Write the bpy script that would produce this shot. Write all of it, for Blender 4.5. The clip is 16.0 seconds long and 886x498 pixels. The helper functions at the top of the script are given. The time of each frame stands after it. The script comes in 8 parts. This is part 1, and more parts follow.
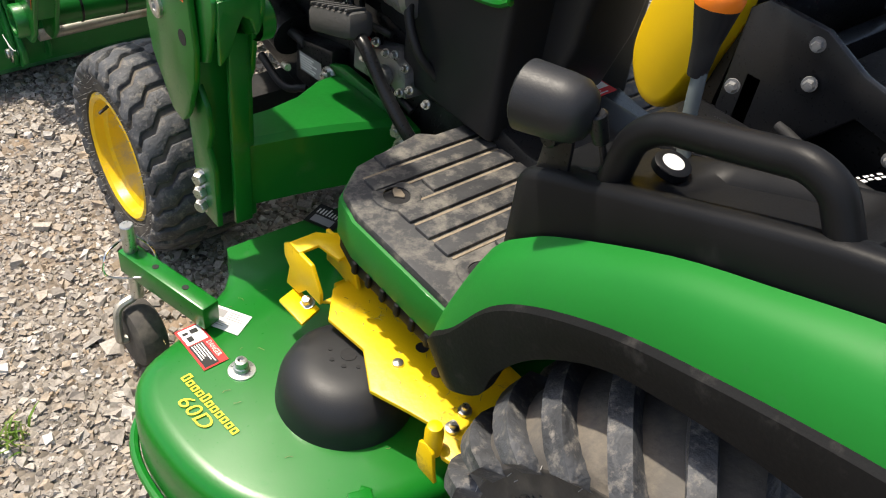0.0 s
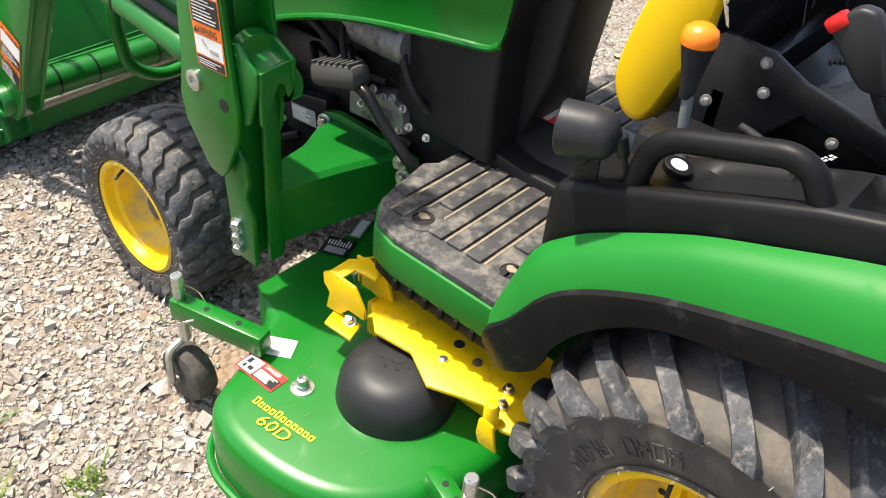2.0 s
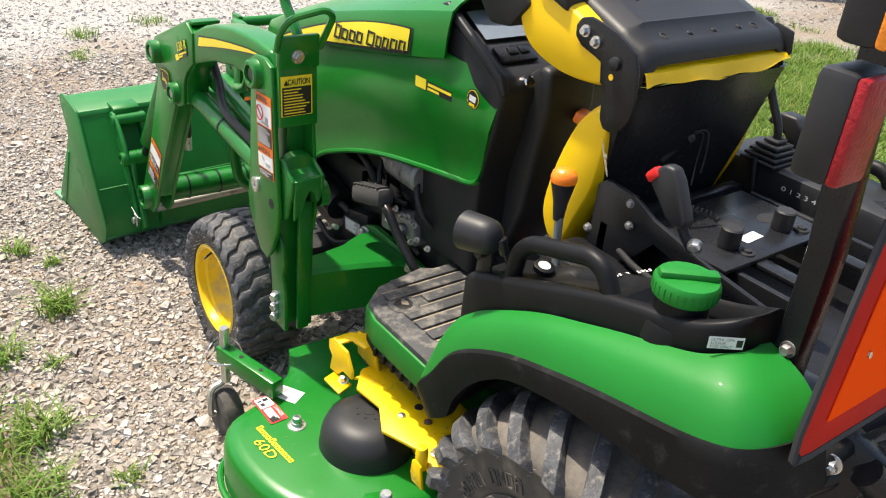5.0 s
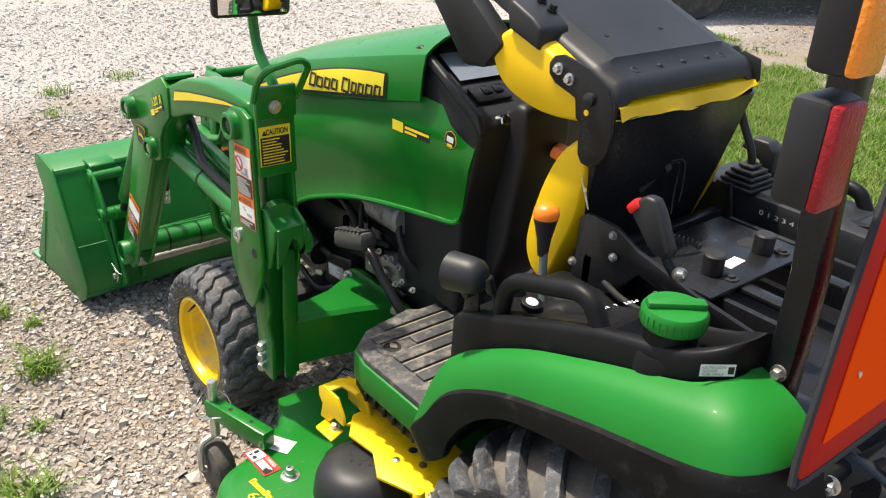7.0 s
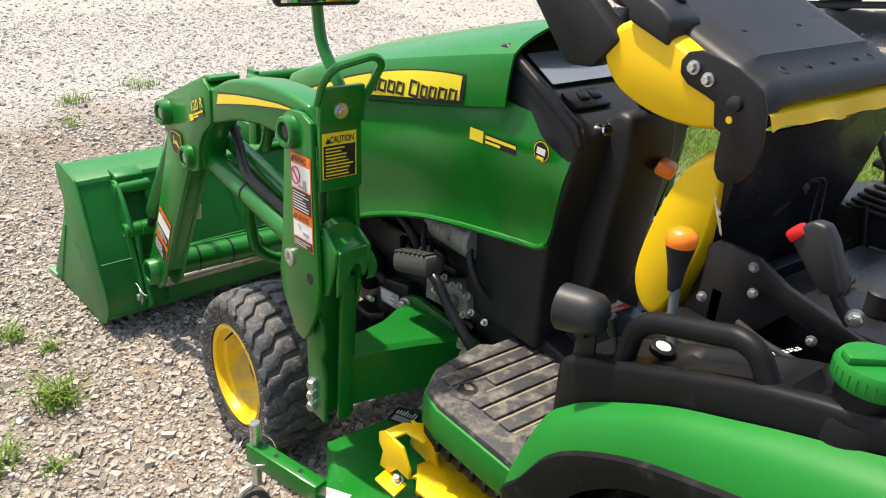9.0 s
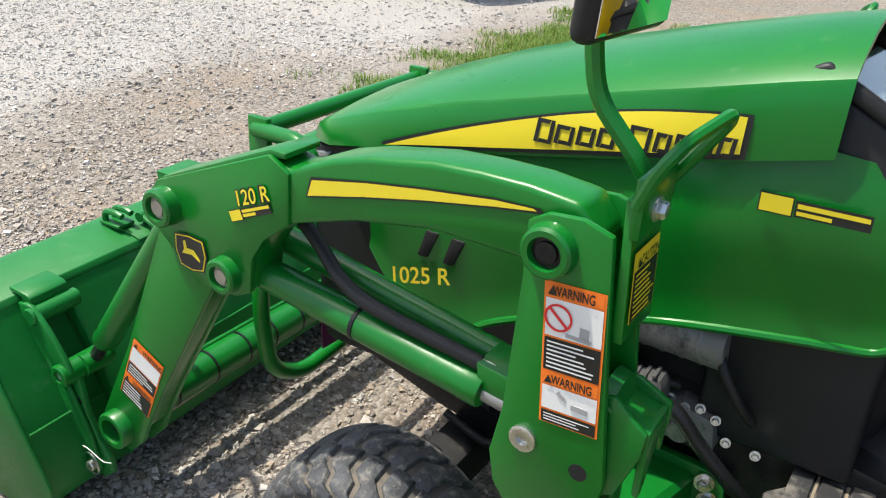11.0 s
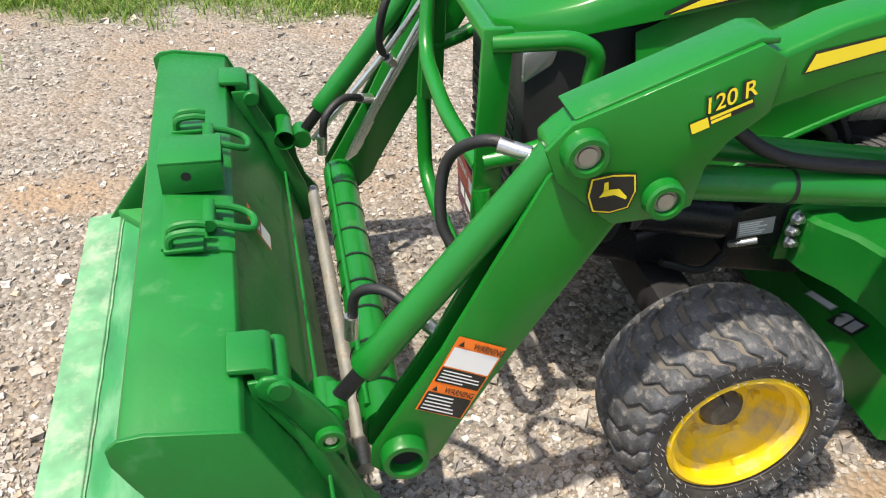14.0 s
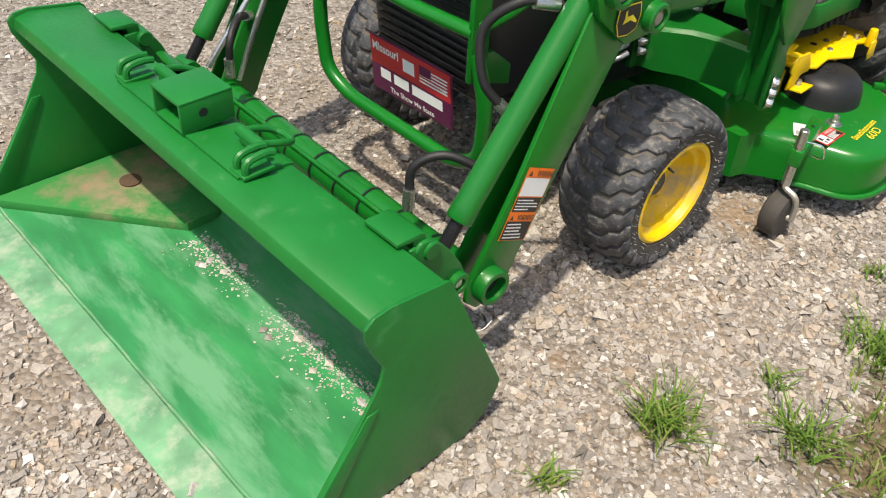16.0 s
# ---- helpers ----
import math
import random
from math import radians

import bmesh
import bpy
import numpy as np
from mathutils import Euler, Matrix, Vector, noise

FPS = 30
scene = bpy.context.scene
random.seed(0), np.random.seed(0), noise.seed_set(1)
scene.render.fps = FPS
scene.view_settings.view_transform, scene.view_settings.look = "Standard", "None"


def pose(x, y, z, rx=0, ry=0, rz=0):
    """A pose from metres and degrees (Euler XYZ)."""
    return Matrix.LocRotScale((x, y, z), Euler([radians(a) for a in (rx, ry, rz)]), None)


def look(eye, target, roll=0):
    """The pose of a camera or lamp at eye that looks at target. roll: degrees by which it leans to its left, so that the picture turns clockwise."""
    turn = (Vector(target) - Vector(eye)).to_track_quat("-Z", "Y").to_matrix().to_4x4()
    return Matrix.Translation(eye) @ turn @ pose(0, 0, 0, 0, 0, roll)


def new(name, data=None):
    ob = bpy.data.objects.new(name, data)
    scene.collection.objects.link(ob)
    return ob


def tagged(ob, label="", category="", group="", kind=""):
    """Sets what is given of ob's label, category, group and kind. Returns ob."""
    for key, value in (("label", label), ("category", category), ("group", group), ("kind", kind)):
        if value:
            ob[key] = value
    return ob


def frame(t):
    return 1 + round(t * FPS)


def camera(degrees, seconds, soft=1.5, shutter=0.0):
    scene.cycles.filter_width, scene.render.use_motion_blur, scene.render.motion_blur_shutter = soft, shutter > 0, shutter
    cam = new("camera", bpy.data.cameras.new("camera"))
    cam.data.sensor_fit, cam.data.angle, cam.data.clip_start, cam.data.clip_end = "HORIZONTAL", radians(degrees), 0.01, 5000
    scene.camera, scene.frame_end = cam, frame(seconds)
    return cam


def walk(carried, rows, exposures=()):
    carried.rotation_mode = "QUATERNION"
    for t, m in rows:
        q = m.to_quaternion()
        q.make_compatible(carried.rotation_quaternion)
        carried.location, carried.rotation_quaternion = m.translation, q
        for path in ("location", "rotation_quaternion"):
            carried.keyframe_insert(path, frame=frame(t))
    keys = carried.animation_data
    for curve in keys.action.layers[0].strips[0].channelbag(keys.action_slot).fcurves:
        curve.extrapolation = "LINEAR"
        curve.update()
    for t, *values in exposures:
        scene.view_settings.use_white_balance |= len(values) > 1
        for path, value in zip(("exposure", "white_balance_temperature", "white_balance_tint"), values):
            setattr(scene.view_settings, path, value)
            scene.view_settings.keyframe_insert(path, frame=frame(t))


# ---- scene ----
cam = camera(55.4, 16.0, soft=1.1)
PATH = [
    (0, (-1.07, -0.068, 1.323), (0.002, 1.02, 0.032), 8.6),
    (0.5, (-1.103, 0.032, 1.377), (0.139, 0.997, 0.141), 7.2),
    (1, (-1.248, 0.074, 1.429), (0.146, 0.768, 0.174), 8.0),
    (1.5, (-1.374, 0.078, 1.434), (-0.004, 0.765, 0.149), 7.3),
    (2, (-1.352, -0.056, 1.449), (-0.113, 0.904, 0.207), 5.9),
    (2.5, (-1.251, -0.236, 1.493), (-0.1, 0.891, 0.308), 5.6),
    (3, (-1.348, -0.394, 1.551), (-0.246, 0.818, 0.404), 6.7),
    (3.5, (-1.448, -0.542, 1.594), (-0.371, 0.707, 0.463), 8.2),
    (4, (-1.403, -0.638, 1.613), (-0.337, 0.695, 0.571), 7.9),
    (6.5, (-1.409, -0.622, 1.618), (-0.242, 0.722, 0.706), 4.0),
    (7, (-1.413, -0.625, 1.625), (-0.248, 0.744, 0.748), 3.5),
    (7.5, (-1.424, -0.63, 1.626), (-0.276, 0.775, 0.785), 3.5),
    (8, (-1.439, -0.602, 1.625), (-0.293, 0.806, 0.786), 3.0),
    (8.5, (-1.464, -0.5, 1.551), (-0.293, 0.869, 0.684), 3.8),
    (9, (-1.384, -0.335, 1.517), (-0.22, 1.058, 0.678), 4.2),
    (9.2, (-1.319, -0.239, 1.524), (-0.163, 1.17, 0.7), 4.2),
    (11.3, (-1.443, 0.96, 1.425), (0.137, 1.777, 0.511), 4.0),
    (11.5, (-1.466, 1.093, 1.433), (0.147, 1.813, 0.494), 4.8),
    (12, (-1.575, 1.411, 1.394), (0.09, 1.85, 0.378), 5.4),
    (12.5, (-1.684, 1.634, 1.418), (-0.032, 1.882, 0.318), 4.1),
    (13, (-1.639, 1.836, 1.392), (-0.031, 2.006, 0.215), 2.4),
    (13.5, (-1.567, 2.047, 1.41), (0.034, 2.051, 0.212), 1.8),
    (14, (-1.555, 2.279, 1.396), (0.054, 1.925, 0.261), 2.6),
    (14.5, (-1.577, 2.549, 1.431), (-0.068, 1.974, 0.251), 2.1),
    (15, (-1.474, 2.731, 1.379), (-0.087, 2.142, 0.065), -1.1),
    (15.5, (-1.408, 2.93, 1.41), (-0.114, 2.201, 0.071), -1.8),
    (16, (-1.447, 3.115, 1.434), (-0.329, 2.042, 0.169), 3.7),
]
walk(cam, [(t, look(e, a, r)) for t, e, a, r in PATH], exposures=[(0, 0.55, 6900, 10), (0.5, 0.82, 6900, 10), (1.0, 0.97, 6900, 10), (1.5, 1.0, 6900, 10), (3.5, 0.98, 6900, 10), (7, 0.76, 7000, 10), (9, 0.78, 7000, 10), (11.5, 0.58, 6500, 7), (13, 0.76, 6800, 10), (14.5, 0.64, 6900, 10), (15.5, 0.38, 7000, 10), (16, 0.34, 7000, 10)])

# ---- sky, sun and exposure ----
SUN_DIR = Vector((-0.14, 0.34, 0.93)).normalized()
world = bpy.data.worlds.new("sky")
scene.world = world
world.use_nodes = True
wn = world.node_tree.nodes
sky = wn.new("ShaderNodeTexSky")
sky.sky_type = "NISHITA"
sky.sun_disc = False
sky.sun_elevation = math.asin(SUN_DIR.z)
sky.sun_rotation = math.atan2(SUN_DIR.x, SUN_DIR.y)
sky.air_density, sky.dust_density = 1.0, 3.0
wn["Background"].inputs["Strength"].default_value = 0.15
world.node_tree.links.new(sky.outputs["Color"], wn["Background"].inputs["Color"])
sun_data = bpy.data.lights.new("sun", "SUN")
sun_data.energy, sun_data.angle, sun_data.color = 3.9, radians(1.2), (1.0, 0.94, 0.84)
sun = new("sun", sun_data)
sun.matrix_world = look((0, 0, 8), Vector((0, 0, 8)) - SUN_DIR)

# ---- materials ----
MATS = {}


def material(name, color, rough=0.5, metal=0.0, var=0.15, scale=6.0, bump=0.0, bscale=60.0, dirt=None, dirt_amount=0.0,
             dirt_scale=4.0, coat=0.0, spec=0.5, rvar=0.1, stretch=(1, 1, 1)):
    """A surface with colour variation at two scales, fine relief and, where given, patches of dirt or wear."""
    m = bpy.data.materials.new(name)
    m.use_nodes = True
    nt = m.node_tree
    n, l = nt.nodes, nt.links
    b = n["Principled BSDF"]
    tc = n.new("ShaderNodeTexCoord")
    n1 = n.new("ShaderNodeTexNoise")
    n1.inputs["Scale"].default_value, n1.inputs["Detail"].default_value = scale, 6
    n2 = n.new("ShaderNodeTexNoise")
    n2.inputs["Scale"].default_value, n2.inputs["Detail"].default_value = bscale, 4
    mp = n.new("ShaderNodeMapping")
    mp.inputs["Scale"].default_value = stretch
    l.new(tc.outputs["Object"], mp.inputs["Vector"])
    l.new(mp.outputs["Vector"], n1.inputs["Vector"])
    l.new(tc.outputs["Object"], n2.inputs["Vector"])
    ramp = n.new("ShaderNodeMapRange")
    ramp.inputs["From Min"].default_value, ramp.inputs["From Max"].default_value = 0.3, 0.7
    ramp.inputs["To Min"].default_value, ramp.inputs["To Max"].default_value = 1 - var, 1 + var
    l.new(n1.outputs["Fac"], ramp.inputs["Value"])
    mul = n.new("ShaderNodeMixRGB")
    mul.blend_type = "MULTIPLY"
    mul.inputs["Fac"].default_value = 1.0
    mul.inputs["Color1"].default_value = (*color, 1)
    l.new(ramp.outputs["Result"], mul.inputs["Color2"])
    out = mul.outputs["Color"]
    rr = n.new("ShaderNodeMapRange")
    rr.inputs["To Min"].default_value, rr.inputs["To Max"].default_value = max(0.02, rough - rvar), min(1, rough + rvar)
    l.new(n2.outputs["Fac"], rr.inputs["Value"])
    rough_out = rr.outputs["Result"]
    if dirt:
        n3 = n.new("ShaderNodeTexNoise")
        n3.inputs["Scale"].default_value, n3.inputs["Detail"].default_value, n3.inputs["Roughness"].default_value = dirt_scale, 9, 0.68
        l.new(mp.outputs["Vector"], n3.inputs["Vector"])
        r3 = n.new("ShaderNodeMapRange")
        c = 0.5 + (0.5 - dirt_amount) * 0.42
        r3.inputs["From Min"].default_value, r3.inputs["From Max"].default_value = c - 0.04, c + 0.12
        l.new(n3.outputs["Fac"], r3.inputs["Value"])
        mix = n.new("ShaderNodeMixRGB")
        mix.inputs["Color2"].default_value = (*dirt, 1)
        l.new(r3.outputs["Result"], mix.inputs["Fac"])
        l.new(out, mix.inputs["Color1"])
        out = mix.outputs["Color"]
        r4 = n.new("ShaderNodeMapRange")
        r4.inputs["To Max"].default_value = 0.85
        l.new(r3.outputs["Result"], r4.inputs["Value"])
        l.new(rough_out, r4.inputs["To Min"])
        rough_out = r4.outputs["Result"]
    l.new(out, b.inputs["Base Color"])
    l.new(rough_out, b.inputs["Roughness"])
    b.inputs["Metallic"].default_value = metal
    b.inputs["Specular IOR Level"].default_value = spec
    b.inputs["Coat Weight"].default_value = coat
    b.inputs["Coat Roughness"].default_value = 0.08
    if bump:
        bp = n.new("ShaderNodeBump")
        bp.inputs["Strength"].default_value, bp.inputs["Distance"].default_value = 1.0, bump
        l.new(n2.outputs["Fac"], bp.inputs["Height"])
        l.new(bp.outputs["Normal"], b.inputs["Normal"])
    MATS[name] = m
    return m


GREEN = (0.003, 0.152, 0.013)
DUST = (0.30, 0.25, 0.19)
material("green_paint", GREEN, 0.30, var=0.06, coat=0.16, bump=0.00005, bscale=200, dirt=(0.02, 0.165, 0.035), dirt_amount=0.14, dirt_scale=14, spec=0.4, rvar=0.06)
material("green_steel", (0.003, 0.142, 0.015), 0.36, var=0.10, coat=0.2, bump=0.00025, bscale=120, dirt=(0.05, 0.16, 0.05), dirt_amount=0.14, dirt_scale=11, spec=0.4)
material("green_plastic", (0.004, 0.165, 0.018), 0.52, var=0.06, coat=0.03, bump=0.00005, bscale=300, dirt=(0.02, 0.19, 0.04), dirt_amount=0.10, dirt_scale=20, spec=0.28, rvar=0.06)
material("bucket_paint", (0.005, 0.150, 0.022), 0.40, var=0.12, bump=0.0003, bscale=90, dirt=(0.035, 0.185, 0.055), dirt_amount=0.20, dirt_scale=9, spec=0.4)
material("bucket_worn", (0.024, 0.215, 0.066), 0.46, var=0.30, scale=9, bump=0.0005, bscale=70, dirt=(0.105, 0.295, 0.15), dirt_amount=0.45, dirt_scale=8.0, stretch=(0.42, 1.5, 1))
material("bucket_mud", (0.26, 0.19, 0.12), 0.85, var=0.25, bump=0.002, bscale=60, dirt=(0.015, 0.19, 0.035), dirt_amount=0.85, dirt_scale=3.2)
material("bucket_back", (0.085, 0.165, 0.095), 0.5, var=0.3, metal=0.1, bump=0.001, bscale=60, dirt=(0.29, 0.28, 0.21), dirt_amount=0.42, dirt_scale=11, stretch=(0.5, 1.0, 1.4))
material("bare_steel", (0.45, 0.43, 0.38), 0.45, metal=0.7, var=0.25, bump=0.0008, bscale=80, dirt=(0.30, 0.25, 0.19), dirt_amount=0.4, dirt_scale=12)
material("edge_worn", (0.11, 0.29, 0.145), 0.55, var=0.25, scale=14, bump=0.0006, bscale=70, dirt=(0.27, 0.36, 0.25), dirt_amount=0.45, dirt_scale=13)
material("zinc", (0.60, 0.60, 0.58), 0.30, metal=0.95, var=0.15, bump=0.0003, bscale=200, dirt=(0.35, 0.32, 0.28), dirt_amount=0.2, dirt_scale=40)
material("chrome", (0.75, 0.75, 0.75), 0.10, metal=1.0, var=0.05)
material("yellow_paint", (0.80, 0.52, 0.004), 0.38, var=0.08, bump=0.0004, bscale=150, dirt=(0.34, 0.20, 0.06), dirt_amount=0.14, dirt_scale=18)
material("rim_yellow", (0.78, 0.50, 0.006), 0.35, var=0.08, bump=0.0003, bscale=150, dirt=(0.42, 0.33, 0.20), dirt_amount=0.40, dirt_scale=7)
material("vinyl_yellow", (0.82, 0.52, 0.004), 0.42, var=0.05, bump=0.00012, bscale=260, spec=0.4)
material("vinyl_torn", (0.72, 0.62, 0.42), 0.85, var=0.2, bump=0.002, bscale=200)
material("black_plastic", (0.017, 0.0177, 0.0195), 0.46, var=0.2, bump=0.00015, bscale=420, dirt=(0.035, 0.034, 0.032), dirt_amount=0.14, dirt_scale=9, spec=0.34)
material("black_gloss", (0.0115, 0.012, 0.0135), 0.30, var=0.2, bump=0.00015, bscale=200, dirt=(0.025, 0.023, 0.022), dirt_amount=0.16, dirt_scale=8, spec=0.3)
material("black_matte", (0.007, 0.007, 0.008), 0.75, var=0.3, bump=0.0006, bscale=120, dirt=(0.035, 0.032, 0.028), dirt_amount=0.22, dirt_scale=10)
material("flare_black", (0.008, 0.0082, 0.0085), 0.60, var=0.3, bump=0.0004, bscale=200, dirt=(0.042, 0.040, 0.037), dirt_amount=0.26, dirt_scale=22, spec=0.14)
material("tank_black", (0.008, 0.0084, 0.0095), 0.44, var=0.2, bump=0.0001, bscale=500, dirt=(0.022, 0.021, 0.020), dirt_amount=0.14, dirt_scale=14, spec=0.16)
material("mat_rubber", (0.030, 0.031, 0.034), 0.65, var=0.25, bump=0.0008, bscale=140, dirt=(0.165, 0.153, 0.132), dirt_amount=0.46, dirt_scale=22)
material("mat_mud", (0.27, 0.22, 0.155), 0.9, var=0.25, bump=0.002, bscale=120, dirt=(0.05, 0.045, 0.04), dirt_amount=0.3, dirt_scale=20)
material("hair_rubber", (0.30, 0.29, 0.27), 0.8, var=0.1)
material("pedal_rubber", (0.06, 0.06, 0.06), 0.7, var=0.2, bump=0.0005, bscale=200)
material("tyre_rubber", (0.088, 0.080, 0.070), 0.80, var=0.30, bump=0.0015, bscale=90, dirt=(0.17, 0.145, 0.115), dirt_amount=0.48, dirt_scale=11)
material("tyre_sidewall", (0.050, 0.045, 0.040), 0.78, var=0.25, bump=0.0008, bscale=140, dirt=(0.11, 0.097, 0.080), dirt_amount=0.42, dirt_scale=11)
material("tyre_lug", (0.052, 0.055, 0.061), 0.64, var=0.45, scale=22, bump=0.0028, bscale=110, dirt=(0.20, 0.185, 0.165), dirt_amount=0.37, dirt_scale=58)
material("hose_rubber", (0.012, 0.012, 0.013), 0.55, var=0.2, bump=0.0008, bscale=300)
material("orange_plastic", (0.95, 0.22, 0.01), 0.35, var=0.05)
material("red_plastic", (0.65, 0.015, 0.015), 0.35, var=0.05)
material("white_label", (0.78, 0.78, 0.76), 0.45, var=0.04)
material("black_label", (0.015, 0.015, 0.015), 0.4, var=0.05)
material("orange_label", (0.90, 0.20, 0.02), 0.45, var=0.04)
material("red_label", (0.72, 0.03, 0.03), 0.45, var=0.04)
material("yellow_label", (0.85, 0.68, 0.03), 0.4, var=0.04)
material("grey_label", (0.35, 0.35, 0.35), 0.45, var=0.1)
material("amber_lens", (0.85, 0.25, 0.01), 0.25, var=0.1, bump=0.002, bscale=180, coat=0.5)
material("red_lens", (0.28, 0.008, 0.014), 0.40, var=0.2, scale=60, bump=0.002, bscale=180, coat=0.1, spec=0.3)
material("smv_orange", (1.0, 0.085, 0.004), 0.85, var=0.03, spec=0.05)
material("smv_red", (0.50, 0.020, 0.012), 0.6, var=0.15, spec=0.1)
material("plate_red", (0.52, 0.03, 0.035), 0.4, var=0.06)
material("plate_purple", (0.11, 0.012, 0.06), 0.4, var=0.06)
material("lamp_glass", (0.22, 0.23, 0.24), 0.12, var=0.15, metal=0.4, coat=1.0)
material("screen_glass", (0.16, 0.19, 0.22), 0.12, var=0.1, coat=0.8)
material("mirror_glass", (0.9, 0.9, 0.9), 0.03, metal=1.0, var=0.0, rvar=0.0)
material("engine_metal", (0.30, 0.30, 0.30), 0.5, metal=0.6, var=0.3, bump=0.001, bscale=80, dirt=(0.08, 0.07, 0.06), dirt_amount=0.4, dirt_scale=12)
material("rust", (0.085, 0.052, 0.030), 0.85, var=0.3, bump=0.001, bscale=100)
material("lever_grey", (0.13, 0.155, 0.155), 0.5, var=0.1)
material("truck_paint", (0.012, 0.012, 0.014), 0.3, var=0.1, coat=0.6)
material("truck_glass", (0.02, 0.025, 0.03), 0.08, var=0.05, coat=0.5)
material("grass_dry", (0.28, 0.24, 0.10), 0.8, var=0.3)


def island_material(name, ramp_cols, rough=0.85, bump=0.0, noise_scale=70.0, translucent=0.0):
    """A colour picked piece by piece along a ramp, with a fine grain over it."""
    m = bpy.data.materials.new(name)
    m.use_nodes = True
    n, l = m.node_tree.nodes, m.node_tree.links
    b = n["Principled BSDF"]
    geo = n.new("ShaderNodeNewGeometry")
    r = n.new("ShaderNodeValToRGB")
    while len(r.color_ramp.elements) < len(ramp_cols):
        r.color_ramp.elements.new(0.5)
    for i, c in enumerate(ramp_cols):
        r.color_ramp.elements[i].position = i / (len(ramp_cols) - 1)
        r.color_ramp.elements[i].color = (*c, 1)
    l.new(geo.outputs["Random Per Island"], r.inputs["Fac"])
    tc = n.new("ShaderNodeTexCoord")
    no = n.new("ShaderNodeTexNoise")
    no.inputs["Scale"].default_value, no.inputs["Detail"].default_value = noise_scale, 5
    l.new(tc.outputs["Object"], no.inputs["Vector"])
    mr = n.new("ShaderNodeMapRange")
    mr.inputs["From Min"].default_value, mr.inputs["From Max"].default_value = 0.3, 0.7
    mr.inputs["To Min"].default_value, mr.inputs["To Max"].default_value = 0.78, 1.18
    l.new(no.outputs["Fac"], mr.inputs["Value"])
    mx = n.new("ShaderNodeMixRGB")
    mx.blend_type = "MULTIPLY"
    mx.inputs["Fac"].default_value = 1
    l.new(r.outputs["Color"], mx.inputs["Color1"])
    l.new(mr.outputs["Result"], mx.inputs["Color2"])
    l.new(mx.outputs["Color"], b.inputs["Base Color"])
    b.inputs["Roughness"].default_value = rough
    b.inputs["Specular IOR Level"].default_value = 0.3
    if bump:
        bp = n.new("ShaderNodeBump")
        bp.inputs["Distance"].default_value = bump
        l.new(no.outputs["Fac"], bp.inputs["Height"])
        l.new(bp.outputs["Normal"], b.inputs["Normal"])
    if translucent:
        b.inputs["Subsurface Weight"].default_value = 0.0
        tr = n.new("ShaderNodeBsdfTranslucent")
        l.new(mx.outputs["Color"], tr.inputs["Color"])
        ms = n.new("ShaderNodeMixShader")
        ms.inputs["Fac"].default_value = translucent
        l.new(b.outputs["BSDF"], ms.inputs[1])
        l.new(tr.outputs["BSDF"], ms.inputs[2])
        l.new(ms.outputs["Shader"], n["Material Output"].inputs["Surface"])
    MATS[name] = m
    return m


island_material("stone", [(0.17, 0.152, 0.133), (0.32, 0.284, 0.245), (0.42, 0.382, 0.338), (0.25, 0.224, 0.194), (0.48, 0.444, 0.402),
                          (0.34, 0.268, 0.195), (0.38, 0.34, 0.298), (0.22, 0.199, 0.178), (0.60, 0.568, 0.53)], 0.88, 0.0005, 160)
island_material("pale_stone", [(0.22, 0.205, 0.185), (0.42, 0.395, 0.36), (0.50, 0.475, 0.44), (0.33, 0.31, 0.285), (0.60, 0.58, 0.55), (0.42, 0.37, 0.31)], 0.88, 0.0005, 160)
island_material("grass_blade", [(0.10, 0.20, 0.030), (0.17, 0.29, 0.045), (0.13, 0.25, 0.040), (0.23, 0.33, 0.065), (0.32, 0.31, 0.12)], 0.6, 0, 20, 0.4)


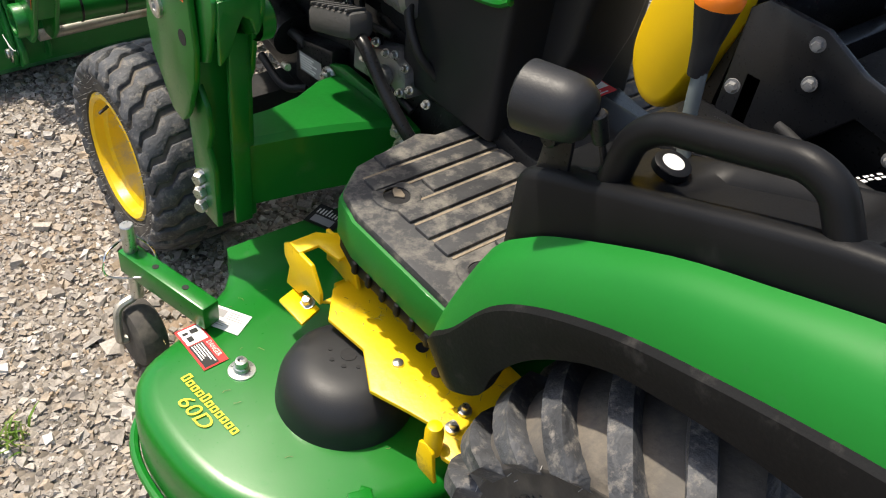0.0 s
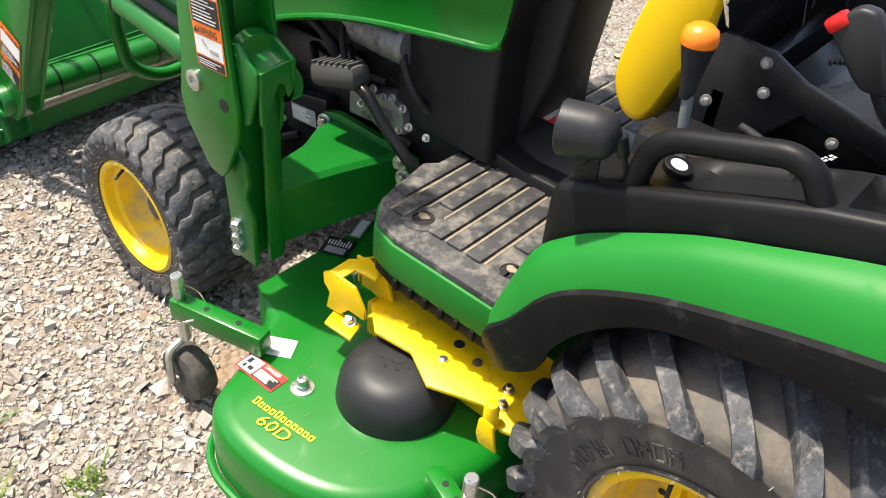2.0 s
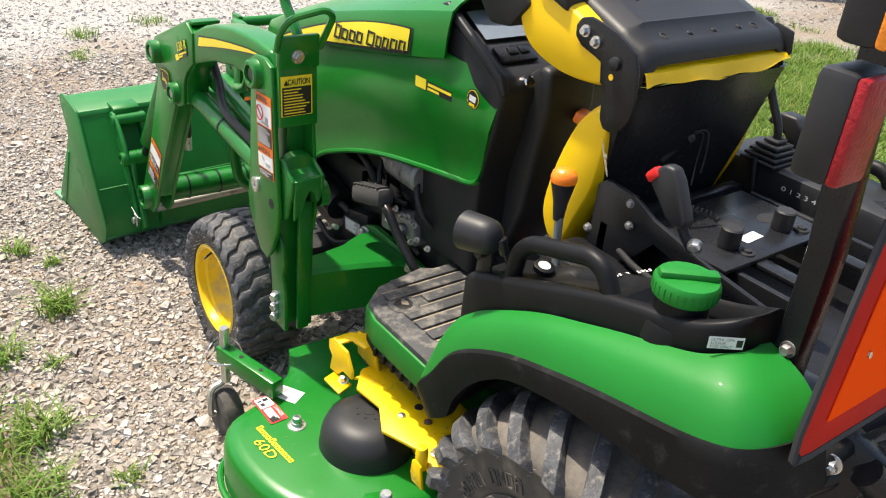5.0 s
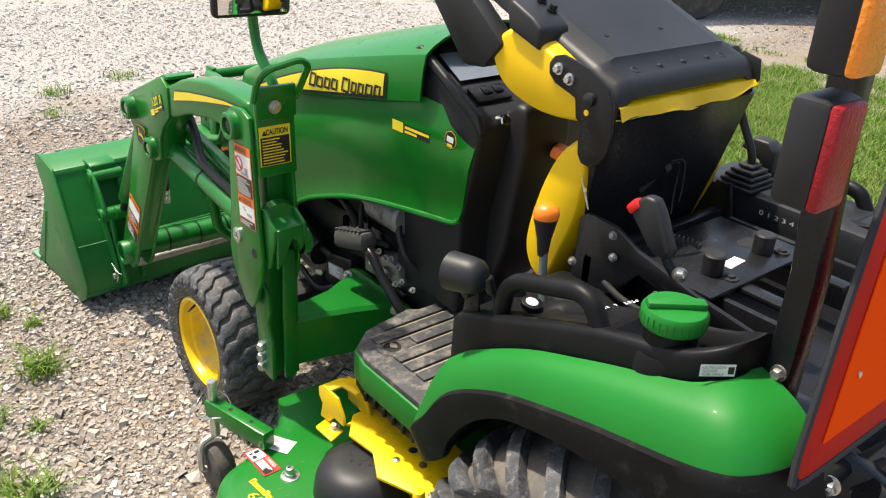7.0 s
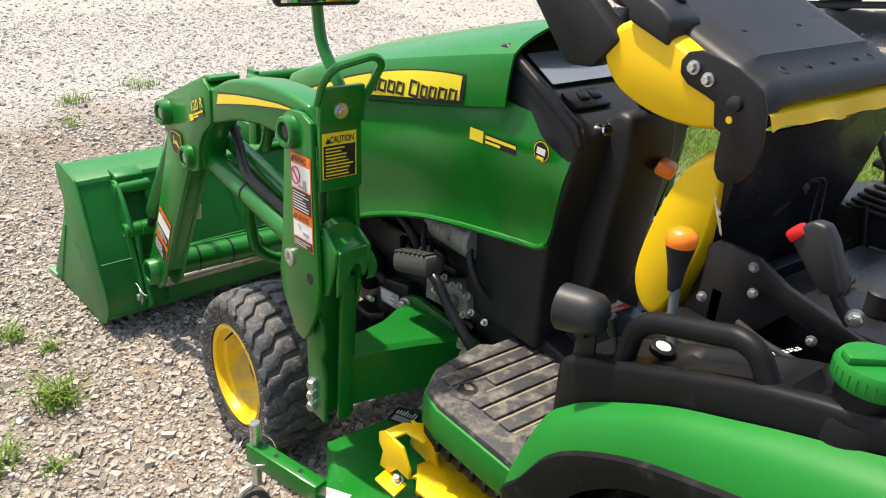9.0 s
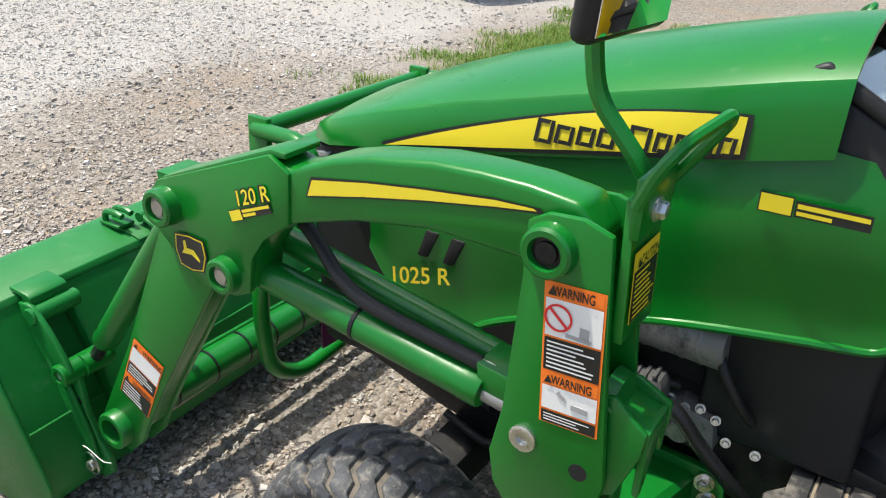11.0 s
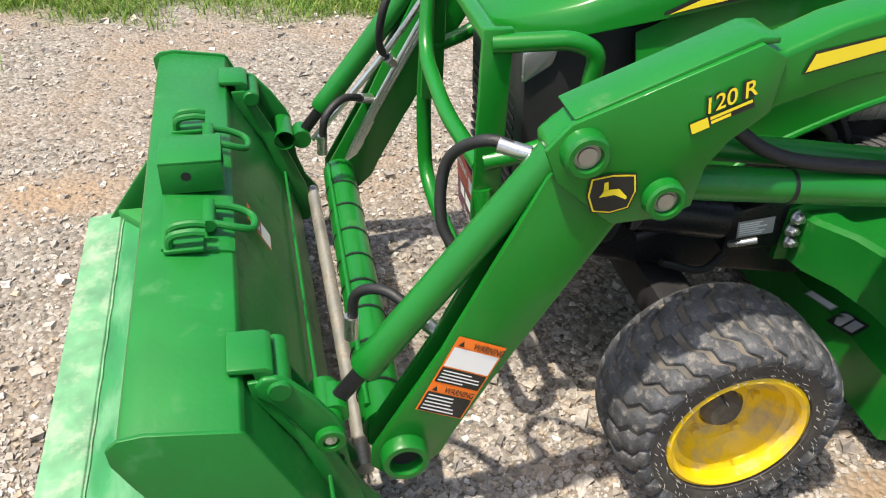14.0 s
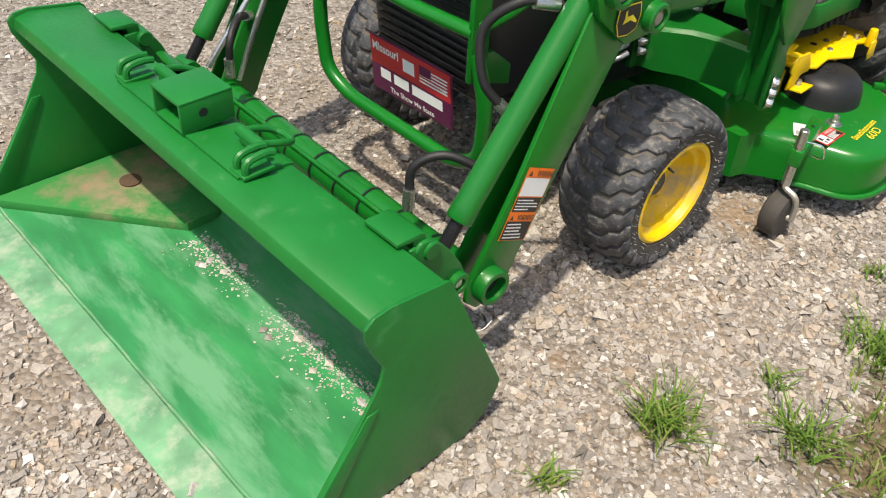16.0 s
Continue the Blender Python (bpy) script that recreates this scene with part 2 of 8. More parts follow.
def ground_material():
    """Crushed stone that gives way to sandy dirt and turf where the turf attribute says so."""
    m = bpy.data.materials.new("gravel_ground")
    m.use_nodes = True
    n, l = m.node_tree.nodes, m.node_tree.links
    b = n["Principled BSDF"]
    tc = n.new("ShaderNodeTexCoord")
    vo = n.new("ShaderNodeTexVoronoi")
    vo.inputs["Scale"].default_value = 62
    vo.inputs["Randomness"].default_value = 1
    l.new(tc.outputs["Object"], vo.inputs["Vector"])
    sep = n.new("ShaderNodeSeparateColor")
    l.new(vo.outputs["Color"], sep.inputs["Color"])
    r = n.new("ShaderNodeValToRGB")
    cols = [(0.12, 0.106, 0.089), (0.23, 0.206, 0.178), (0.31, 0.283, 0.25), (0.18, 0.153, 0.124), (0.37, 0.345, 0.31)]
    while len(r.color_ramp.elements) < 5:
        r.color_ramp.elements.new(0.5)
    for i, c in enumerate(cols):
        r.color_ramp.elements[i].position, r.color_ramp.elements[i].color = i / 4, (*c, 1)
    l.new(sep.outputs["Red"], r.inputs["Fac"])
    big = n.new("ShaderNodeTexNoise")
    big.inputs["Scale"].default_value, big.inputs["Detail"].default_value = 1.6, 8
    l.new(tc.outputs["Object"], big.inputs["Vector"])
    rb = n.new("ShaderNodeMapRange")
    rb.inputs["From Min"].default_value, rb.inputs["From Max"].default_value = 0.48, 0.72
    l.new(big.outputs["Fac"], rb.inputs["Value"])
    sand = n.new("ShaderNodeMixRGB")
    sand.inputs["Color2"].default_value = (0.27, 0.212, 0.160, 1)
    l.new(rb.outputs["Result"], sand.inputs["Fac"])
    l.new(r.outputs["Color"], sand.inputs["Color1"])
    pale = n.new("ShaderNodeAttribute")
    pale.attribute_name = "pale"
    lighter = n.new("ShaderNodeMixRGB")
    lighter.inputs["Color2"].default_value = (0.41, 0.395, 0.375, 1)
    pm = n.new("ShaderNodeMath")
    pm.operation = "MULTIPLY"
    pm.inputs[1].default_value = 0.75
    l.new(pale.outputs["Fac"], pm.inputs[0])
    l.new(pm.outputs["Value"], lighter.inputs["Fac"])
    l.new(sand.outputs["Color"], lighter.inputs["Color1"])
    at = n.new("ShaderNodeAttribute")
    at.attribute_name = "turf"
    fine = n.new("ShaderNodeTexNoise")
    fine.inputs["Scale"].default_value, fine.inputs["Detail"].default_value = 30, 8
    l.new(tc.outputs["Object"], fine.inputs["Vector"])
    rc = n.new("ShaderNodeValToRGB")
    rc.color_ramp.elements[0].position, rc.color_ramp.elements[1].position = 0.35, 0.65
    rc.color_ramp.elements[0].color, rc.color_ramp.elements[1].color = (0.10, 0.075, 0.045, 1), (0.20, 0.15, 0.095, 1)
    l.new(fine.outputs["Fac"], rc.inputs["Fac"])
    lawn = n.new("ShaderNodeAttribute")
    lawn.attribute_name = "lawn"
    sod = n.new("ShaderNodeValToRGB")
    sod.color_ramp.elements[0].position, sod.color_ramp.elements[1].position = 0.35, 0.65
    sod.color_ramp.elements[0].color, sod.color_ramp.elements[1].color = (0.07, 0.115, 0.026, 1), (0.145, 0.185, 0.055, 1)
    l.new(fine.outputs["Fac"], sod.inputs["Fac"])
    under = n.new("ShaderNodeMixRGB")
    l.new(lawn.outputs["Fac"], under.inputs["Fac"])
    l.new(rc.outputs["Color"], under.inputs["Color1"])
    l.new(sod.outputs["Color"], under.inputs["Color2"])
    dirt = n.new("ShaderNodeAttribute")
    dirt.attribute_name = "sand"
    tan = n.new("ShaderNodeMixRGB")
    tan.inputs["Color2"].default_value = (0.29, 0.215, 0.148, 1)
    l.new(dirt.outputs["Fac"], tan.inputs["Fac"])
    l.new(lighter.outputs["Color"], tan.inputs["Color1"])
    mx = n.new("ShaderNodeMixRGB")
    l.new(at.outputs["Fac"], mx.inputs["Fac"])
    l.new(tan.outputs["Color"], mx.inputs["Color1"])
    l.new(under.outputs["Color"], mx.inputs["Color2"])
    l.new(mx.outputs["Color"], b.inputs["Base Color"])
    b.inputs["Roughness"].default_value = 0.92
    b.inputs["Specular IOR Level"].default_value = 0.2
    bp = n.new("ShaderNodeBump")
    bp.inputs["Distance"].default_value = 0.012
    inv = n.new("ShaderNodeMath")
    inv.operation = "SUBTRACT"
    inv.inputs[0].default_value = 1
    l.new(vo.outputs["Distance"], inv.inputs[1])
    l.new(inv.outputs["Value"], bp.inputs["Height"])
    l.new(bp.outputs["Normal"], b.inputs["Normal"])
    MATS["gravel_ground"] = m


ground_material()

# ---- building tools ----
def thing(name, at, label, category, group="", kind=""):
    ob = new(name)
    ob.empty_display_size = 0.1
    ob.location = at
    ob["base"] = list(at)
    return tagged(ob, label, category, group, kind)


def to_mesh(name, bm, mats, smooth=40):
    me = bpy.data.meshes.new(name)
    bmesh.ops.recalc_face_normals(bm, faces=bm.faces[:])
    bm.to_mesh(me)
    bm.free()
    for mt in (mats if isinstance(mats, (list, tuple)) else [mats]):
        me.materials.append(MATS[mt])
    if smooth:
        me.polygons.foreach_set("use_smooth", [True] * len(me.polygons))
        me.set_sharp_from_angle(angle=radians(smooth))
    return me


def world_base(ob):
    return Vector(ob["base"])


def part(name, bm, mats, parent=None, label="", smooth=40, m=None):
    """Links a bmesh, given in world coordinates, as one mesh object under its parent."""
    if m is not None:
        bmesh.ops.transform(bm, matrix=m, verts=bm.verts[:])
    ob = new(name, to_mesh(name, bm, mats, smooth))
    if parent is not None:
        ob.parent = parent
        ob.matrix_parent_inverse = Matrix.Translation(-world_base(parent))
        if parent.type == "MESH":
            ob.matrix_parent_inverse = Matrix.Identity(4)
    ob["base"] = [0, 0, 0]
    if label:
        tagged(ob, label)
    return ob


def bevel_last(bm, geom, bev, seg=2, angle=30):
    if not bev:
        return
    faces = set(geom)
    edges = [e for e in {e for f in faces for e in f.edges} if len(e.link_faces) == 2 and e.calc_face_angle(0) > radians(angle)]
    bmesh.ops.bevel(bm, geom=edges, offset=bev, segments=seg, affect="EDGES", profile=0.5, clamp_overlap=True)


def box(bm, c, s, rot=None, bev=0.0, seg=2):
    m = Matrix.Translation(c) @ (rot.to_4x4() if rot is not None else Matrix.Identity(4)) @ Matrix.Diagonal((*s, 1))
    r = bmesh.ops.create_cube(bm, size=1.0, matrix=m)
    bevel_last(bm, {f for v in r["verts"] for f in v.link_faces}, bev, seg)
    return bm


def prism(bm, pts, axis, a, b, bev=0.0, seg=2, angle=30):
    """A flat outline pushed along an axis from a to b. Outline pairs: axis x: (y, z); y: (x, z); z: (x, y)."""
    def put(p, h):
        return {"x": (h, p[0], p[1]), "y": (p[0], h, p[1]), "z": (p[0], p[1], h)}[axis]
    v0 = [bm.verts.new(put(p, a)) for p in pts]
    v1 = [bm.verts.new(put(p, b)) for p in pts]
    faces = [bm.faces.new(v0), bm.faces.new(v1[::-1])]
    for i in range(len(pts)):
        j = (i + 1) % len(pts)
        faces.append(bm.faces.new((v0[j], v0[i], v1[i], v1[j])))
    bmesh.ops.recalc_face_normals(bm, faces=faces)
    bevel_last(bm, faces, bev, seg, angle)
    return bm


def frame_of(d):
    d = Vector(d).normalized()
    a = d.cross(Vector((0, 0, 1)))
    if a.length < 1e-3:
        a = Vector((1, 0, 0))
    a.normalize()
    return d, a, d.cross(a).normalized()


def lathe(bm, prof, origin, axis, seg=40, cap=True, a0=0.0, a1=None):
    """Turns pairs (radius, height along the axis)."""
    o = Vector(origin)
    d, u, w = frame_of(axis)
    rings = []
    for r, h in prof:
        if r < 1e-5:
            rings.append([bm.verts.new(o + d * h)])
        else:
            rings.append([bm.verts.new(o + d * h + (u * math.cos(t) + w * math.sin(t)) * r) for t in (2 * math.pi * k / seg for k in range(seg))])
    for p, q in zip(rings, rings[1:]):
        for k in range(seg):
            j = (k + 1) % seg
            if len(p) == 1 and len(q) == 1:
                continue
            if len(p) == 1:
                bm.faces.new((p[0], q[k], q[j]))
            elif len(q) == 1:
                bm.faces.new((p[k], q[0], p[j]))
            else:
                bm.faces.new((p[k], q[k], q[j], p[j]))
    if cap:
        for ring in (rings[0], rings[-1]):
            if len(ring) > 2:
                bm.faces.new(ring)
    return bm


def cyl(bm, p0, p1, r, r2=None, seg=20, bev=0.0):
    p0, p1 = Vector(p0), Vector(p1)
    r2 = r if r2 is None else r2
    h = (p1 - p0).length
    if bev:
        return lathe(bm, [(0, 0), (r - bev, 0), (r, bev), (r2, h - bev), (r2 - bev, h), (0, h)], p0, p1 - p0, seg, False)
    return lathe(bm, [(r, 0), (r2, h)], p0, p1 - p0, seg)


def smooth_path(pts, n=6):
    pts = [Vector(p) for p in pts]
    if len(pts) < 3 or n < 2:
        return pts
    ext = [pts[0] * 2 - pts[1]] + pts + [pts[-1] * 2 - pts[-2]]
    out = []
    for i in range(1, len(ext) - 2):
        a, b, c, d = ext[i - 1:i + 3]
        for k in range(n):
            t = k / n
            out.append(0.5 * ((2 * b) + (c - a) * t + (2 * a - 5 * b + 4 * c - d) * t * t + (3 * b - a - 3 * c + d) * t ** 3))
    return out + [pts[-1]]


def fillet(pts, rad, n=5):
    """Rounds the corners of a line of points."""
    pts = [Vector(p) for p in pts]
    out = [pts[0]]
    for a, b, c in zip(pts, pts[1:], pts[2:]):
        u, v = a - b, c - b
        k = min(rad, u.length * 0.45, v.length * 0.45)
        p, q = b + u.normalized() * k, b + v.normalized() * k
        for i in range(n + 1):
            t = i / n
            out.append(p * (1 - t) ** 2 + b * 2 * t * (1 - t) + q * t * t)
    return out + [pts[-1]]


def tube(bm, pts, r, seg=12, n=6, round_=None, radii=None):
    """A round bar along a line of points; flat (w, h) makes it rectangular."""
    path = fillet(pts, round_) if round_ else smooth_path(pts, n)
    rings, up = [], None
    for i, p in enumerate(path):
        d = (path[min(i + 1, len(path) - 1)] - path[max(i - 1, 0)]).normalized()
        if up is None:
            _, up, _ = frame_of(d)
        side = d.cross(up).normalized()
        up = side.cross(d).normalized()
        rr = r if radii is None else radii[min(len(radii) - 1, int(i / max(1, len(path) - 1) * (len(radii) - 1) + 0.5))]
        rings.append([bm.verts.new(p + (up * math.cos(t) + side * math.sin(t)) * rr) for t in (2 * math.pi * k / seg for k in range(seg))])
    for a, b in zip(rings, rings[1:]):
        for k in range(seg):
            j = (k + 1) % seg
            bm.faces.new((a[k], a[j], b[j], b[k]))
    bm.faces.new(rings[0][::-1])
    bm.faces.new(rings[-1])
    return bm


def sheet(bm, rows, thick=0.0, closed=False):
    """A skin over rows of points; thick gives it a second side."""
    vs = [[bm.verts.new(p) for p in row] for row in rows]
    faces = []
    for a, b in zip(vs, vs[1:]):
        m = len(a)
        for k in range(m if closed else m - 1):
            j = (k + 1) % m
            faces.append(bm.faces.new((a[k], a[j], b[j], b[k])))
    bmesh.ops.recalc_face_normals(bm, faces=faces)
    if thick:
        bmesh.ops.solidify(bm, geom=faces, thickness=thick)
    return bm


def bolt(bm, at, axis, r=0.012, h=0.010, washer=True, stud=0.0):
    """A hexagon head with its washer."""
    at, axis = Vector(at), Vector(axis).normalized()
    if washer:
        cyl(bm, at, at + axis * 0.003, r * 1.45, seg=16)
    lathe(bm, [(r * 1.05, 0.003), (r * 1.05, h), (r * 0.85, h + 0.003), (0, h + 0.003)], at, axis, 6)
    if stud:
        cyl(bm, at + axis * h, at + axis * (h + stud), r * 0.55, seg=10)
    return bm


def decal(name, parent, o, u, v, rects, label="", lift=0.0015):
    """A thin printed sticker: rectangles and outlines (coordinates along u and v) in several colours, each layer over the last."""
    if parent.type == "EMPTY" and min(r[2] for r in rects) == 0 and max(r[2] for r in rects) > 0:
        back = decal(name, parent, o, u, v, [r for r in rects if r[2] == 0], label, lift)
        decal("print", back, o, u, v, [r for r in rects if r[2] > 0], "", lift)["kind"] = "stuff"
        return back
    o, u, v = Vector(o), Vector(u).normalized(), Vector(v)
    v = (v - u * v.dot(u)).normalized()
    nn = u.cross(v).normalized()
    bm = bmesh.new()
    mats = []
    for shape, mt, lev in rects:
        if mt not in mats:
            mats.append(mt)
        if len(shape) == 4 and not isinstance(shape[0], tuple):
            x0, y0, x1, y1 = shape
            shape = [(x0, y0), (x1, y0), (x1, y1), (x0, y1)]
        f = bm.faces.new([bm.verts.new(o + u * a + v * b + nn * (lift + 0.0007 * lev)) for a, b in shape])
        f.material_index = mats.index(mt)
    me = bpy.data.meshes.new(name)
    bm.to_mesh(me)
    bm.free()
    for mt in mats:
        me.materials.append(MATS[mt])
    ob = new(name, me)
    ob.parent = parent
    ob.matrix_parent_inverse = Matrix.Translation(-world_base(parent)) if parent.type == "EMPTY" else Matrix.Identity(4)
    ob["base"] = [0, 0, 0]
    return tagged(ob, label)


def lettering(text, parent, o, u, v, size, mat, name="lettering", lift=0.003, bold=0.0, width=None, slant=0.0):
    """Printed words, their lower left corner at o, reading along u."""
    cu = bpy.data.curves.new("words", "FONT")
    cu.body, cu.size, cu.offset = text, size, bold
    tmp = bpy.data.objects.new("words", cu)
    scene.collection.objects.link(tmp)
    dg = bpy.context.evaluated_depsgraph_get()
    me = bpy.data.meshes.new_from_object(tmp.evaluated_get(dg))
    bpy.data.objects.remove(tmp)
    o, u, v = Vector(o), Vector(u).normalized(), Vector(v)
    v = (v - u * v.dot(u)).normalized()
    nn = u.cross(v).normalized()
    sx = 1.0
    if width:
        xs = [p.co.x for p in me.vertices]
        sx = width / (max(xs) - min(xs))
    v = v + u * slant
    m = Matrix(((u.x * sx, v.x, nn.x, o.x + nn.x * lift), (u.y * sx, v.y, nn.y, o.y + nn.y * lift), (u.z * sx, v.z, nn.z, o.z + nn.z * lift), (0, 0, 0, 1)))
    me.transform(m)
    me.materials.clear()
    me.materials.append(MATS[mat])
    me.name = name
    ob = new(name, me)
    ob.parent = parent
    ob.matrix_parent_inverse = Matrix.Translation(-world_base(parent)) if parent.type == "EMPTY" else Matrix.Identity(4)
    ob["base"] = [0, 0, 0]
    return ob


def lerp(table, x):
    """Reads a table of (x, y) pairs, straight between its rows."""
    xs, ys = [p[0] for p in table], [p[1] for p in table]
    return float(np.interp(x, xs, ys))


def bars(x0, y0, x1, y1, rows, mat, lev, rng, gap=0.45, fill=(0.55, 1.0)):
    """Lines of print that is too small to read."""
    out, h = [], (y1 - y0) / rows
    for i in range(rows):
        y = y1 - (i + 1) * h
        out.append(((x0, y + h * gap * 0.5, x0 + (x1 - x0) * rng.uniform(*fill), y + h * (1 - gap * 0.5)), mat, lev))
    return out


RNG = random.Random(7)

# ---- ground ----
def turf_at(x, y):
    """0 on crushed stone, 1 on dirt and turf."""
    w = 0.35 * noise.noise((x * 0.9, y * 0.9, 3.1)) + 0.18 * noise.noise((x * 3.1, y * 3.1, 7.7))
    right = min((x - 2.35 + w * 2), (5.5 - x + 0.12 * (3.4 - y) + w * 3), (4.2 - y + w * 2.4), (y + 6 + w * 3))
    left = min(-1.10 - x + 0.25 * w, (1.95 - y) * 0.6 + w, (x + 2.9) * 0.5 + w, (y + 0.2) * 0.6 + w)
    spot = 0.16 - math.hypot(x + 0.93, y - 1.92) + 0.3 * w
    return max(0.0, min(1.0, max(right * 2.2, left * 9.0, spot * 5.0)))


def pale_at(x, y):
    """How far the stone is the paler, cleaner kind that lies beyond the tan ground round the bucket."""
    w = 0.5 * noise.noise((x * 0.8, y * 0.8, 9.0)) + 0.25 * noise.noise((x * 2.6, y * 2.6, 2.0))
    near = max(0.0, min(1.0, (y - 4.3 - 0.25 * x + w) / 0.9))
    far = max(0.0, min(1.0, (y - 4.0 + w) / 0.8))
    q = max(0.0, min(1.0, (x - 2.2) / 1.2))
    return near + (far - near) * q


def sand_at(x, y):
    """Small patches of bare reddish dirt between the stones."""
    w = 0.5 * noise.noise((x * 9.0, y * 9.0, 5.0))
    return max(0.0, min(1.0, max(1.5 - math.hypot((x - 0.87) / 0.13, (y - 2.99) / 0.20) + w, 0.9 * (1.4 - math.hypot(x + 0.641, y - 1.964) / 0.045 + w), 1.5 - math.hypot((x + 0.60) / 0.14, (y - 1.10) / 0.09) + w)))


def axis_steps(lo, hi, fine, far):
    a = list(np.arange(lo, hi + 1e-6, fine))
    step, p = fine * 1.5, hi
    out_hi = []
    while p < far:
        p += step
        step *= 1.28
        out_hi.append(p)
    step, p, out_lo = fine * 1.5, lo, []
    while p > -far:
        p -= step
        step *= 1.28
        out_lo.append(p)
    return out_lo[::-1] + a + out_hi


def ground_z(x, y):
    return 0.010 * noise.noise((x * 0.8, y * 0.8, 0)) * min(1.0, max(0.0, (abs(x) + abs(y - 1.2) - 1.6))) - 0.006


def build_ground():
    xs, ys = axis_steps(-2.2, 6.4, 0.05, 900), axis_steps(-1.2, 6.6, 0.05, 900)
    verts = [(x, y, ground_z(x, y) if abs(x) < 12 and abs(y) < 12 else -0.006) for y in ys for x in xs]
    nx = len(xs)
    faces = [(j * nx + i, j * nx + i + 1, (j + 1) * nx + i + 1, (j + 1) * nx + i) for j in range(len(ys) - 1) for i in range(nx - 1)]
    me = bpy.data.meshes.new("ground")
    me.from_pydata(verts, [], faces)
    at = me.attributes.new("turf", "FLOAT", "POINT")
    at.data.foreach_set("value", [turf_at(v[0], v[1]) if abs(v[0]) < 14 and abs(v[1]) < 14 else 0.0 for v in verts])
    pa = me.attributes.new("pale", "FLOAT", "POINT")
    pa.data.foreach_set("value", [pale_at(v[0], v[1]) if abs(v[0]) < 14 and abs(v[1]) < 14 else float(v[1] > 4) for v in verts])
    la = me.attributes.new("lawn", "FLOAT", "POINT")
    la.data.foreach_set("value", [max(0.0, min(1.0, v[0] - 0.8)) for v in verts])
    sa = me.attributes.new("sand", "FLOAT", "POINT")
    sa.data.foreach_set("value", [sand_at(v[0], v[1]) if abs(v[0]) < 4 and abs(v[1]) < 4 else 0.0 for v in verts])
    me.materials.append(MATS["gravel_ground"])
    me.polygons.foreach_set("use_smooth", [True] * len(me.polygons))
    tagged(new("ground", me), "wide yard of pale crushed stone with sandy and grassy patches", "ground", kind="structure")


build_ground()


def build_gravel():
    """Loose broken stones, thick round the machine and thinner further off."""
    rng = np.random.default_rng(11)
    base = np.array([(-.9, -.7, -.7), (.7, -.9, -.7), (.9, .7, -.7), (-.7, .9, -.7), (-.55, -.7, .7), (.7, -.55, .7), (.55, .7, .7), (-.7, .55, .7)])
    tri = np.array([(4, 5, 6), (4, 6, 7), (0, 1, 5), (0, 5, 4), (1, 2, 6), (1, 6, 5), (2, 3, 7), (2, 7, 6), (3, 0, 4), (3, 4, 7)])
    zones = [(-1.9, -0.1, 0.3, 3.4, 9800, 1.0), (-0.1, 1.2, 1.2, 4.2, 3000, 1.0), (-1.7, 0.4, 3.4, 4.6, 3400, 1.0), (-2.2, 4.0, 4.2, 8.0, 1300, 1.15), (-5.0, -1.9, 0.0, 8.0, 320, 1.25), (-4.0, 7.0, 8.0, 13.0, 260, 1.7), (4.0, 9.0, 3.6, 8.0, 260, 1.5),
             (1.2, 2.6, -0.5, 4.2, 650, 1.1), (-0.1, 1.2, 0.3, 1.2, 1200, 1.0), (-2.0, 0.3, -0.8, 0.3, 900, 1.0)]
    P, S = [], []
    for x0, x1, y0, y1, dens, sc in zones:
        k = int((x1 - x0) * (y1 - y0) * dens)
        p = np.column_stack([rng.uniform(x0, x1, k), rng.uniform(y0, y1, k)])
        s = np.exp(rng.normal(math.log(0.0051), 0.47, k)) * sc
        P.append(p)
        S.append(s)
    P, S = np.concatenate(P), np.clip(np.concatenate(S), 0.0028, 0.022)
    keep = np.array([rng.uniform() > max(turf_at(float(x), float(y)) * 0.93, sand_at(float(x), float(y)) * 0.80) for x, y in P])
    P, S = P[keep], S[keep]
    k = len(P)
    shape = (base[None] + rng.uniform(-0.37, 0.37, (k, len(base), 3))) * np.stack([rng.uniform(.8, 1.3, k), rng.uniform(.75, 1.1, k), rng.uniform(.50, .85, k)], 1)[:, None]
    a = rng.uniform(0, 2 * math.pi, k)
    t = rng.normal(0, 0.45, k)
    ca, sa, ct, st = np.cos(a), np.sin(a), np.cos(t), np.sin(t)
    x, y, z = shape[..., 0], shape[..., 1], shape[..., 2]
    y, z = y * ct[:, None] - z * st[:, None], y * st[:, None] + z * ct[:, None]
    x, y = x * ca[:, None] - y * sa[:, None], x * sa[:, None] + y * ca[:, None]
    V = np.stack([x, y, z], -1) * S[:, None, None]
    V[..., :2] += P[:, None]
    V[..., 2] += (np.array([ground_z(float(p[0]), float(p[1])) for p in P]) + S * 0.22)[:, None]
    F = (tri[None] + (np.arange(k) * len(base))[:, None, None]).reshape(-1, 3)
    me = bpy.data.meshes.new("gravel")
    me.vertices.add(k * len(base))
    me.vertices.foreach_set("co", V.reshape(-1))
    me.loops.add(len(F) * 3)
    me.loops.foreach_set("vertex_index", F.reshape(-1).astype(np.int32))
    me.polygons.add(len(F))
    me.polygons.foreach_set("loop_start", np.arange(0, len(F) * 3, 3, dtype=np.int32))
    me.update(calc_edges=True)
    me.polygons.foreach_set("use_smooth", [False] * len(me.polygons))
    me.materials.append(MATS["stone"])
    me.materials.append(MATS["pale_stone"])
    which = np.array([rng.uniform() < pale_at(float(p[0]), float(p[1])) for p in P])
    me.polygons.foreach_set("material_index", np.repeat(which.astype(np.int32), len(tri)))
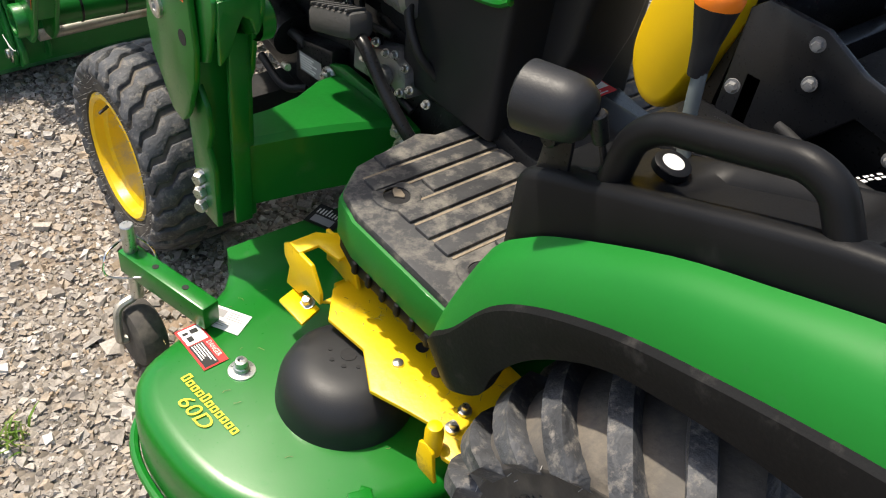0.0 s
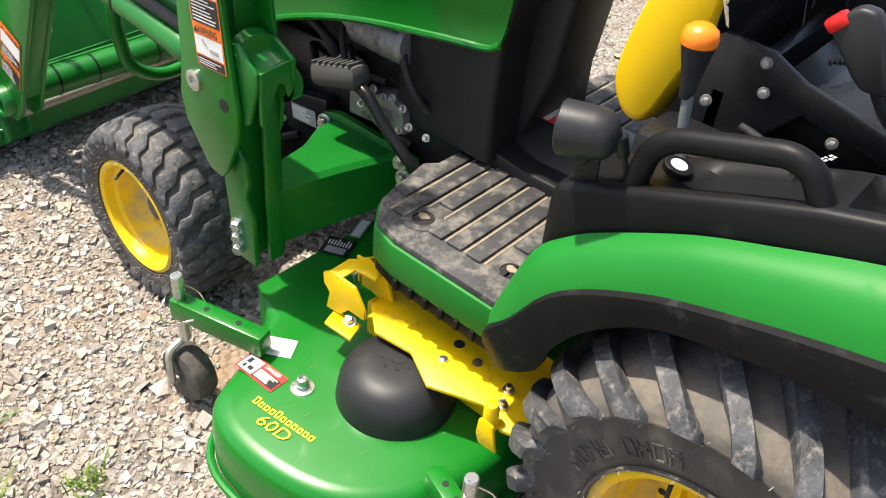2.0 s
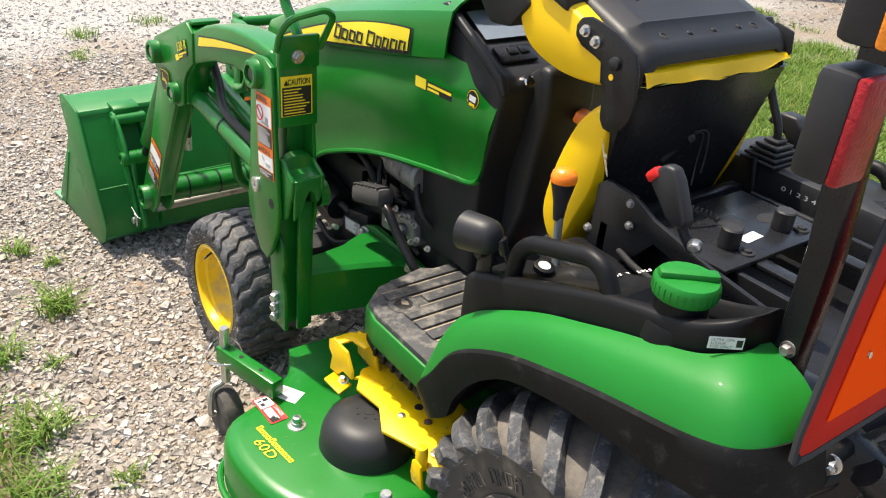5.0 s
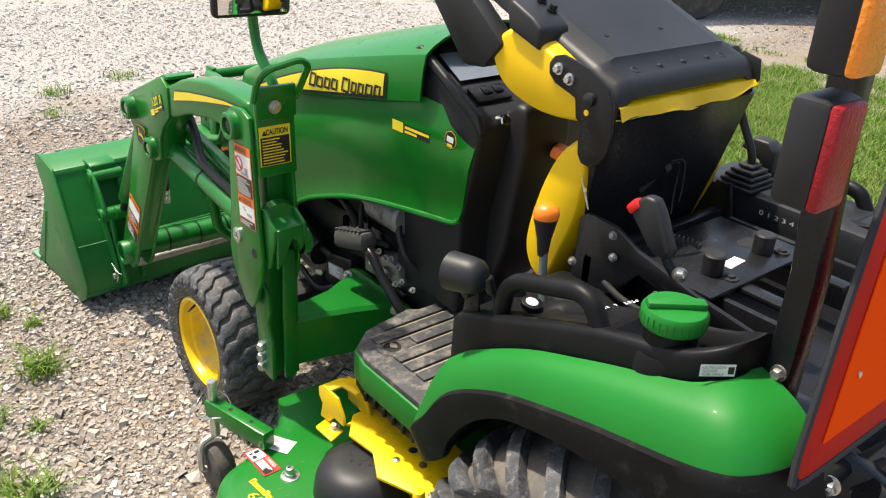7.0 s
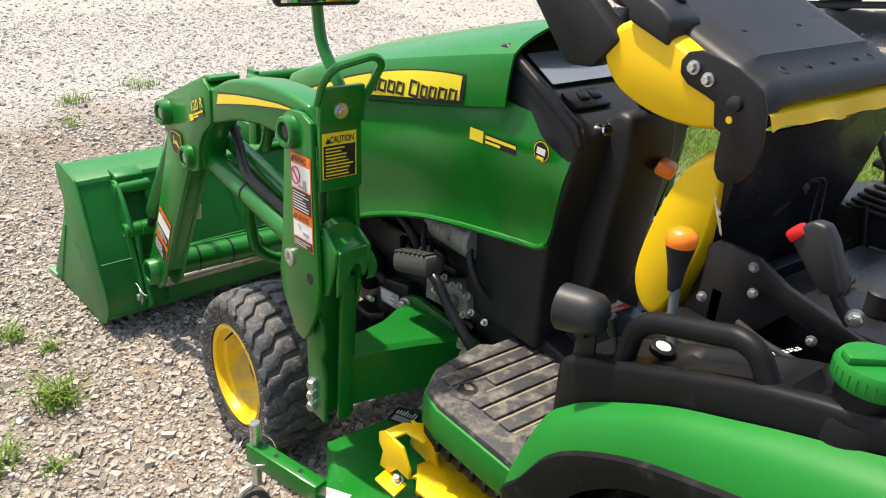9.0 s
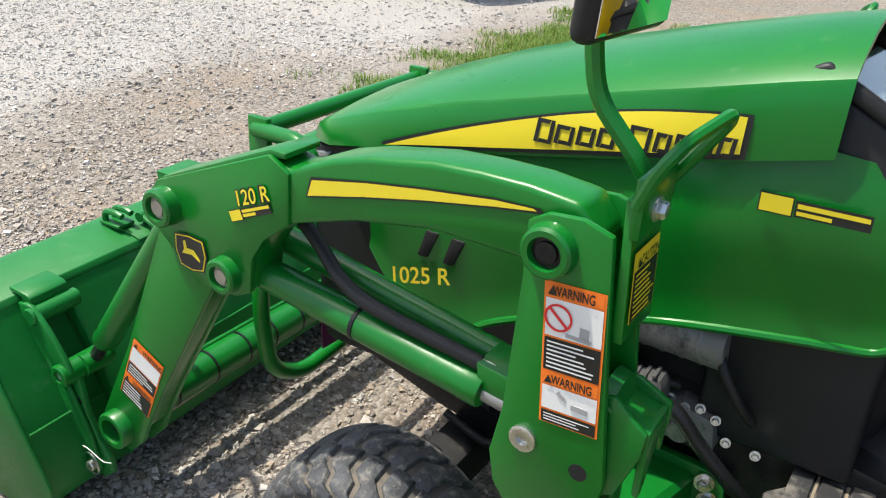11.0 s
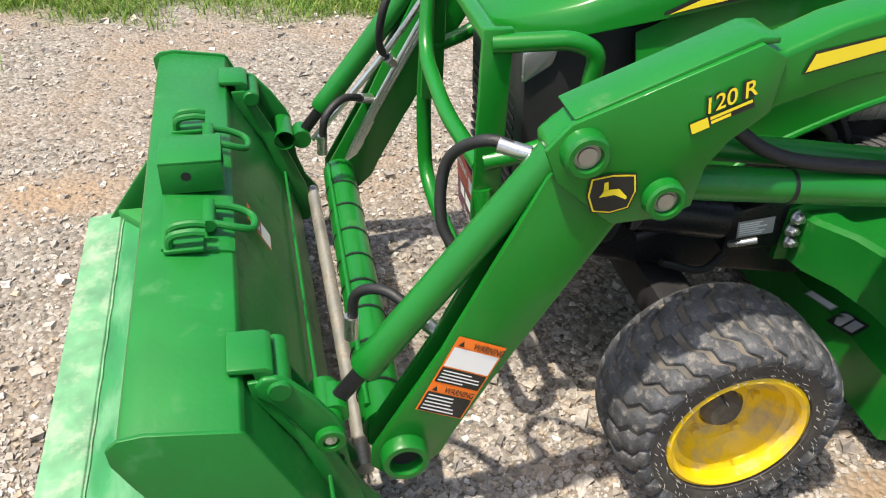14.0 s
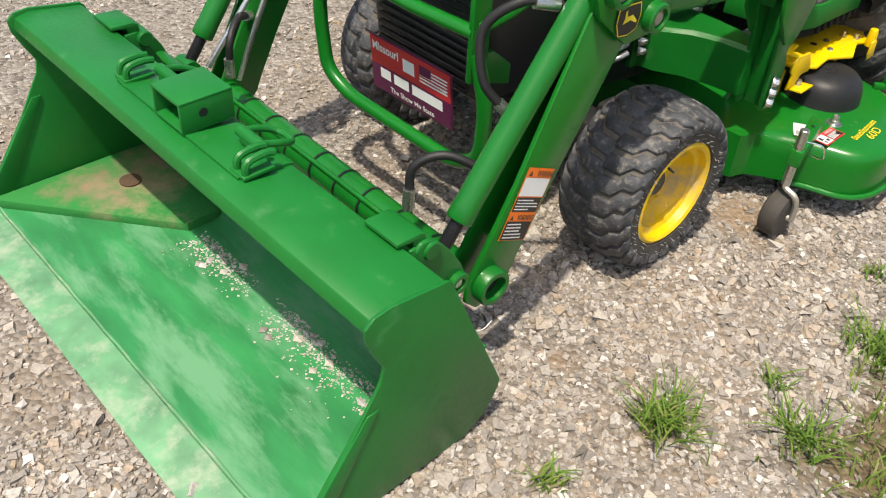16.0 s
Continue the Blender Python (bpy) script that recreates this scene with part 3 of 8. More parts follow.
    tagged(new("gravel", me), "loose pale grey and tan crushed stones covering the yard", "gravel", kind="stuff")


build_gravel()


def blade_mesh(name, spots, rng, h, lean, width, mat="grass_blade"):
    """Grass blades, each a narrow bent strip that ends in a point."""
    V, F = [], []
    for x, y in spots:
        a = rng.uniform(0, 2 * math.pi)
        hh = h * rng.uniform(0.45, 1.15)
        ln = lean * rng.uniform(0.2, 1.2) * hh
        dx, dy = math.cos(a), math.sin(a)
        w = width * rng.uniform(0.6, 1.3)
        z0 = ground_z(x, y) - 0.004
        i = len(V)
        for t, ww in ((0, 1.0), (0.45, 0.85), (0.8, 0.5)):
            px, py, pz = x + dx * ln * t * t, y + dy * ln * t * t, z0 + hh * (t - 0.25 * lean * t * t)
            V += [(px - dy * w * ww, py + dx * w * ww, pz), (px + dy * w * ww, py - dx * w * ww, pz)]
        V.append((x + dx * ln, y + dy * ln, z0 + hh * (1 - 0.3 * lean)))
        F += [(i, i + 1, i + 3, i + 2), (i + 2, i + 3, i + 5, i + 4), (i + 4, i + 5, i + 6)]
    me = bpy.data.meshes.new(name)
    me.from_pydata(V, [], F)
    me.materials.append(MATS[mat])
    return me


def build_grass():
    rng = random.Random(5)
    spots = []
    while len(spots) < 80000:
        x, y = rng.uniform(1.9, 7.0), rng.uniform(-1.5, 5.4)
        if rng.random() < turf_at(x, y) * (0.65 + 0.5 * noise.noise((x * 2, y * 2, 1))):
            spots.append((x, y))
    tagged(new("lawn_grass", blade_mesh("lawn_grass", spots, rng, 0.075, 0.8, 0.0035)), "short green lawn grass beyond the stone yard", "grass", kind="stuff")
    spots = []
    while len(spots) < 3000:
        x, y = rng.uniform(-2.0, -1.02), rng.uniform(0.2, 2.0)
        if rng.random() < turf_at(x, y) * max(0, 0.5 + 1.2 * noise.noise((x * 5, y * 5, 4))):
            spots.append((x, y))
    tagged(new("verge_grass", blade_mesh("verge_grass", spots, rng, 0.09, 0.9, 0.003)), "patchy green weeds on the bare dirt edge", "grass", kind="stuff")
    for x, y, r, n, h in ((-0.93, 1.92, 0.055, 130, 0.11), (-0.95, 2.36, 0.05, 70, 0.07), (-0.87, 2.22, 0.03, 40, 0.06), (-1.12, 1.33, 0.07, 130, 0.10),
                          (-1.20, 1.10, 0.09, 170, 0.10), (-1.15, 1.72, 0.06, 90, 0.10), (-1.02, 1.62, 0.025, 30, 0.06), (0.05, 5.05, 0.10, 90, 0.08), (0.55, 5.25, 0.12, 90, 0.08),
                          (-0.1, 4.6, 0.09, 70, 0.07), (0.5, 4.6, 0.08, 60, 0.07), (-0.98, 1.05, 0.04, 40, 0.06)):
        sp = [(x + max(-r, min(r, rng.gauss(0, r * 0.5))), y + max(-r, min(r, rng.gauss(0, r * 0.5)))) for _ in range(n)]
        tagged(new("grass_clump", blade_mesh("grass_clump", sp, rng, h, 1.1, 0.0028)), "tuft of green grass growing through the crushed stone", "grass", group="grass tufts in the yard")


build_grass()

# ---- wheels ----
def build_tyre(parent, cx, cy, cz, R, W, lug_h, n_lugs, rim_r, ring_r, outward, rear):
    """A farm tyre: flat sidewalls up to a ring, full round shoulders and slanted tread bars. outward is -1 on the left side."""
    hw = W / 2
    base = R - lug_h

    def carcass(phi):
        """Half section of the tread, from the ring (0) to the middle (90 degrees): place along the axle, radius."""
        return hw * max(0.0, math.cos(phi)) ** 0.80, ring_r + (base - ring_r) * math.sin(phi) ** 0.85

    side = [(rim_r - 0.006, hw * 0.82), (rim_r + 0.010, hw * 0.92), (rim_r + (ring_r - rim_r) * 0.35, hw * 0.985), (rim_r + (ring_r - rim_r) * 0.75, hw * 1.0), (ring_r - 0.006, hw * 0.998), (ring_r - 0.002, hw * 1.006)]
    curve = [carcass(radians(a)) for a in (0, 8, 18, 30, 44, 60, 76, 90)]
    prof = side + [(r, x) for x, r in curve]
    prof = prof + [(r, -h) for r, h in prof[-2::-1]]
    bm = lathe(bmesh.new(), prof, (cx, cy, cz), (1, 0, 0), 72, False)
    for f in bm.faces:
        c = f.calc_center_median()
        f.material_index = 1 if math.hypot(c.y - cy, c.z - cz) > ring_r - 0.001 else 0
    tyre = part("tyre", bm, ["tyre_sidewall", "tyre_rubber"], parent, "worn black tractor tyre, dusty sidewall", smooth=42)
    bm = bmesh.new()
    o = Vector((cx, cy, cz))
    steps = 9 if rear else 14
    for flank in (1, -1):
        for i in range(n_lugs):
            th0 = 2 * math.pi * (i + (0.5 if flank < 0 else 0)) / n_lugs
            rings = []
            for k in range(steps + 1):
                q = k / steps
                phi = radians(-3 + 97 * q)
                x0, r0 = carcass(max(0.0, min(math.pi / 2, phi)))
                x1, r1 = carcass(max(0.0, min(math.pi / 2, phi + 0.05)))
                xa, ra = carcass(max(0.0, min(math.pi / 2, phi - 0.05)))
                nx, nr = (r1 - ra), -(x1 - xa)
                ln = math.hypot(nx, nr) or 1.0
                nx, nr = nx / ln, nr / ln
                if k == 0:
                    r0 -= 0.008
                if phi > math.pi / 2:
                    x0 -= (phi - math.pi / 2) * hw * 0.9
                turn = (2 * math.pi / n_lugs)
                if rear:
                    th = th0 - turn * 1.55 * max(0.0, q - 0.12) ** 1.15
                    wid = 0.0205 * (1.05 - 0.22 * q)
                else:
                    th = th0 - turn * lerp([(0.0, 0.0), (0.22, 0.02), (0.34, 0.46), (0.58, 0.54), (0.70, 1.02), (1.0, 1.12)], q)
                    wid = 0.0205 * (1.0 - 0.10 * q)
                up = lug_h * (0.45 if k == 0 else 0.9 if k == 1 else 1.0)
                row = []
                for h, d in ((-0.010, -1.28), (up * 0.80, -1.06), (up, -0.90), (up, 0.90), (up * 0.80, 1.06), (-0.010, 1.28)):
                    r = r0 + nr * h
                    row.append(o + Vector((flank * (x0 + nx * h), r * math.cos(th + d * wid / R), r * math.sin(th + d * wid / R))))
                rings.append([bm.verts.new(p) for p in row])
            for p, q in zip(rings, rings[1:]):
                for k in range(6):
                    j = (k + 1) % 6
                    bm.faces.new((p[k], p[j], q[j], q[k]))
            bm.faces.new(rings[0])
            bm.faces.new(rings[-1][::-1])
    part("tread", bm, "tyre_lug", tyre, "worn slanted rubber tread bars with scuffs", smooth=50)
    # raised bead ring and the fine rubber hairs on the sidewall
    bm = bmesh.new()
    xo = cx + outward * hw
    for rr in (rim_r + 0.016, ring_r - 0.012):
        lathe(bm, [(rr - 0.004, -0.002), (rr - 0.002, 0.003), (rr + 0.002, 0.003), (rr + 0.004, -0.002)], (xo - outward * 0.004, cy, cz), (outward, 0, 0), 72, False)
    part("sidewall_ring", bm, "tyre_sidewall", tyre, smooth=50)
    bm = bmesh.new()
    rg = random.Random(int(cy * 100) + 3)
    for i in range(170 if not rear else 90):
        th = rg.uniform(0, 2 * math.pi)
        r = rg.choice((rim_r + 0.014, rim_r + 0.022, ring_r - 0.006, ring_r - 0.016, ring_r + 0.004))
        p = o + Vector((outward * hw * 0.985, r * math.cos(th), r * math.sin(th)))
        cyl(bm, p, p + Vector((outward * 0.008, rg.uniform(-.005, .005), rg.uniform(-.005, .005))), 0.0006, seg=4)
    if rear:
        hb = bmesh.new()
        rr = rim_r + (ring_r - rim_r) * 0.52
        for word in (0.35, 2.45, 4.5):
            for k in range(9):
                if k == 4:
                    continue
                th = word + 0.115 * k
                er, et = Vector((0, math.cos(th), math.sin(th))), Vector((0, -math.sin(th), math.cos(th)))
                rot = Matrix((Vector((1, 0, 0)), er, et)).transposed()
                for dr, dt, lr, lt in ((0, -0.008, 0.030, 0.0035), (0, 0.008, 0.030, 0.0035), (0.014 if k % 3 else 0.0, 0, 0.0035, 0.017), (-0.014 if k % 2 else 0.004, 0, 0.0035, 0.017)):
                    box(hb, o + er * (rr + dr) + et * dt + Vector((outward * hw * 0.993, 0, 0)), (0.005, lr, lt), rot)
        part("sidewall_relief", hb, "tyre_sidewall", tyre, "raised moulded marks on the sidewall")["kind"] = "stuff"
    part("rubber_hairs", bm, "hair_rubber", tyre, "pale moulding hairs on the rubber")["kind"] = "stuff"
    return tyre


def build_wheel(name, cx, cy, cz, R, W, lug_h, n_lugs, rim_r, ring_r, outward, rear, parent):
    holder = part(name, lathe(bmesh.new(), [(rim_r - 0.012, -W * 0.36), (rim_r - 0.012, W * 0.36)], (cx, cy, cz), (1, 0, 0), 48, False), "rim_yellow", parent,
                  "yellow steel wheel with black tyre")
    build_tyre(holder, cx, cy, cz, R, W, lug_h, n_lugs, rim_r, ring_r, outward, rear)
    hw = W / 2
    o = (cx, cy, cz)
    ax = (outward, 0, 0)
    d = hw * 0.93
    if rear:
        prof = [(rim_r + 0.012, d - 0.008), (rim_r + 0.012, d), (rim_r + 0.002, d + 0.004), (rim_r - 0.008, d - 0.004), (rim_r - 0.014, d - 0.03), (rim_r - 0.020, d - 0.105), (rim_r - 0.036, d - 0.128),
                (rim_r - 0.045, d - 0.122), (rim_r - 0.060, d - 0.114), (0.075, d - 0.112), (0.066, d - 0.118), (0.064, d - 0.137), (0, d - 0.137)]
    else:
        prof = [(rim_r + 0.010, d - 0.006), (rim_r + 0.010, d + 0.002), (rim_r + 0.002, d + 0.006), (rim_r - 0.006, d), (rim_r - 0.010, d - 0.02), (rim_r - 0.022, d - 0.026), (rim_r - 0.028, d - 0.055),
                (rim_r - 0.045, d - 0.075), (0.062, d - 0.078), (0.055, d - 0.072), (0.046, d - 0.070), (0.044, d - 0.078), (0, d - 0.078)]
    part("rim", lathe(bmesh.new(), prof, o, ax, 64, False), "rim_yellow", holder, "dusty yellow painted dished rim", smooth=35)
    bm = bmesh.new()
    hub_d = d - (0.137 if rear else 0.078)
    lathe(bm, [(0.0, 0.028), (0.030, 0.026), (0.040, 0.016), (0.042, 0)], Vector(o) + Vector(ax) * hub_d, ax, 28, False)
    part("hub_cap", bm, "tyre_rubber", holder, "grimy dark grey hub cap")
    nb, rb = (6, 0.092) if rear else (5, 0.072)
    for i in range(nb):
        a = 2 * math.pi * i / nb + 0.3
        p = Vector(o) + Vector(ax) * (d - (0.114 if rear else 0.078)) + Vector((0, rb * math.cos(a), rb * math.sin(a)))
        part("wheel_bolt", bolt(bmesh.new(), p, ax, 0.010, 0.010), "rim_yellow" if not rear else "zinc", holder)
    if rear:
        for i in range(6):
            a = 2 * math.pi * (i + 0.5) / 6 + 0.3
            p = Vector(o) + Vector(ax) * (d - 0.1125) + Vector((0, 0.095 * math.cos(a), 0.095 * math.sin(a)))
            part("bolt_hole", cyl(bmesh.new(), p, p + Vector(ax) * 0.001, 0.007, seg=12), "black_matte", holder)
    p = Vector(o) + Vector(ax) * (d - 0.02) + Vector((0, 0.4 * rim_r, 0.75 * rim_r))
    part("valve_stem", cyl(bmesh.new(), p, p + Vector((outward * 0.03, -0.008, -0.012)), 0.004, 0.003, 8), "hose_rubber", holder)
    return holder


FY, RY = 1.471, 0.062
tractor = thing("tractor", (0, 0.7, 0), "small green and black tractor with yellow wheels on crushed stone", "tractor")
for s in (-1, 1):
    build_wheel("front_wheel", s * 0.469, FY, 0.216, 0.230, 0.212, 0.009, 25, 0.134, 0.186, s, False, tractor)
    build_wheel("rear_wheel", s * 0.409, RY, 0.342, 0.350, 0.302, 0.028, 21, 0.158, 0.264, s, True, tractor)

# ---- chassis and engine ----
bm = bmesh.new()
prism(bm, [(1.80, 0.40), (1.80, 0.60), (1.10, 0.62), (0.70, 0.55), (0.10, 0.56), (-0.18, 0.60), (-0.18, 0.30), (0.60, 0.24), (1.15, 0.26), (1.55, 0.33)], "x", -0.155, 0.155, 0.012)
part("chassis", bm, "black_gloss", tractor, "black painted cast frame with dust")
bm = bmesh.new()
box(bm, (0, FY, 0.26), (0.72, 0.10, 0.10), bev=0.02)
for s in (-1, 1):
    cyl(bm, (s * 0.34, FY, 0.235), (s * 0.44, FY, 0.235), 0.055, 0.045, 20)
    box(bm, (s * 0.34, FY, 0.31), (0.07, 0.08, 0.13), bev=0.015)
part("front_axle", bm, "black_matte", tractor, "black front axle housing")
bm = bmesh.new()
cyl(bm, (-0.36, RY, 0.346), (0.36, RY, 0.346), 0.075, seg=24)
part("rear_axle", bm, "black_matte", tractor)
bm = bmesh.new()
tube(bm, [(-0.17, 1.30, 0.44), (-0.19, 1.36, 0.47), (-0.19, 1.46, 0.46), (-0.18, 1.56, 0.42)], 0.012)
tube(bm, [(-0.175, 1.34, 0.35), (-0.2, 1.40, 0.33), (-0.2, 1.5, 0.36)], 0.009)
part("steering_hose", bm, "hose_rubber", tractor)
bm = bmesh.new()
prism(bm, [(1.36, 0.37), (1.36, 0.47), (1.22, 0.50), (1.22, 0.37)], "x", -0.195, -0.150, 0.008)
cyl(bm, (-0.185, 1.58, 0.50), (-0.185, 1.38, 0.46), 0.05, 0.05, 20)
part("frame_bracket", bm, "black_gloss", tractor)
decal("frame_label", tractor, (-0.196, 1.335, 0.405), (0, -1, 0.10), (0, 0, 1), [((0, 0, 0.085, 0.042), "grey_label", 0)] + bars(0.004, 0.004, 0.08, 0.038, 6, "white_label", 1, RNG, 0.3), "silver printed serial label")
# engine bits behind the side panel
bm = bmesh.new()
box(bm, (0.0, 1.25, 0.72), (0.26, 0.7, 0.30), bev=0.03)
box(bm, (0.0, 1.0, 0.62), (0.3, 0.3, 0.2), bev=0.03)
part("engine_block", bm, "black_matte", tractor, "dark greasy engine block")
bm = bmesh.new()
cyl(bm, (-0.150, 1.155, 0.700), (-0.170, 0.985, 0.712), 0.046, bev=0.008)
cyl(bm, (-0.155, 1.185, 0.698), (-0.150, 1.155, 0.700), 0.032)
cyl(bm, (-0.12, 1.13, 0.655), (-0.13, 1.00, 0.655), 0.024, bev=0.004)
for k in range(4):
    lathe(bm, [(0.0468, 0), (0.048, 0.002), (0.048, 0.006), (0.0468, 0.008)], (-0.152 - 0.004 * k, 1.13 - 0.034 * k, 0.702 + 0.0024 * k), (-0.117, -1, 0.07), 24, False)
part("starter_motor", bm, "engine_metal", tractor, "grey cast starter motor")
part("red_cap", cyl(bmesh.new(), (-0.205, 1.125, 0.592), (-0.212, 1.075, 0.580), 0.013, seg=12, bev=0.003), "red_plastic", tractor, "red rubber terminal cap")
PR = Euler((radians(-14), radians(8), radians(5))).to_matrix()
bm = box(bmesh.new(), (-0.250, 1.115, 0.625), (0.062, 0.125, 0.052), PR, bev=0.016)
pedal = part("pedal_pad", bm, "pedal_rubber", tractor, "ribbed black rubber foot pedal")
for i in range(7):
    part("pad_rib", box(bmesh.new(), Vector((-0.250, 1.115, 0.625)) + PR @ Vector((-0.006, -0.048 + 0.016 * i, 0.027)), (0.046, 0.007, 0.006), PR, bev=0.002), "pedal_rubber", pedal)
bm = bmesh.new()
tube(bm, [(-0.245, 1.075, 0.620), (-0.250, 1.030, 0.605), (-0.245, 0.985, 0.555), (-0.235, 0.93, 0.50), (-0.215, 0.89, 0.45)], 0.013)
tube(bm, [(-0.17, 1.10, 0.60), (-0.20, 1.05, 0.54), (-0.19, 0.96, 0.50)], 0.008)
tube(bm, [(-0.16, 1.18, 0.64), (-0.19, 1.12, 0.58), (-0.18, 1.10, 0.50)], 0.006)
tube(bm, [(-0.16, 1.30, 0.60), (-0.19, 1.24, 0.56), (-0.17, 1.15, 0.55)], 0.010)
part("linkage", bm, "black_gloss", tractor, "black pedal arm and hoses")
bm = bmesh.new()
tube(bm, [(-0.15, 1.34, 0.66), (-0.20, 1.27, 0.69), (-0.205, 1.20, 0.66), (-0.19, 1.16, 0.60), (-0.17, 1.10, 0.565)], 0.011)
tube(bm, [(-0.16, 1.20, 0.73), (-0.20, 1.16, 0.66), (-0.205, 1.13, 0.62), (-0.18, 1.05, 0.61)], 0.007)
tube(bm, [(-0.15, 1.02, 0.74), (-0.195, 0.99, 0.69), (-0.20, 0.95, 0.63), (-0.17, 0.92, 0.58)], 0.009)
part("engine_hose", bm, "hose_rubber", tractor, "black rubber engine hoses")
bm = bmesh.new()
prism(bm, [(1.14, 0.505), (1.14, 0.560), (1.04, 0.590), (0.98, 0.575), (0.97, 0.52)], "x", -0.200, -0.150, 0.006)
cyl(bm, (-0.20, 1.03, 0.545), (-0.222, 1.03, 0.545), 0.020, bev=0.003)
part("valve_block", bm, "engine_metal", tractor, "grey valve block with fittings")
for p in ((-0.205, 1.03, 0.590), (-0.21, 1.055, 0.602), (-0.205, 1.005, 0.598), (-0.2, 1.10, 0.545), (-0.202, 0.985, 0.530), (-0.2, 0.978, 0.583), (-0.205, 0.954, 0.552), (-0.205, 0.905, 0.549), (-0.2, 1.165, 0.625)):
    part("bolt", bolt(bmesh.new(), p, (-1, -0.2, 0.3), 0.006, 0.009, stud=0.005), "zinc", tractor)

part("steering_stud", tube(bmesh.new(), [(-0.215, 1.36, 0.405), (-0.232, 1.345, 0.418), (-0.240, 1.315, 0.428)], 0.0075, 10), "zinc", tractor, "bright steering joint stud")

# ---- hood ----
TOP = [(0.90, 1.228), (1.0, 1.207), (1.2, 1.155), (1.49, 1.072), (1.65, 1.012), (1.78, 0.955), (1.86, 0.905), (1.90, 0.872)]
CREASE = [(0.90, 1.062), (1.03, 1.034), (1.38, 0.966), (1.64, 0.918), (1.80, 0.880), (1.86, 0.868), (1.90, 0.860)]
HALF = [(0.74, 0.178), (0.81, 0.184), (0.90, 0.205), (1.1, 0.236), (1.4, 0.252), (1.64, 0.254), (1.78, 0.234), (1.86, 0.172), (1.90, 0.10)]
rows = []
for i in range(25):
    y = 0.905 + (1.895 - 0.905) * (i / 24)
    zt, zc, hw = lerp(TOP, y), lerp(CREASE, y), lerp(HALF, y)
    prof = []
    for fx, fz in ((1.0, 0.0), (0.992, 0.20), (0.975, 0.42), (0.945, 0.61), (0.935, 0.635), (0.85, 0.72), (0.70, 0.82), (0.48, 0.92), (0.24, 0.982), (0, 1.0)):
        prof.append((fx * hw, y, zc + (zt - zc) * fz))
    rows.append([(-x, yy, z) for x, yy, z in prof] + [(x, yy, z) for x, yy, z in prof[-2::-1]])
part("hood", sheet(bmesh.new(), rows, -0.006), "green_paint", tractor, "glossy green sloping engine hood", smooth=24)
LOW = [(0.765, 0.797), (0.80, 0.782), (0.90, 0.776), (1.05, 0.758), (1.144, 0.738), (1.26, 0.700), (1.38, 0.648), (1.46, 0.590), (1.53, 0.560), (1.60, 0.640), (1.675, 0.730)]
UPP = [(0.722, 1.040), (0.80, 1.052), (0.90, 1.066), (0.945, 1.072), (1.01, 1.044), (1.2, 1.012), (1.56, 0.934), (1.60, 0.920), (1.675, 0.885)]
for s in (-1, 1):
    rows = []
    for i in range(33):
        q = i / 32
        row = []
        for k in range(10):
            w = k / 9
            yb, yt = 0.767 + (1.66 - 0.767) * q, 0.724 + (1.665 - 0.724) * q
            y = yb + (yt - yb) * w
            z = lerp(LOW, yb) + (lerp(UPP, yt) - lerp(LOW, yb)) * w
            bulge = 0.014 * math.sin(math.pi * min(1, w * 1.1)) - (0.010 if 0.12 < w < 0.5 else 0) * 0.35
            if w < 0.1:
                bulge += 0.010
            row.append((s * (lerp(HALF, y) - 0.004 + bulge - 0.018 * max(0, w - 0.8) * 3), y, z))
        rows.append(row)
    part("side_panel", sheet(bmesh.new(), rows, -0.008 * s), "green_paint", tractor, "glossy green engine side panel", smooth=50)
    bm = bmesh.new()
    tube(bm, [(s * (lerp(HALF, y) + 0.004), y, lerp(LOW, y)) for y in (0.767, 0.80, 0.90, 1.05, 1.144, 1.26, 1.38, 1.46, 1.53)], 0.0075, 8)
    part("panel_edge", bm, "green_paint", tractor)
    for k in range(2):
        y0 = 1.545 - k * 0.055
        bm = bmesh.new()
        prism(bm, [(y0, 0.735), (y0 - 0.022, 0.735), (y0 - 0.046, 0.790), (y0 - 0.018, 0.790)], "x", s * 0.252, s * 0.2645, 0.003)
        part("vent_slot", bm, "black_matte", tractor)
# black gap under the hood, grille box and lamps
bm = bmesh.new()
prism(bm, [(1.82, 0.42), (1.845, 0.62), (1.855, 0.865), (1.60, 0.915), (1.02, 1.02), (0.98, 0.80), (1.55, 0.62), (1.62, 0.42)], "x", -0.208, 0.208, 0.02)
part("grille_body", bm, "black_plastic", tractor, "black plastic nose with mesh grille")
for s in (-1, 1):
    bm = bmesh.new()
    prism(bm, [(1.856, 0.850), (1.79, 0.862), (1.80, 0.825), (1.853, 0.79)], "x", s * 0.200, s * 0.2135, 0.006)
    part("headlight", bm, "lamp_glass", tractor, "clear corner headlight")
for i in range(16):
    z = 0.45 + i * 0.021
    part("grille_slat", box(bmesh.new(), (0, 1.842 + 0.008 * (z - 0.45), z), (0.33, 0.012, 0.006)), "black_gloss", tractor)
decal("nose_badge", tractor, (-0.06, 1.872, 0.80), (-1, 0, 0), (0, 0, 1), [((0, 0, 0.05, 0.055), "green_plastic", 0), ((0.012, 0.010, 0.036, 0.044), "yellow_label", 1)], "green and yellow maker's badge")

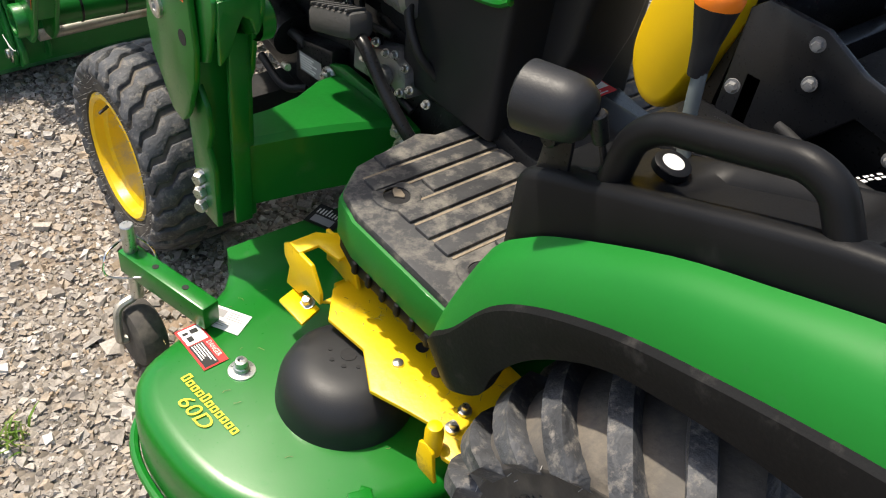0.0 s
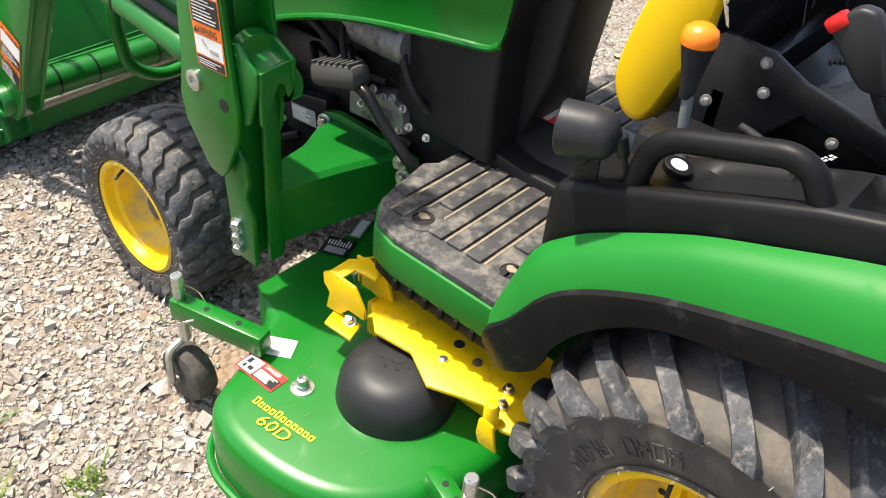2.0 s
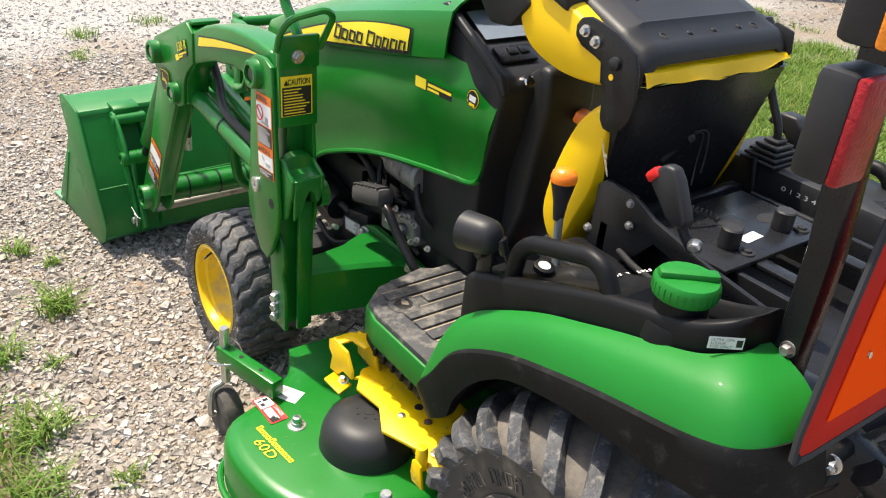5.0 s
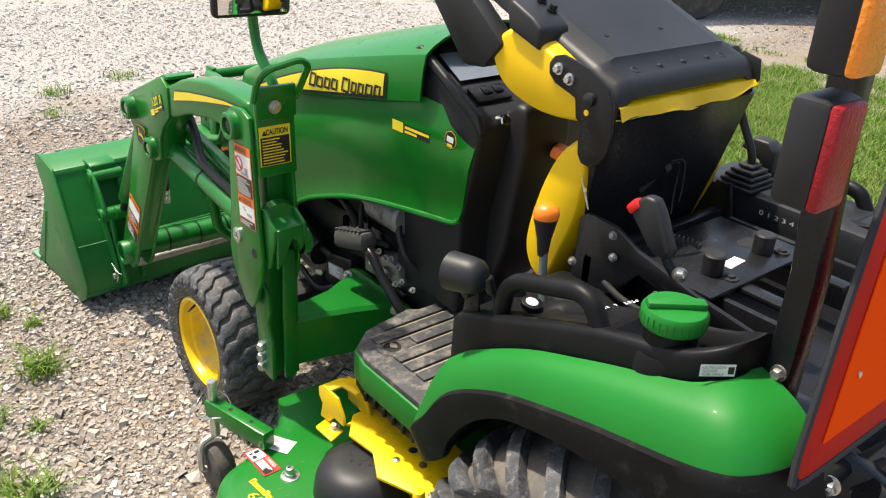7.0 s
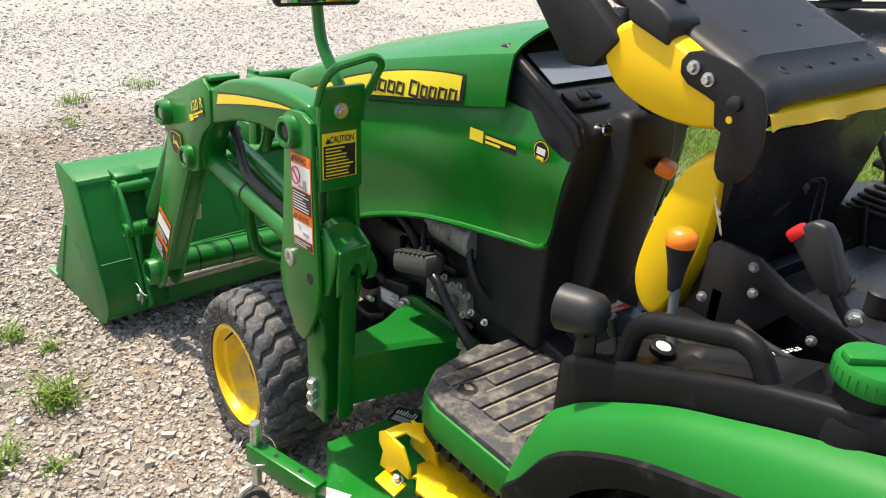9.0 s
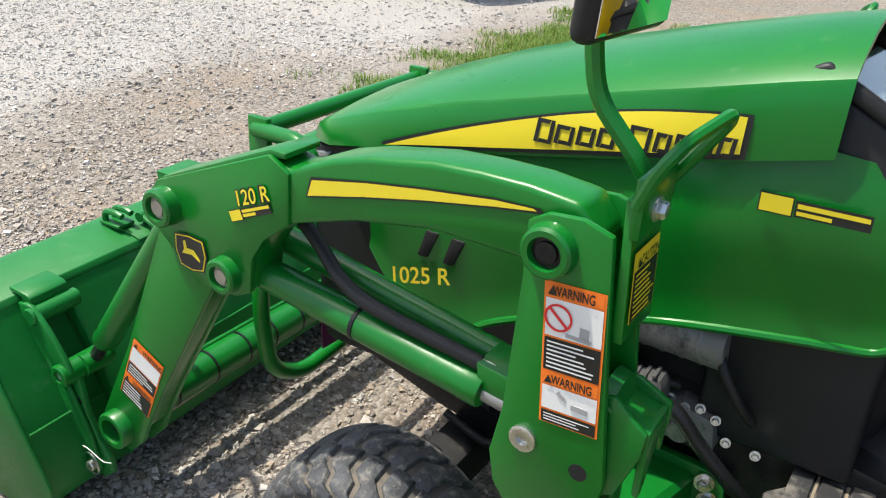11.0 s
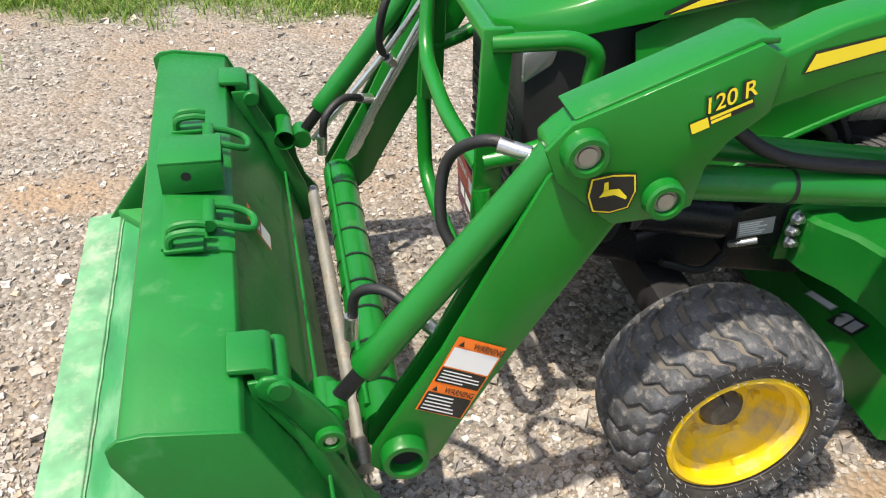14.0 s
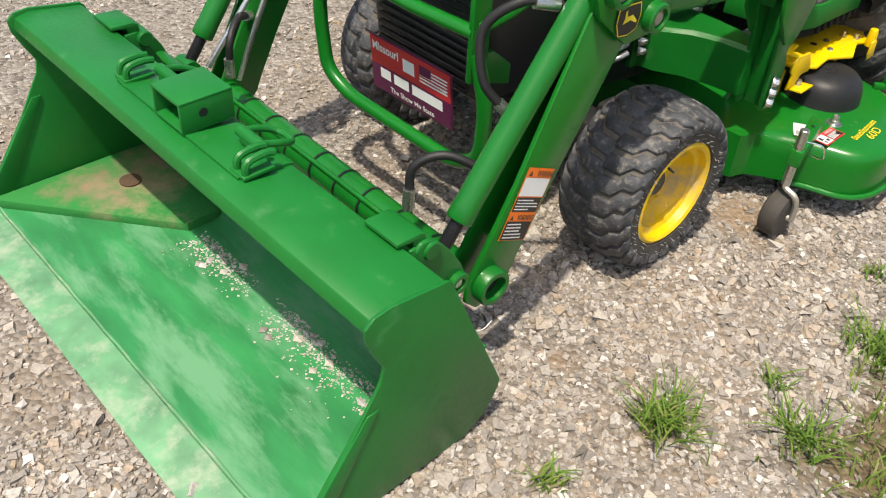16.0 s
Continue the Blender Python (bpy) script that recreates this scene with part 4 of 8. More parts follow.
# ---- dash and steering console ----
bm = bmesh.new()
prism(bm, [(1.00, 1.03), (0.985, 1.125), (0.945, 1.158), (0.735, 1.056), (0.718, 1.03), (0.735, 0.93), (0.765, 0.80), (0.768, 0.66), (0.765, 0.535), (1.02, 0.535), (1.02, 0.8)], "x", -0.180, 0.180, 0.014, 3)
prism(bm, [(0.75, 1.06), (0.71, 1.09), (0.675, 1.08), (0.668, 1.0), (0.705, 0.72), (0.765, 0.54), (0.80, 0.54), (0.80, 1.0)], "x", -0.085, 0.07, 0.02, 3)
part("dash_console", bm, "black_plastic", tractor, "black plastic dash and steering console")
bm = bmesh.new()
for x0 in (-0.188, 0.168):
    prism(bm, [(0.99, 1.10), (0.985, 1.165), (0.945, 1.183), (0.725, 1.068), (0.706, 1.03), (0.72, 1.02), (0.745, 1.05), (0.94, 1.155)], "x", x0, x0 + 0.02, 0.006)
prism(bm, [(1.0, 1.10), (0.985, 1.165), (0.96, 1.178), (0.93, 1.155), (0.95, 1.14)], "x", -0.12, 0.12, 0.006)
part("dash_rim", bm, "black_plastic", tractor)
sl = Vector((0, 0.945 - 0.735, 1.168 - 1.056)).normalized()
decal("instrument_screen", tractor, (-0.145, 0.842, 1.1135), (1, 0, 0), sl, [((0, 0, 0.26, 0.095), "screen_glass", 0)], "grey instrument display in the dash", 0.004)
bm = bmesh.new()
box(bm, (-0.09, 0.795, 1.092), (0.11, 0.05, 0.010), Euler((radians(28), 0, 0)).to_matrix(), bev=0.004)
box(bm, (-0.10, 0.797, 1.098), (0.028, 0.022, 0.012), Euler((radians(28), 0, 0)).to_matrix(), bev=0.003)
box(bm, (-0.065, 0.797, 1.098), (0.028, 0.022, 0.012), Euler((radians(28), 0, 0)).to_matrix(), bev=0.003)
part("switch_panel", bm, "black_gloss", tractor, "black rocker switches")
part("key_switch", cyl(bmesh.new(), (-0.11, 0.735, 1.045), (-0.115, 0.705, 1.055), 0.014, seg=16, bev=0.003), "chrome", tractor, "chrome key switch")
part("hazard_lever", box(bmesh.new(), (0.02, 0.65, 0.97), (0.06, 0.04, 0.03), Euler((0.3, 0.1, 0.5)).to_matrix(), bev=0.008), "orange_plastic", tractor, "orange plastic lever")
bm = bmesh.new()
lathe(bm, [(0.165 + 0.014 * math.cos(a), 0.014 * math.sin(a)) for a in (2 * math.pi * k / 10 for k in range(11))], (0.0, 0.60, 1.205), (0, -0.5, 0.87), 40, False)
for k in range(3):
    a = 2 * math.pi * k / 3 + 0.5
    d, u, w = frame_of((0, -0.5, 0.87))
    cyl(bm, (0.0, 0.60, 1.205), Vector((0.0, 0.60, 1.205)) + (u * math.cos(a) + w * math.sin(a)) * 0.16, 0.009)
cyl(bm, (0, 0.72, 1.10), (0, 0.60, 1.20), 0.028)
part("steering_wheel", bm, "black_matte", tractor, "black steering wheel under the folded seat")

# ---- foot platform ----
FLOOR = [(-0.245, 0.875), (-0.395, 0.845), (-0.452, 0.80), (-0.468, 0.74), (-0.470, 0.50), (-0.10, 0.47), (-0.10, 0.76)]
for s in (-1, 1):
    fl = [(-s * x, y) for x, y in FLOOR]
    mat = part("platform", prism(bmesh.new(), fl, "z", 0.495, 0.522, 0.006), "mat_rubber", tractor, "muddy black ribbed rubber foot mat", smooth=30)
    for i in range(8):
        y = 0.515 + i * 0.045
        x1 = -0.412 if y < 0.79 else -0.36
        if abs(y - 0.744) < 0.03 or abs(y - 0.536) < 0.03:
            x1 = -0.330
        part("mat_ridge", box(bmesh.new(), (-s * (x1 - 0.12) / 2, y, 0.523), (abs(x1 + 0.12), 0.034, 0.010), bev=0.003), "mat_rubber", mat)
    for i in range(7):
        part("dried_mud", box(bmesh.new(), (-s * (-0.262), 0.5375 + i * 0.045, 0.5222), (0.29, 0.0045, 0.002)), "mat_mud", mat, "dried tan mud in the groove")
    rg = random.Random(17)
    for y in (0.744, 0.536):
        part("drain_recess", lathe(bmesh.new(), [(0.040, 0.0), (0.038, 0.003), (0.032, 0.004), (0.0225, 0.003), (0.0222, 0.0008), (0.0, 0.0008)], (s * 0.388, y, 0.5215), (0, 0, 1), 24, False), "mat_rubber", mat, "round drain ring in the mat")
        part("drain_hole", cyl(bmesh.new(), (s * 0.388, y, 0.5223), (s * 0.388, y, 0.5232), 0.0215, seg=20), "black_matte", mat)
        bm = bmesh.new()
        rim = [(0.009 * rg.uniform(0.7, 1.3) * math.cos(k * 0.6981), 0.012 * rg.uniform(0.7, 1.3) * math.sin(k * 0.6981)) for k in range(9)]
        prism(bm, [(s * 0.388 + 0.004 + u, y + 0.003 + v) for u, v in rim], "z", 0.5230, 0.5265, 0.0015)
        part("mud_plug", bm, "mat_mud", mat, "dried mud in the drain hole")
    edge = [(-0.245, 0.880), (-0.398, 0.850), (-0.458, 0.803), (-0.474, 0.742), (-0.476, 0.487)]
    inner = [(-0.245, 0.860), (-0.385, 0.832), (-0.440, 0.79), (-0.455, 0.735), (-0.457, 0.487)]
    part("skirt", prism(bmesh.new(), [(-s * x, y) for x, y in edge + inner[::-1]], "z", 0.435, 0.508, 0.005), "green_plastic", tractor, "green platform side skirt")
    part("rubber_flap", prism(bmesh.new(), [(-s * (x + 0.004), y - 0.004) for x, y in edge[1:]] + [(-s * x, y) for x, y in inner[:0:-1]], "z", 0.408, 0.436, 0.003), "flare_black", tractor, "black ribbed rubber strip")
    for i in range(7):
        part("flap_rib", box(bmesh.new(), (s * 0.474, 0.505 + i * 0.037, 0.425), (0.008, 0.011, 0.024), bev=0.003), "flare_black", tractor)
bm = bmesh.new()
prism(bm, [(-0.105, 0.47), (-0.105, 0.55), (-0.04, 0.60), (0.04, 0.60), (0.105, 0.55), (0.105, 0.47)], "y", 0.3, 0.78, 0.012)
part("floor_tunnel", bm, "black_plastic", tractor, "black moulded floor tunnel")
decal("platform_label", tractor, (-0.037, 0.712, 0.6005), (1, 0.02, 0), (0, 1, 0), [((0, 0, 0.11, 0.04), "red_label", 0), ((0.004, 0.018, 0.106, 0.036), "white_label", 1)] + bars(0.045, 0.003, 0.104, 0.016, 2, "white_label", 1, RNG), "red and white printed warning label")

# ---- fenders, tank and rear ----
# seam against the console, and lower rim against the flare, from the front foot round to the tail
SEAM = [(-.474, .512, .498), (-.476, .490, .570), (-.478, .448, .675), (-.480, .398, .728), (-.481, .345, .766), (-.480, .225, .830), (-.477, .122, .868), (-.473, .050, .892), (-.468, -.020, .912),
        (-.459, -.076, .928), (-.443, -.106, .940), (-.415, -.124, .945), (-.380, -.124, .943), (-.338, -.108, .936)]
RIM = [(-0.505, 0.494, 0.473), (-0.528, 0.478, 0.523), (-0.535, 0.436, 0.575), (-0.536, 0.385, 0.653), (-0.536, 0.325, 0.704), (-0.536, 0.226, 0.756), (-0.536, 0.122, 0.790), (-0.536, 0.030, 0.815), (-0.536, -0.050, 0.833), (-0.535, -0.122, 0.848), (-0.528, -0.178, 0.860), (-0.508, -0.212, 0.867), (-0.462, -0.236, 0.872), (-0.370, -0.250, 0.874)]
FLARE_LOW = [(-.500, .470, .425), (-.528, .425, .470), (-.531, .378, .512), (-.530, .362, .566), (-.530, .311, .640), (-.530, .231, .702), (-.530, .150, .728), (-.530, .070, .744), (-.530, -.020, .752),
             (-.530, -.110, .760), (-.528, -.182, .770), (-.508, -.226, .774), (-.455, -.262, .784), (-.370, -.276, .788)]


def round_over(t, q, n):
    """A cross-section from the seam t: a short shelf, a soft crest and a nearly flat side down to the rim q."""
    def at(k, drop):
        return Vector((t.x + (q.x - t.x) * k, t.y + (q.y - t.y) * k, t.z - (t.z - q.z) * drop))
    return smooth_path([t, at(0.30, 0.07), at(0.58, 0.22), at(0.80, 0.50), at(0.93, 0.78), q], n)


CONSOLE = [(0.450, 0.770, 0.600, -.458), (0.444, 0.786, 0.640, -.466), (0.432, 0.797, 0.675, -.471), (0.40, 0.812, 0.715, -.473), (0.35, 0.834, 0.752, -.475), (0.25, 0.873, 0.812, -.475), (0.17, 0.905, 0.842, -.474),
           (0.10, 0.930, 0.866, -.472), (0.03, 0.948, 0.886, -.469), (-0.025, 0.959, 0.904, -.465), (-0.065, 0.972, 0.914, -.458), (-0.090, 0.984, 0.924, -.447), (-0.108, 0.992, 0.930, -.431), (-0.118, 0.996, 0.934, -.412), (-0.122, 0.997, 0.934, -.388)]
HOLLOW = [(-0.116, 0.0), (-0.095, 0.030), (-0.070, 0.042), (0.040, 0.040), (0.066, 0.030), (0.082, 0.004), (0.10, 0.004), (0.125, 0.020), (0.255, 0.022), (0.290, 0.003), (0.46, 0.0)]
for s in (-1, 1):
    seam, rim, low = smooth_path(SEAM, 4), smooth_path(RIM, 4), smooth_path(FLARE_LOW, 4)
    rows = [[(-s * p.x, p.y, p.z) for p in round_over(t, q, 3)] for t, q in zip(seam, rim)]
    part("fender", sheet(bmesh.new(), rows, -0.005 * s), "green_plastic", tractor, "glossy green plastic rear fender with light scratches", smooth=60)
    rows = []
    for q, w in zip(rim, low):
        inw = Vector((0.035, 0.006, 0.0))
        rows.append([(-s * p.x, p.y, p.z) for p in (q + Vector((0.004, 0, 0.003)), q + Vector((-0.002, 0.0, -0.004)), q.lerp(w, 0.25) + Vector((-0.004, -0.003, 0)), q.lerp(w, 0.8) + Vector((-0.002, -0.002, 0)), w, w + inw * 0.5 + Vector((0, 0, -0.004)), w + inw + Vector((0, 0, 0.012)), w + Vector((0.18, 0.0, 0.045)))])
    flare = part("fender_flare", sheet(bmesh.new(), rows, 0.003 * s), "flare_black", tractor, "scuffed black plastic fender flare", smooth=38)
    for y, z in ((0.060, 0.770), (0.012, 0.779), (-0.050, 0.790), (-0.100, 0.797)):
        part("flare_slot", box(bmesh.new(), (s * 0.5345, y, z), (0.006, 0.034, 0.009), Euler((radians(-12), 0, 0)).to_matrix(), bev=0.002), "black_gloss", flare)
    # console over the fender: on this side it holds the fuel tank, with a rim round two hollows
    rows = []
    ys = [0.450, 0.447, 0.444, 0.438, 0.432, 0.42, 0.40, 0.37, 0.34, 0.31, 0.29, 0.275, 0.255, 0.22, 0.18, 0.15, 0.125, 0.112, 0.10, 0.082, 0.066, 0.052, 0.03, 0.0, -0.03, -0.055, -0.070, -0.084, -0.095, -0.105, -0.112, -0.117, -0.120, -0.122]
    tab = sorted(CONSOLE)
    for y in ys:
        zt, zb, xo = (lerp([(r[0], r[k]) for r in tab], y) for k in (1, 2, 3))
        h = lerp(HOLLOW, y)
        xi = -0.330
        wd = max(0.0, xi - xo)
        a0, a1 = min(0.024, wd * 0.3), min(0.038, wd * 0.45)
        rows.append([(-s * x, y, z) for x, z in ((xo + 0.004, zb - 0.02), (xo, zb + 0.012), (xo + 0.001, zt - 0.012), (xo + 0.004, zt - 0.004), (xo + 0.011, zt), (xo + a0, zt), (xo + a0 + 0.004, zt - h * 0.25), (xo + a1, zt - h), (xi - 0.030, zt - h), (xi - 0.020, zt - h * 0.2), (xi - 0.012, zt - 0.003), (xi - 0.003, zt - 0.008), (xi, zt - 0.03), (xi + 0.004, zb - 0.06))])
    m = len(rows[0])
    bm = sheet(bmesh.new(), rows)
    bm.verts.ensure_lookup_table()
    for r in (0, len(rows) - 1):
        bm.faces.new([bm.verts[r * m + k] for k in range(m)])
    part("side_console", bm, "tank_black", tractor, "satin black moulded side console", smooth=50)
    part("grab_handle", tube(bmesh.new(), [(s * 0.446, 0.338, 0.815), (s * 0.446, 0.326, 0.893), (s * 0.446, 0.298, 0.922), (s * 0.446, 0.158, 0.966), (s * 0.446, 0.128, 0.958), (s * 0.446, 0.078, 0.880)], 0.0165, 16, round_=0.035), "tank_black", tractor, "curved black grab handle")
    # work lamp on its stalk
    c = Vector((s * 0.480, 0.402, 0.900))
    ax = Vector((0.30 * s, 1, -0.10)).normalized()
    lathe_prof = [(0, -0.042), (0.014, -0.041), (0.026, -0.036), (0.033, -0.026), (0.0355, -0.010), (0.037, 0.020), (0.0375, 0.034), (0.034, 0.037), (0.0, 0.035)]
    lamp = part("work_lamp", lathe(bmesh.new(), lathe_prof, c, ax, 36, False), "black_plastic", tractor, "round black work lamp housing")
    part("lamp_plug", cyl(bmesh.new(), c + Vector((-s * 0.020, -0.036, 0.004)), c + Vector((-s * 0.030, -0.044, -0.030)), 0.011, 0.009, 14, bev=0.002), "black_gloss", lamp, "black plug with its lead")
    part("lamp_lead", tube(bmesh.new(), [c + Vector((-s * 0.030, -0.044, -0.028)), c + Vector((-s * 0.036, -0.050, -0.060)), c + Vector((-s * 0.045, -0.020, -0.085)), c + Vector((-s * 0.05, 0.01, -0.10))], 0.004, 8), "hose_rubber", lamp)
    bm = bmesh.new()
    prism(bm, [(0.385, 0.800), (0.430, 0.795), (0.425, 0.850), (0.412, 0.872), (0.395, 0.872), (0.388, 0.850)], "x", s * 0.456, s * 0.450, 0.002)
    cyl(bm, (s * 0.478, 0.406, 0.856), (s * 0.440, 0.406, 0.856), 0.011, bev=0.002)
    box(bm, (s * 0.468, 0.412, 0.862), (0.022, 0.024, 0.020), bev=0.004)
    part("lamp_bracket", bm, "black_gloss", lamp, "black steel lamp bracket")
icons = []
for k in range(2):
    for i in range(4):
        a = 0.040 * k + 0.007 * i
        icons += [((a, 0.002 * (i % 2), a + 0.0045, 0.006), "white_label", 0), ((a, 0.009, a + 0.003 + 0.002 * (i % 2), 0.013), "white_label", 0)]
decal("console_icons", tractor, (-0.362, 0.165, 0.8955), (0.87, -0.46, 0.18), (0.46, 0.87, -0.25), icons, "small white printed symbols", 0.006)
bm = bmesh.new()
box(bm, (0.225, 0.925, 0.655), (0.085, 0.022, 0.065), Euler((radians(35), 0, 0)).to_matrix(), bev=0.006)
brake = part("brake_pedal", bm, "pedal_rubber", tractor, "black ribbed brake pedal")
for k in range(4):
    part("pedal_rib", box(bmesh.new(), (0.225, 0.908 + 0.011 * k, 0.632 + 0.0155 * k), (0.075, 0.007, 0.006), Euler((radians(35), 0, 0)).to_matrix(), bev=0.002), "pedal_rubber", brake)
part("pedal_arm", tube(bmesh.new(), [(0.225, 0.935, 0.66), (0.22, 0.99, 0.63), (0.20, 1.02, 0.56)], 0.010), "black_gloss", brake)
cap_at = Vector((-0.418, -0.006, 0.944))
bm = bmesh.new()
lathe(bm, [(0.056, -0.040), (0.054, -0.012), (0.051, -0.006), (0.047, -0.008), (0.043, -0.012), (0.0415, 0.006), (0.0415, 0.036), (0.0, 0.036)], cap_at, (0, 0, 1), 36, False)
part("filler_neck", bm, "tank_black", tractor, "black fuel filler neck")
bm = bmesh.new()
lathe(bm, [(0.040, 0.034), (0.0495, 0.035), (0.051, 0.039), (0.051, 0.058), (0.047, 0.064), (0.0, 0.066)], cap_at, (0, 0, 1), 40, False)
box(bm, cap_at + Vector((0, 0, 0.068)), (0.092, 0.024, 0.014), Euler((0, 0, radians(-38))).to_matrix(), bev=0.005)
fuel_cap = part("fuel_cap", bm, "green_plastic", tractor, "bright green ribbed fuel cap")
for i in range(30):
    a = 2 * math.pi * i / 30
    bm = bmesh.new()
    cyl(bm, cap_at + Vector((0.0508 * math.cos(a), 0.0508 * math.sin(a), 0.040)), cap_at + Vector((0.0508 * math.cos(a), 0.0508 * math.sin(a), 0.057)), 0.0012, seg=6)
    part("cap_rib", bm, "green_plastic", fuel_cap)
bm = lathe(bmesh.new(), [(0.020, 0.0), (0.020, 0.009), (0.016, 0.011), (0.0, 0.009)], (-0.405, 0.300, 0.857), (0, -0.2, 1), 24, False)
part("gauge_bezel", bm, "tank_black", tractor)
part("fuel_gauge", lathe(bmesh.new(), [(0.012, 0.0085), (0.0, 0.0100)], (-0.405, 0.300, 0.859), (0, -0.2, 1), 20, False), "white_label", tractor, "round white fuel gauge")
FL_O, FL_U, FL_V = Vector((-0.4585, -0.0885, 0.947)), Vector((0.80, -0.60, 0.02)).normalized(), Vector((0.01, 0.03, 1))
decal("fuel_label", tractor, FL_O, FL_U, FL_V, [((0, 0, 0.052, 0.020), "white_label", 0), ((0.041, 0.004, 0.050, 0.016), "black_label", 1)], "white fuel label on the tank", 0.004)
for i, w in enumerate(("ULTRA LOW", "SULFUR", "FUEL ONLY")):
    lettering(w, tractor, FL_O + FL_U * 0.003 + FL_V * (0.0138 - 0.0058 * i), FL_U, FL_V, 0.0062, "black_label", lift=0.0056, width=(0.034, 0.022, 0.032)[i])

# ---- seat, folded forward ----
def pad(prof, x0, x1, rx, squash):
    """A stuffed pad: a rounded closed outline in y and z carried from x0 to x1, with softly rolled ends."""
    n = len(prof)
    loop = []
    for i in range(n):
        a, b, c, d = (Vector(prof[(i + k - 1) % n]) for k in range(4))
        for q in range(5):
            t = q / 5
            loop.append(0.5 * ((2 * b) + (c - a) * t + (2 * a - 5 * b + 4 * c - d) * t * t + (3 * b - a - 3 * c + d) * t ** 3))
    mid = sum(loop, Vector((0, 0))) / len(loop)
    steps = [(math.sin(a), 1 - math.cos(a)) for a in (math.pi / 2 * k / 7 for k in range(8))]
    stations = [(x0 + rx * e, 1 - squash * (1 - r)) for r, e in steps] + [(x0 + (x1 - x0) * k / 6, 1 + 0.012 * math.sin(math.pi * k / 6)) for k in range(1, 6)] + [(x1 - rx * e, 1 - squash * (1 - r)) for r, e in steps[::-1]]
    bm = bmesh.new()
    rows = [[(x, mid.x + (p.x - mid.x) * f, mid.y + (p.y - mid.y) * f) for p in loop] for x, f in stations]
    sheet(bm, rows, closed=True)
    bm.verts.ensure_lookup_table()
    m = len(loop)
    for r in (0, len(rows) - 1):
        bm.faces.new([bm.verts[r * m + k] for k in range(m)])
    return bm


bm = pad([(0.380, 1.118), (0.418, 1.114), (0.462, 1.070), (0.500, 0.98), (0.526, 0.87), (0.522, 0.81), (0.492, 0.770), (0.455, 0.780), (0.425, 0.85), (0.385, 0.97)], -0.205, 0.285, 0.05, 0.16)
part("seat_cushion", bm, "vinyl_yellow", tractor, "yellow vinyl seat cushion, tipped forward, torn at its edge", smooth=80)
rows = []
for i in range(26):
    q = i / 25
    c = Vector((-0.204, 0.404 - 0.040 * q, 1.066 - 0.085 * q))
    w = 0.002 + 0.007 * RNG.random() * math.sin(math.pi * q)
    rows.append([c + Vector((0.002, 0.003, 0)), c + Vector((-0.003 * RNG.random(), -w * 0.6, 0.002)), c + Vector((0.001, -w, -0.002 * RNG.random()))])
bm = sheet(bmesh.new(), rows, 0.0015)
part("torn_foam", bm, "vinyl_torn", tractor, "frayed pale foam along the torn vinyl")
bm = bmesh.new()
rows = []
for z, y, x0, x1 in ((1.165, 0.335, -0.195, 0.275), (1.10, 0.352, -0.195, 0.272), (0.98, 0.378, -0.18, 0.255), (0.86, 0.402, -0.15, 0.225), (0.76, 0.425, -0.12, 0.19)):
    rows.append([(x0, y + 0.05, z), (x0, y + 0.01, z), (x0 + 0.02, y, z), (x1 - 0.02, y, z), (x1, y + 0.01, z), (x1, y + 0.05, z)])
sheet(bm, rows, -0.006)
for z in (1.125, 1.095):
    box(bm, (0.04, 0.337 + (1.165 - z) * 0.25, z), (0.42, 0.010, 0.010), bev=0.003)
part("seat_pan", bm, "black_gloss", tractor, "glossy black seat pan underside", smooth=40)
bm = pad([(0.360, 1.168), (0.42, 1.145), (0.52, 1.142), (0.615, 1.168), (0.66, 1.215), (0.662, 1.260), (0.585, 1.298), (0.47, 1.262), (0.360, 1.203)], -0.225, 0.255, 0.045, 0.16)
part("seat_back", bm, "vinyl_yellow", tractor, "yellow vinyl backrest folded over the cushion", smooth=80)
SHELL = [(0.340, 1.198), (0.341, 1.214), (0.348, 1.228), (0.362, 1.236), (0.40, 1.248), (0.408, 1.255), (0.416, 1.256), (0.50, 1.288), (0.60, 1.327), (0.66, 1.352), (0.72, 1.375), (0.80, 1.40)]
rows = []
for k, (y, z) in enumerate(SHELL):
    e = -0.016 if k < 1 else -0.006 if k < 3 else 0.0
    up = 0.006 if k > 4 else 0.0
    edge = [(-0.192, -0.040), (-0.190, -0.020), (-0.184, -0.008), (-0.172, 0.0), (-0.150, 0.003), (-0.138, 0.003 + up), (-0.125, 0.004 + up)]
    rows.append([(x, y, z + d + (e if abs(x) > 0.16 else 0)) for x, d in edge] + [(0.075 - (x + 0.0), y, z + d + (e if abs(x) > 0.16 else 0)) for x, d in edge[::-1]])
shell_back = part("back_shell", sheet(bmesh.new(), rows, 0.005), "black_plastic", tractor, "black plastic backrest shell with rivets", smooth=45)
for x, y in ((-0.03, 0.378), (0.045, 0.378), (0.125, 0.378)):
    part("rivet", lathe(bmesh.new(), [(0.008, 0.0), (0.007, 0.004), (0.004, 0.006), (0.0, 0.0065)], (x, y, 1.2425), (0, -0.3, 1), 14, False), "black_gloss", shell_back)
for x, y in ((-0.105, 0.378), (0.175, 0.378)):
    part("shell_screw", lathe(bmesh.new(), [(0.012, 0.0), (0.011, 0.003), (0.007, 0.004), (0.006, 0.0015), (0.0, 0.0015)], (x, y, 1.2425), (0, -0.3, 1), 14, False), "black_matte", shell_back)
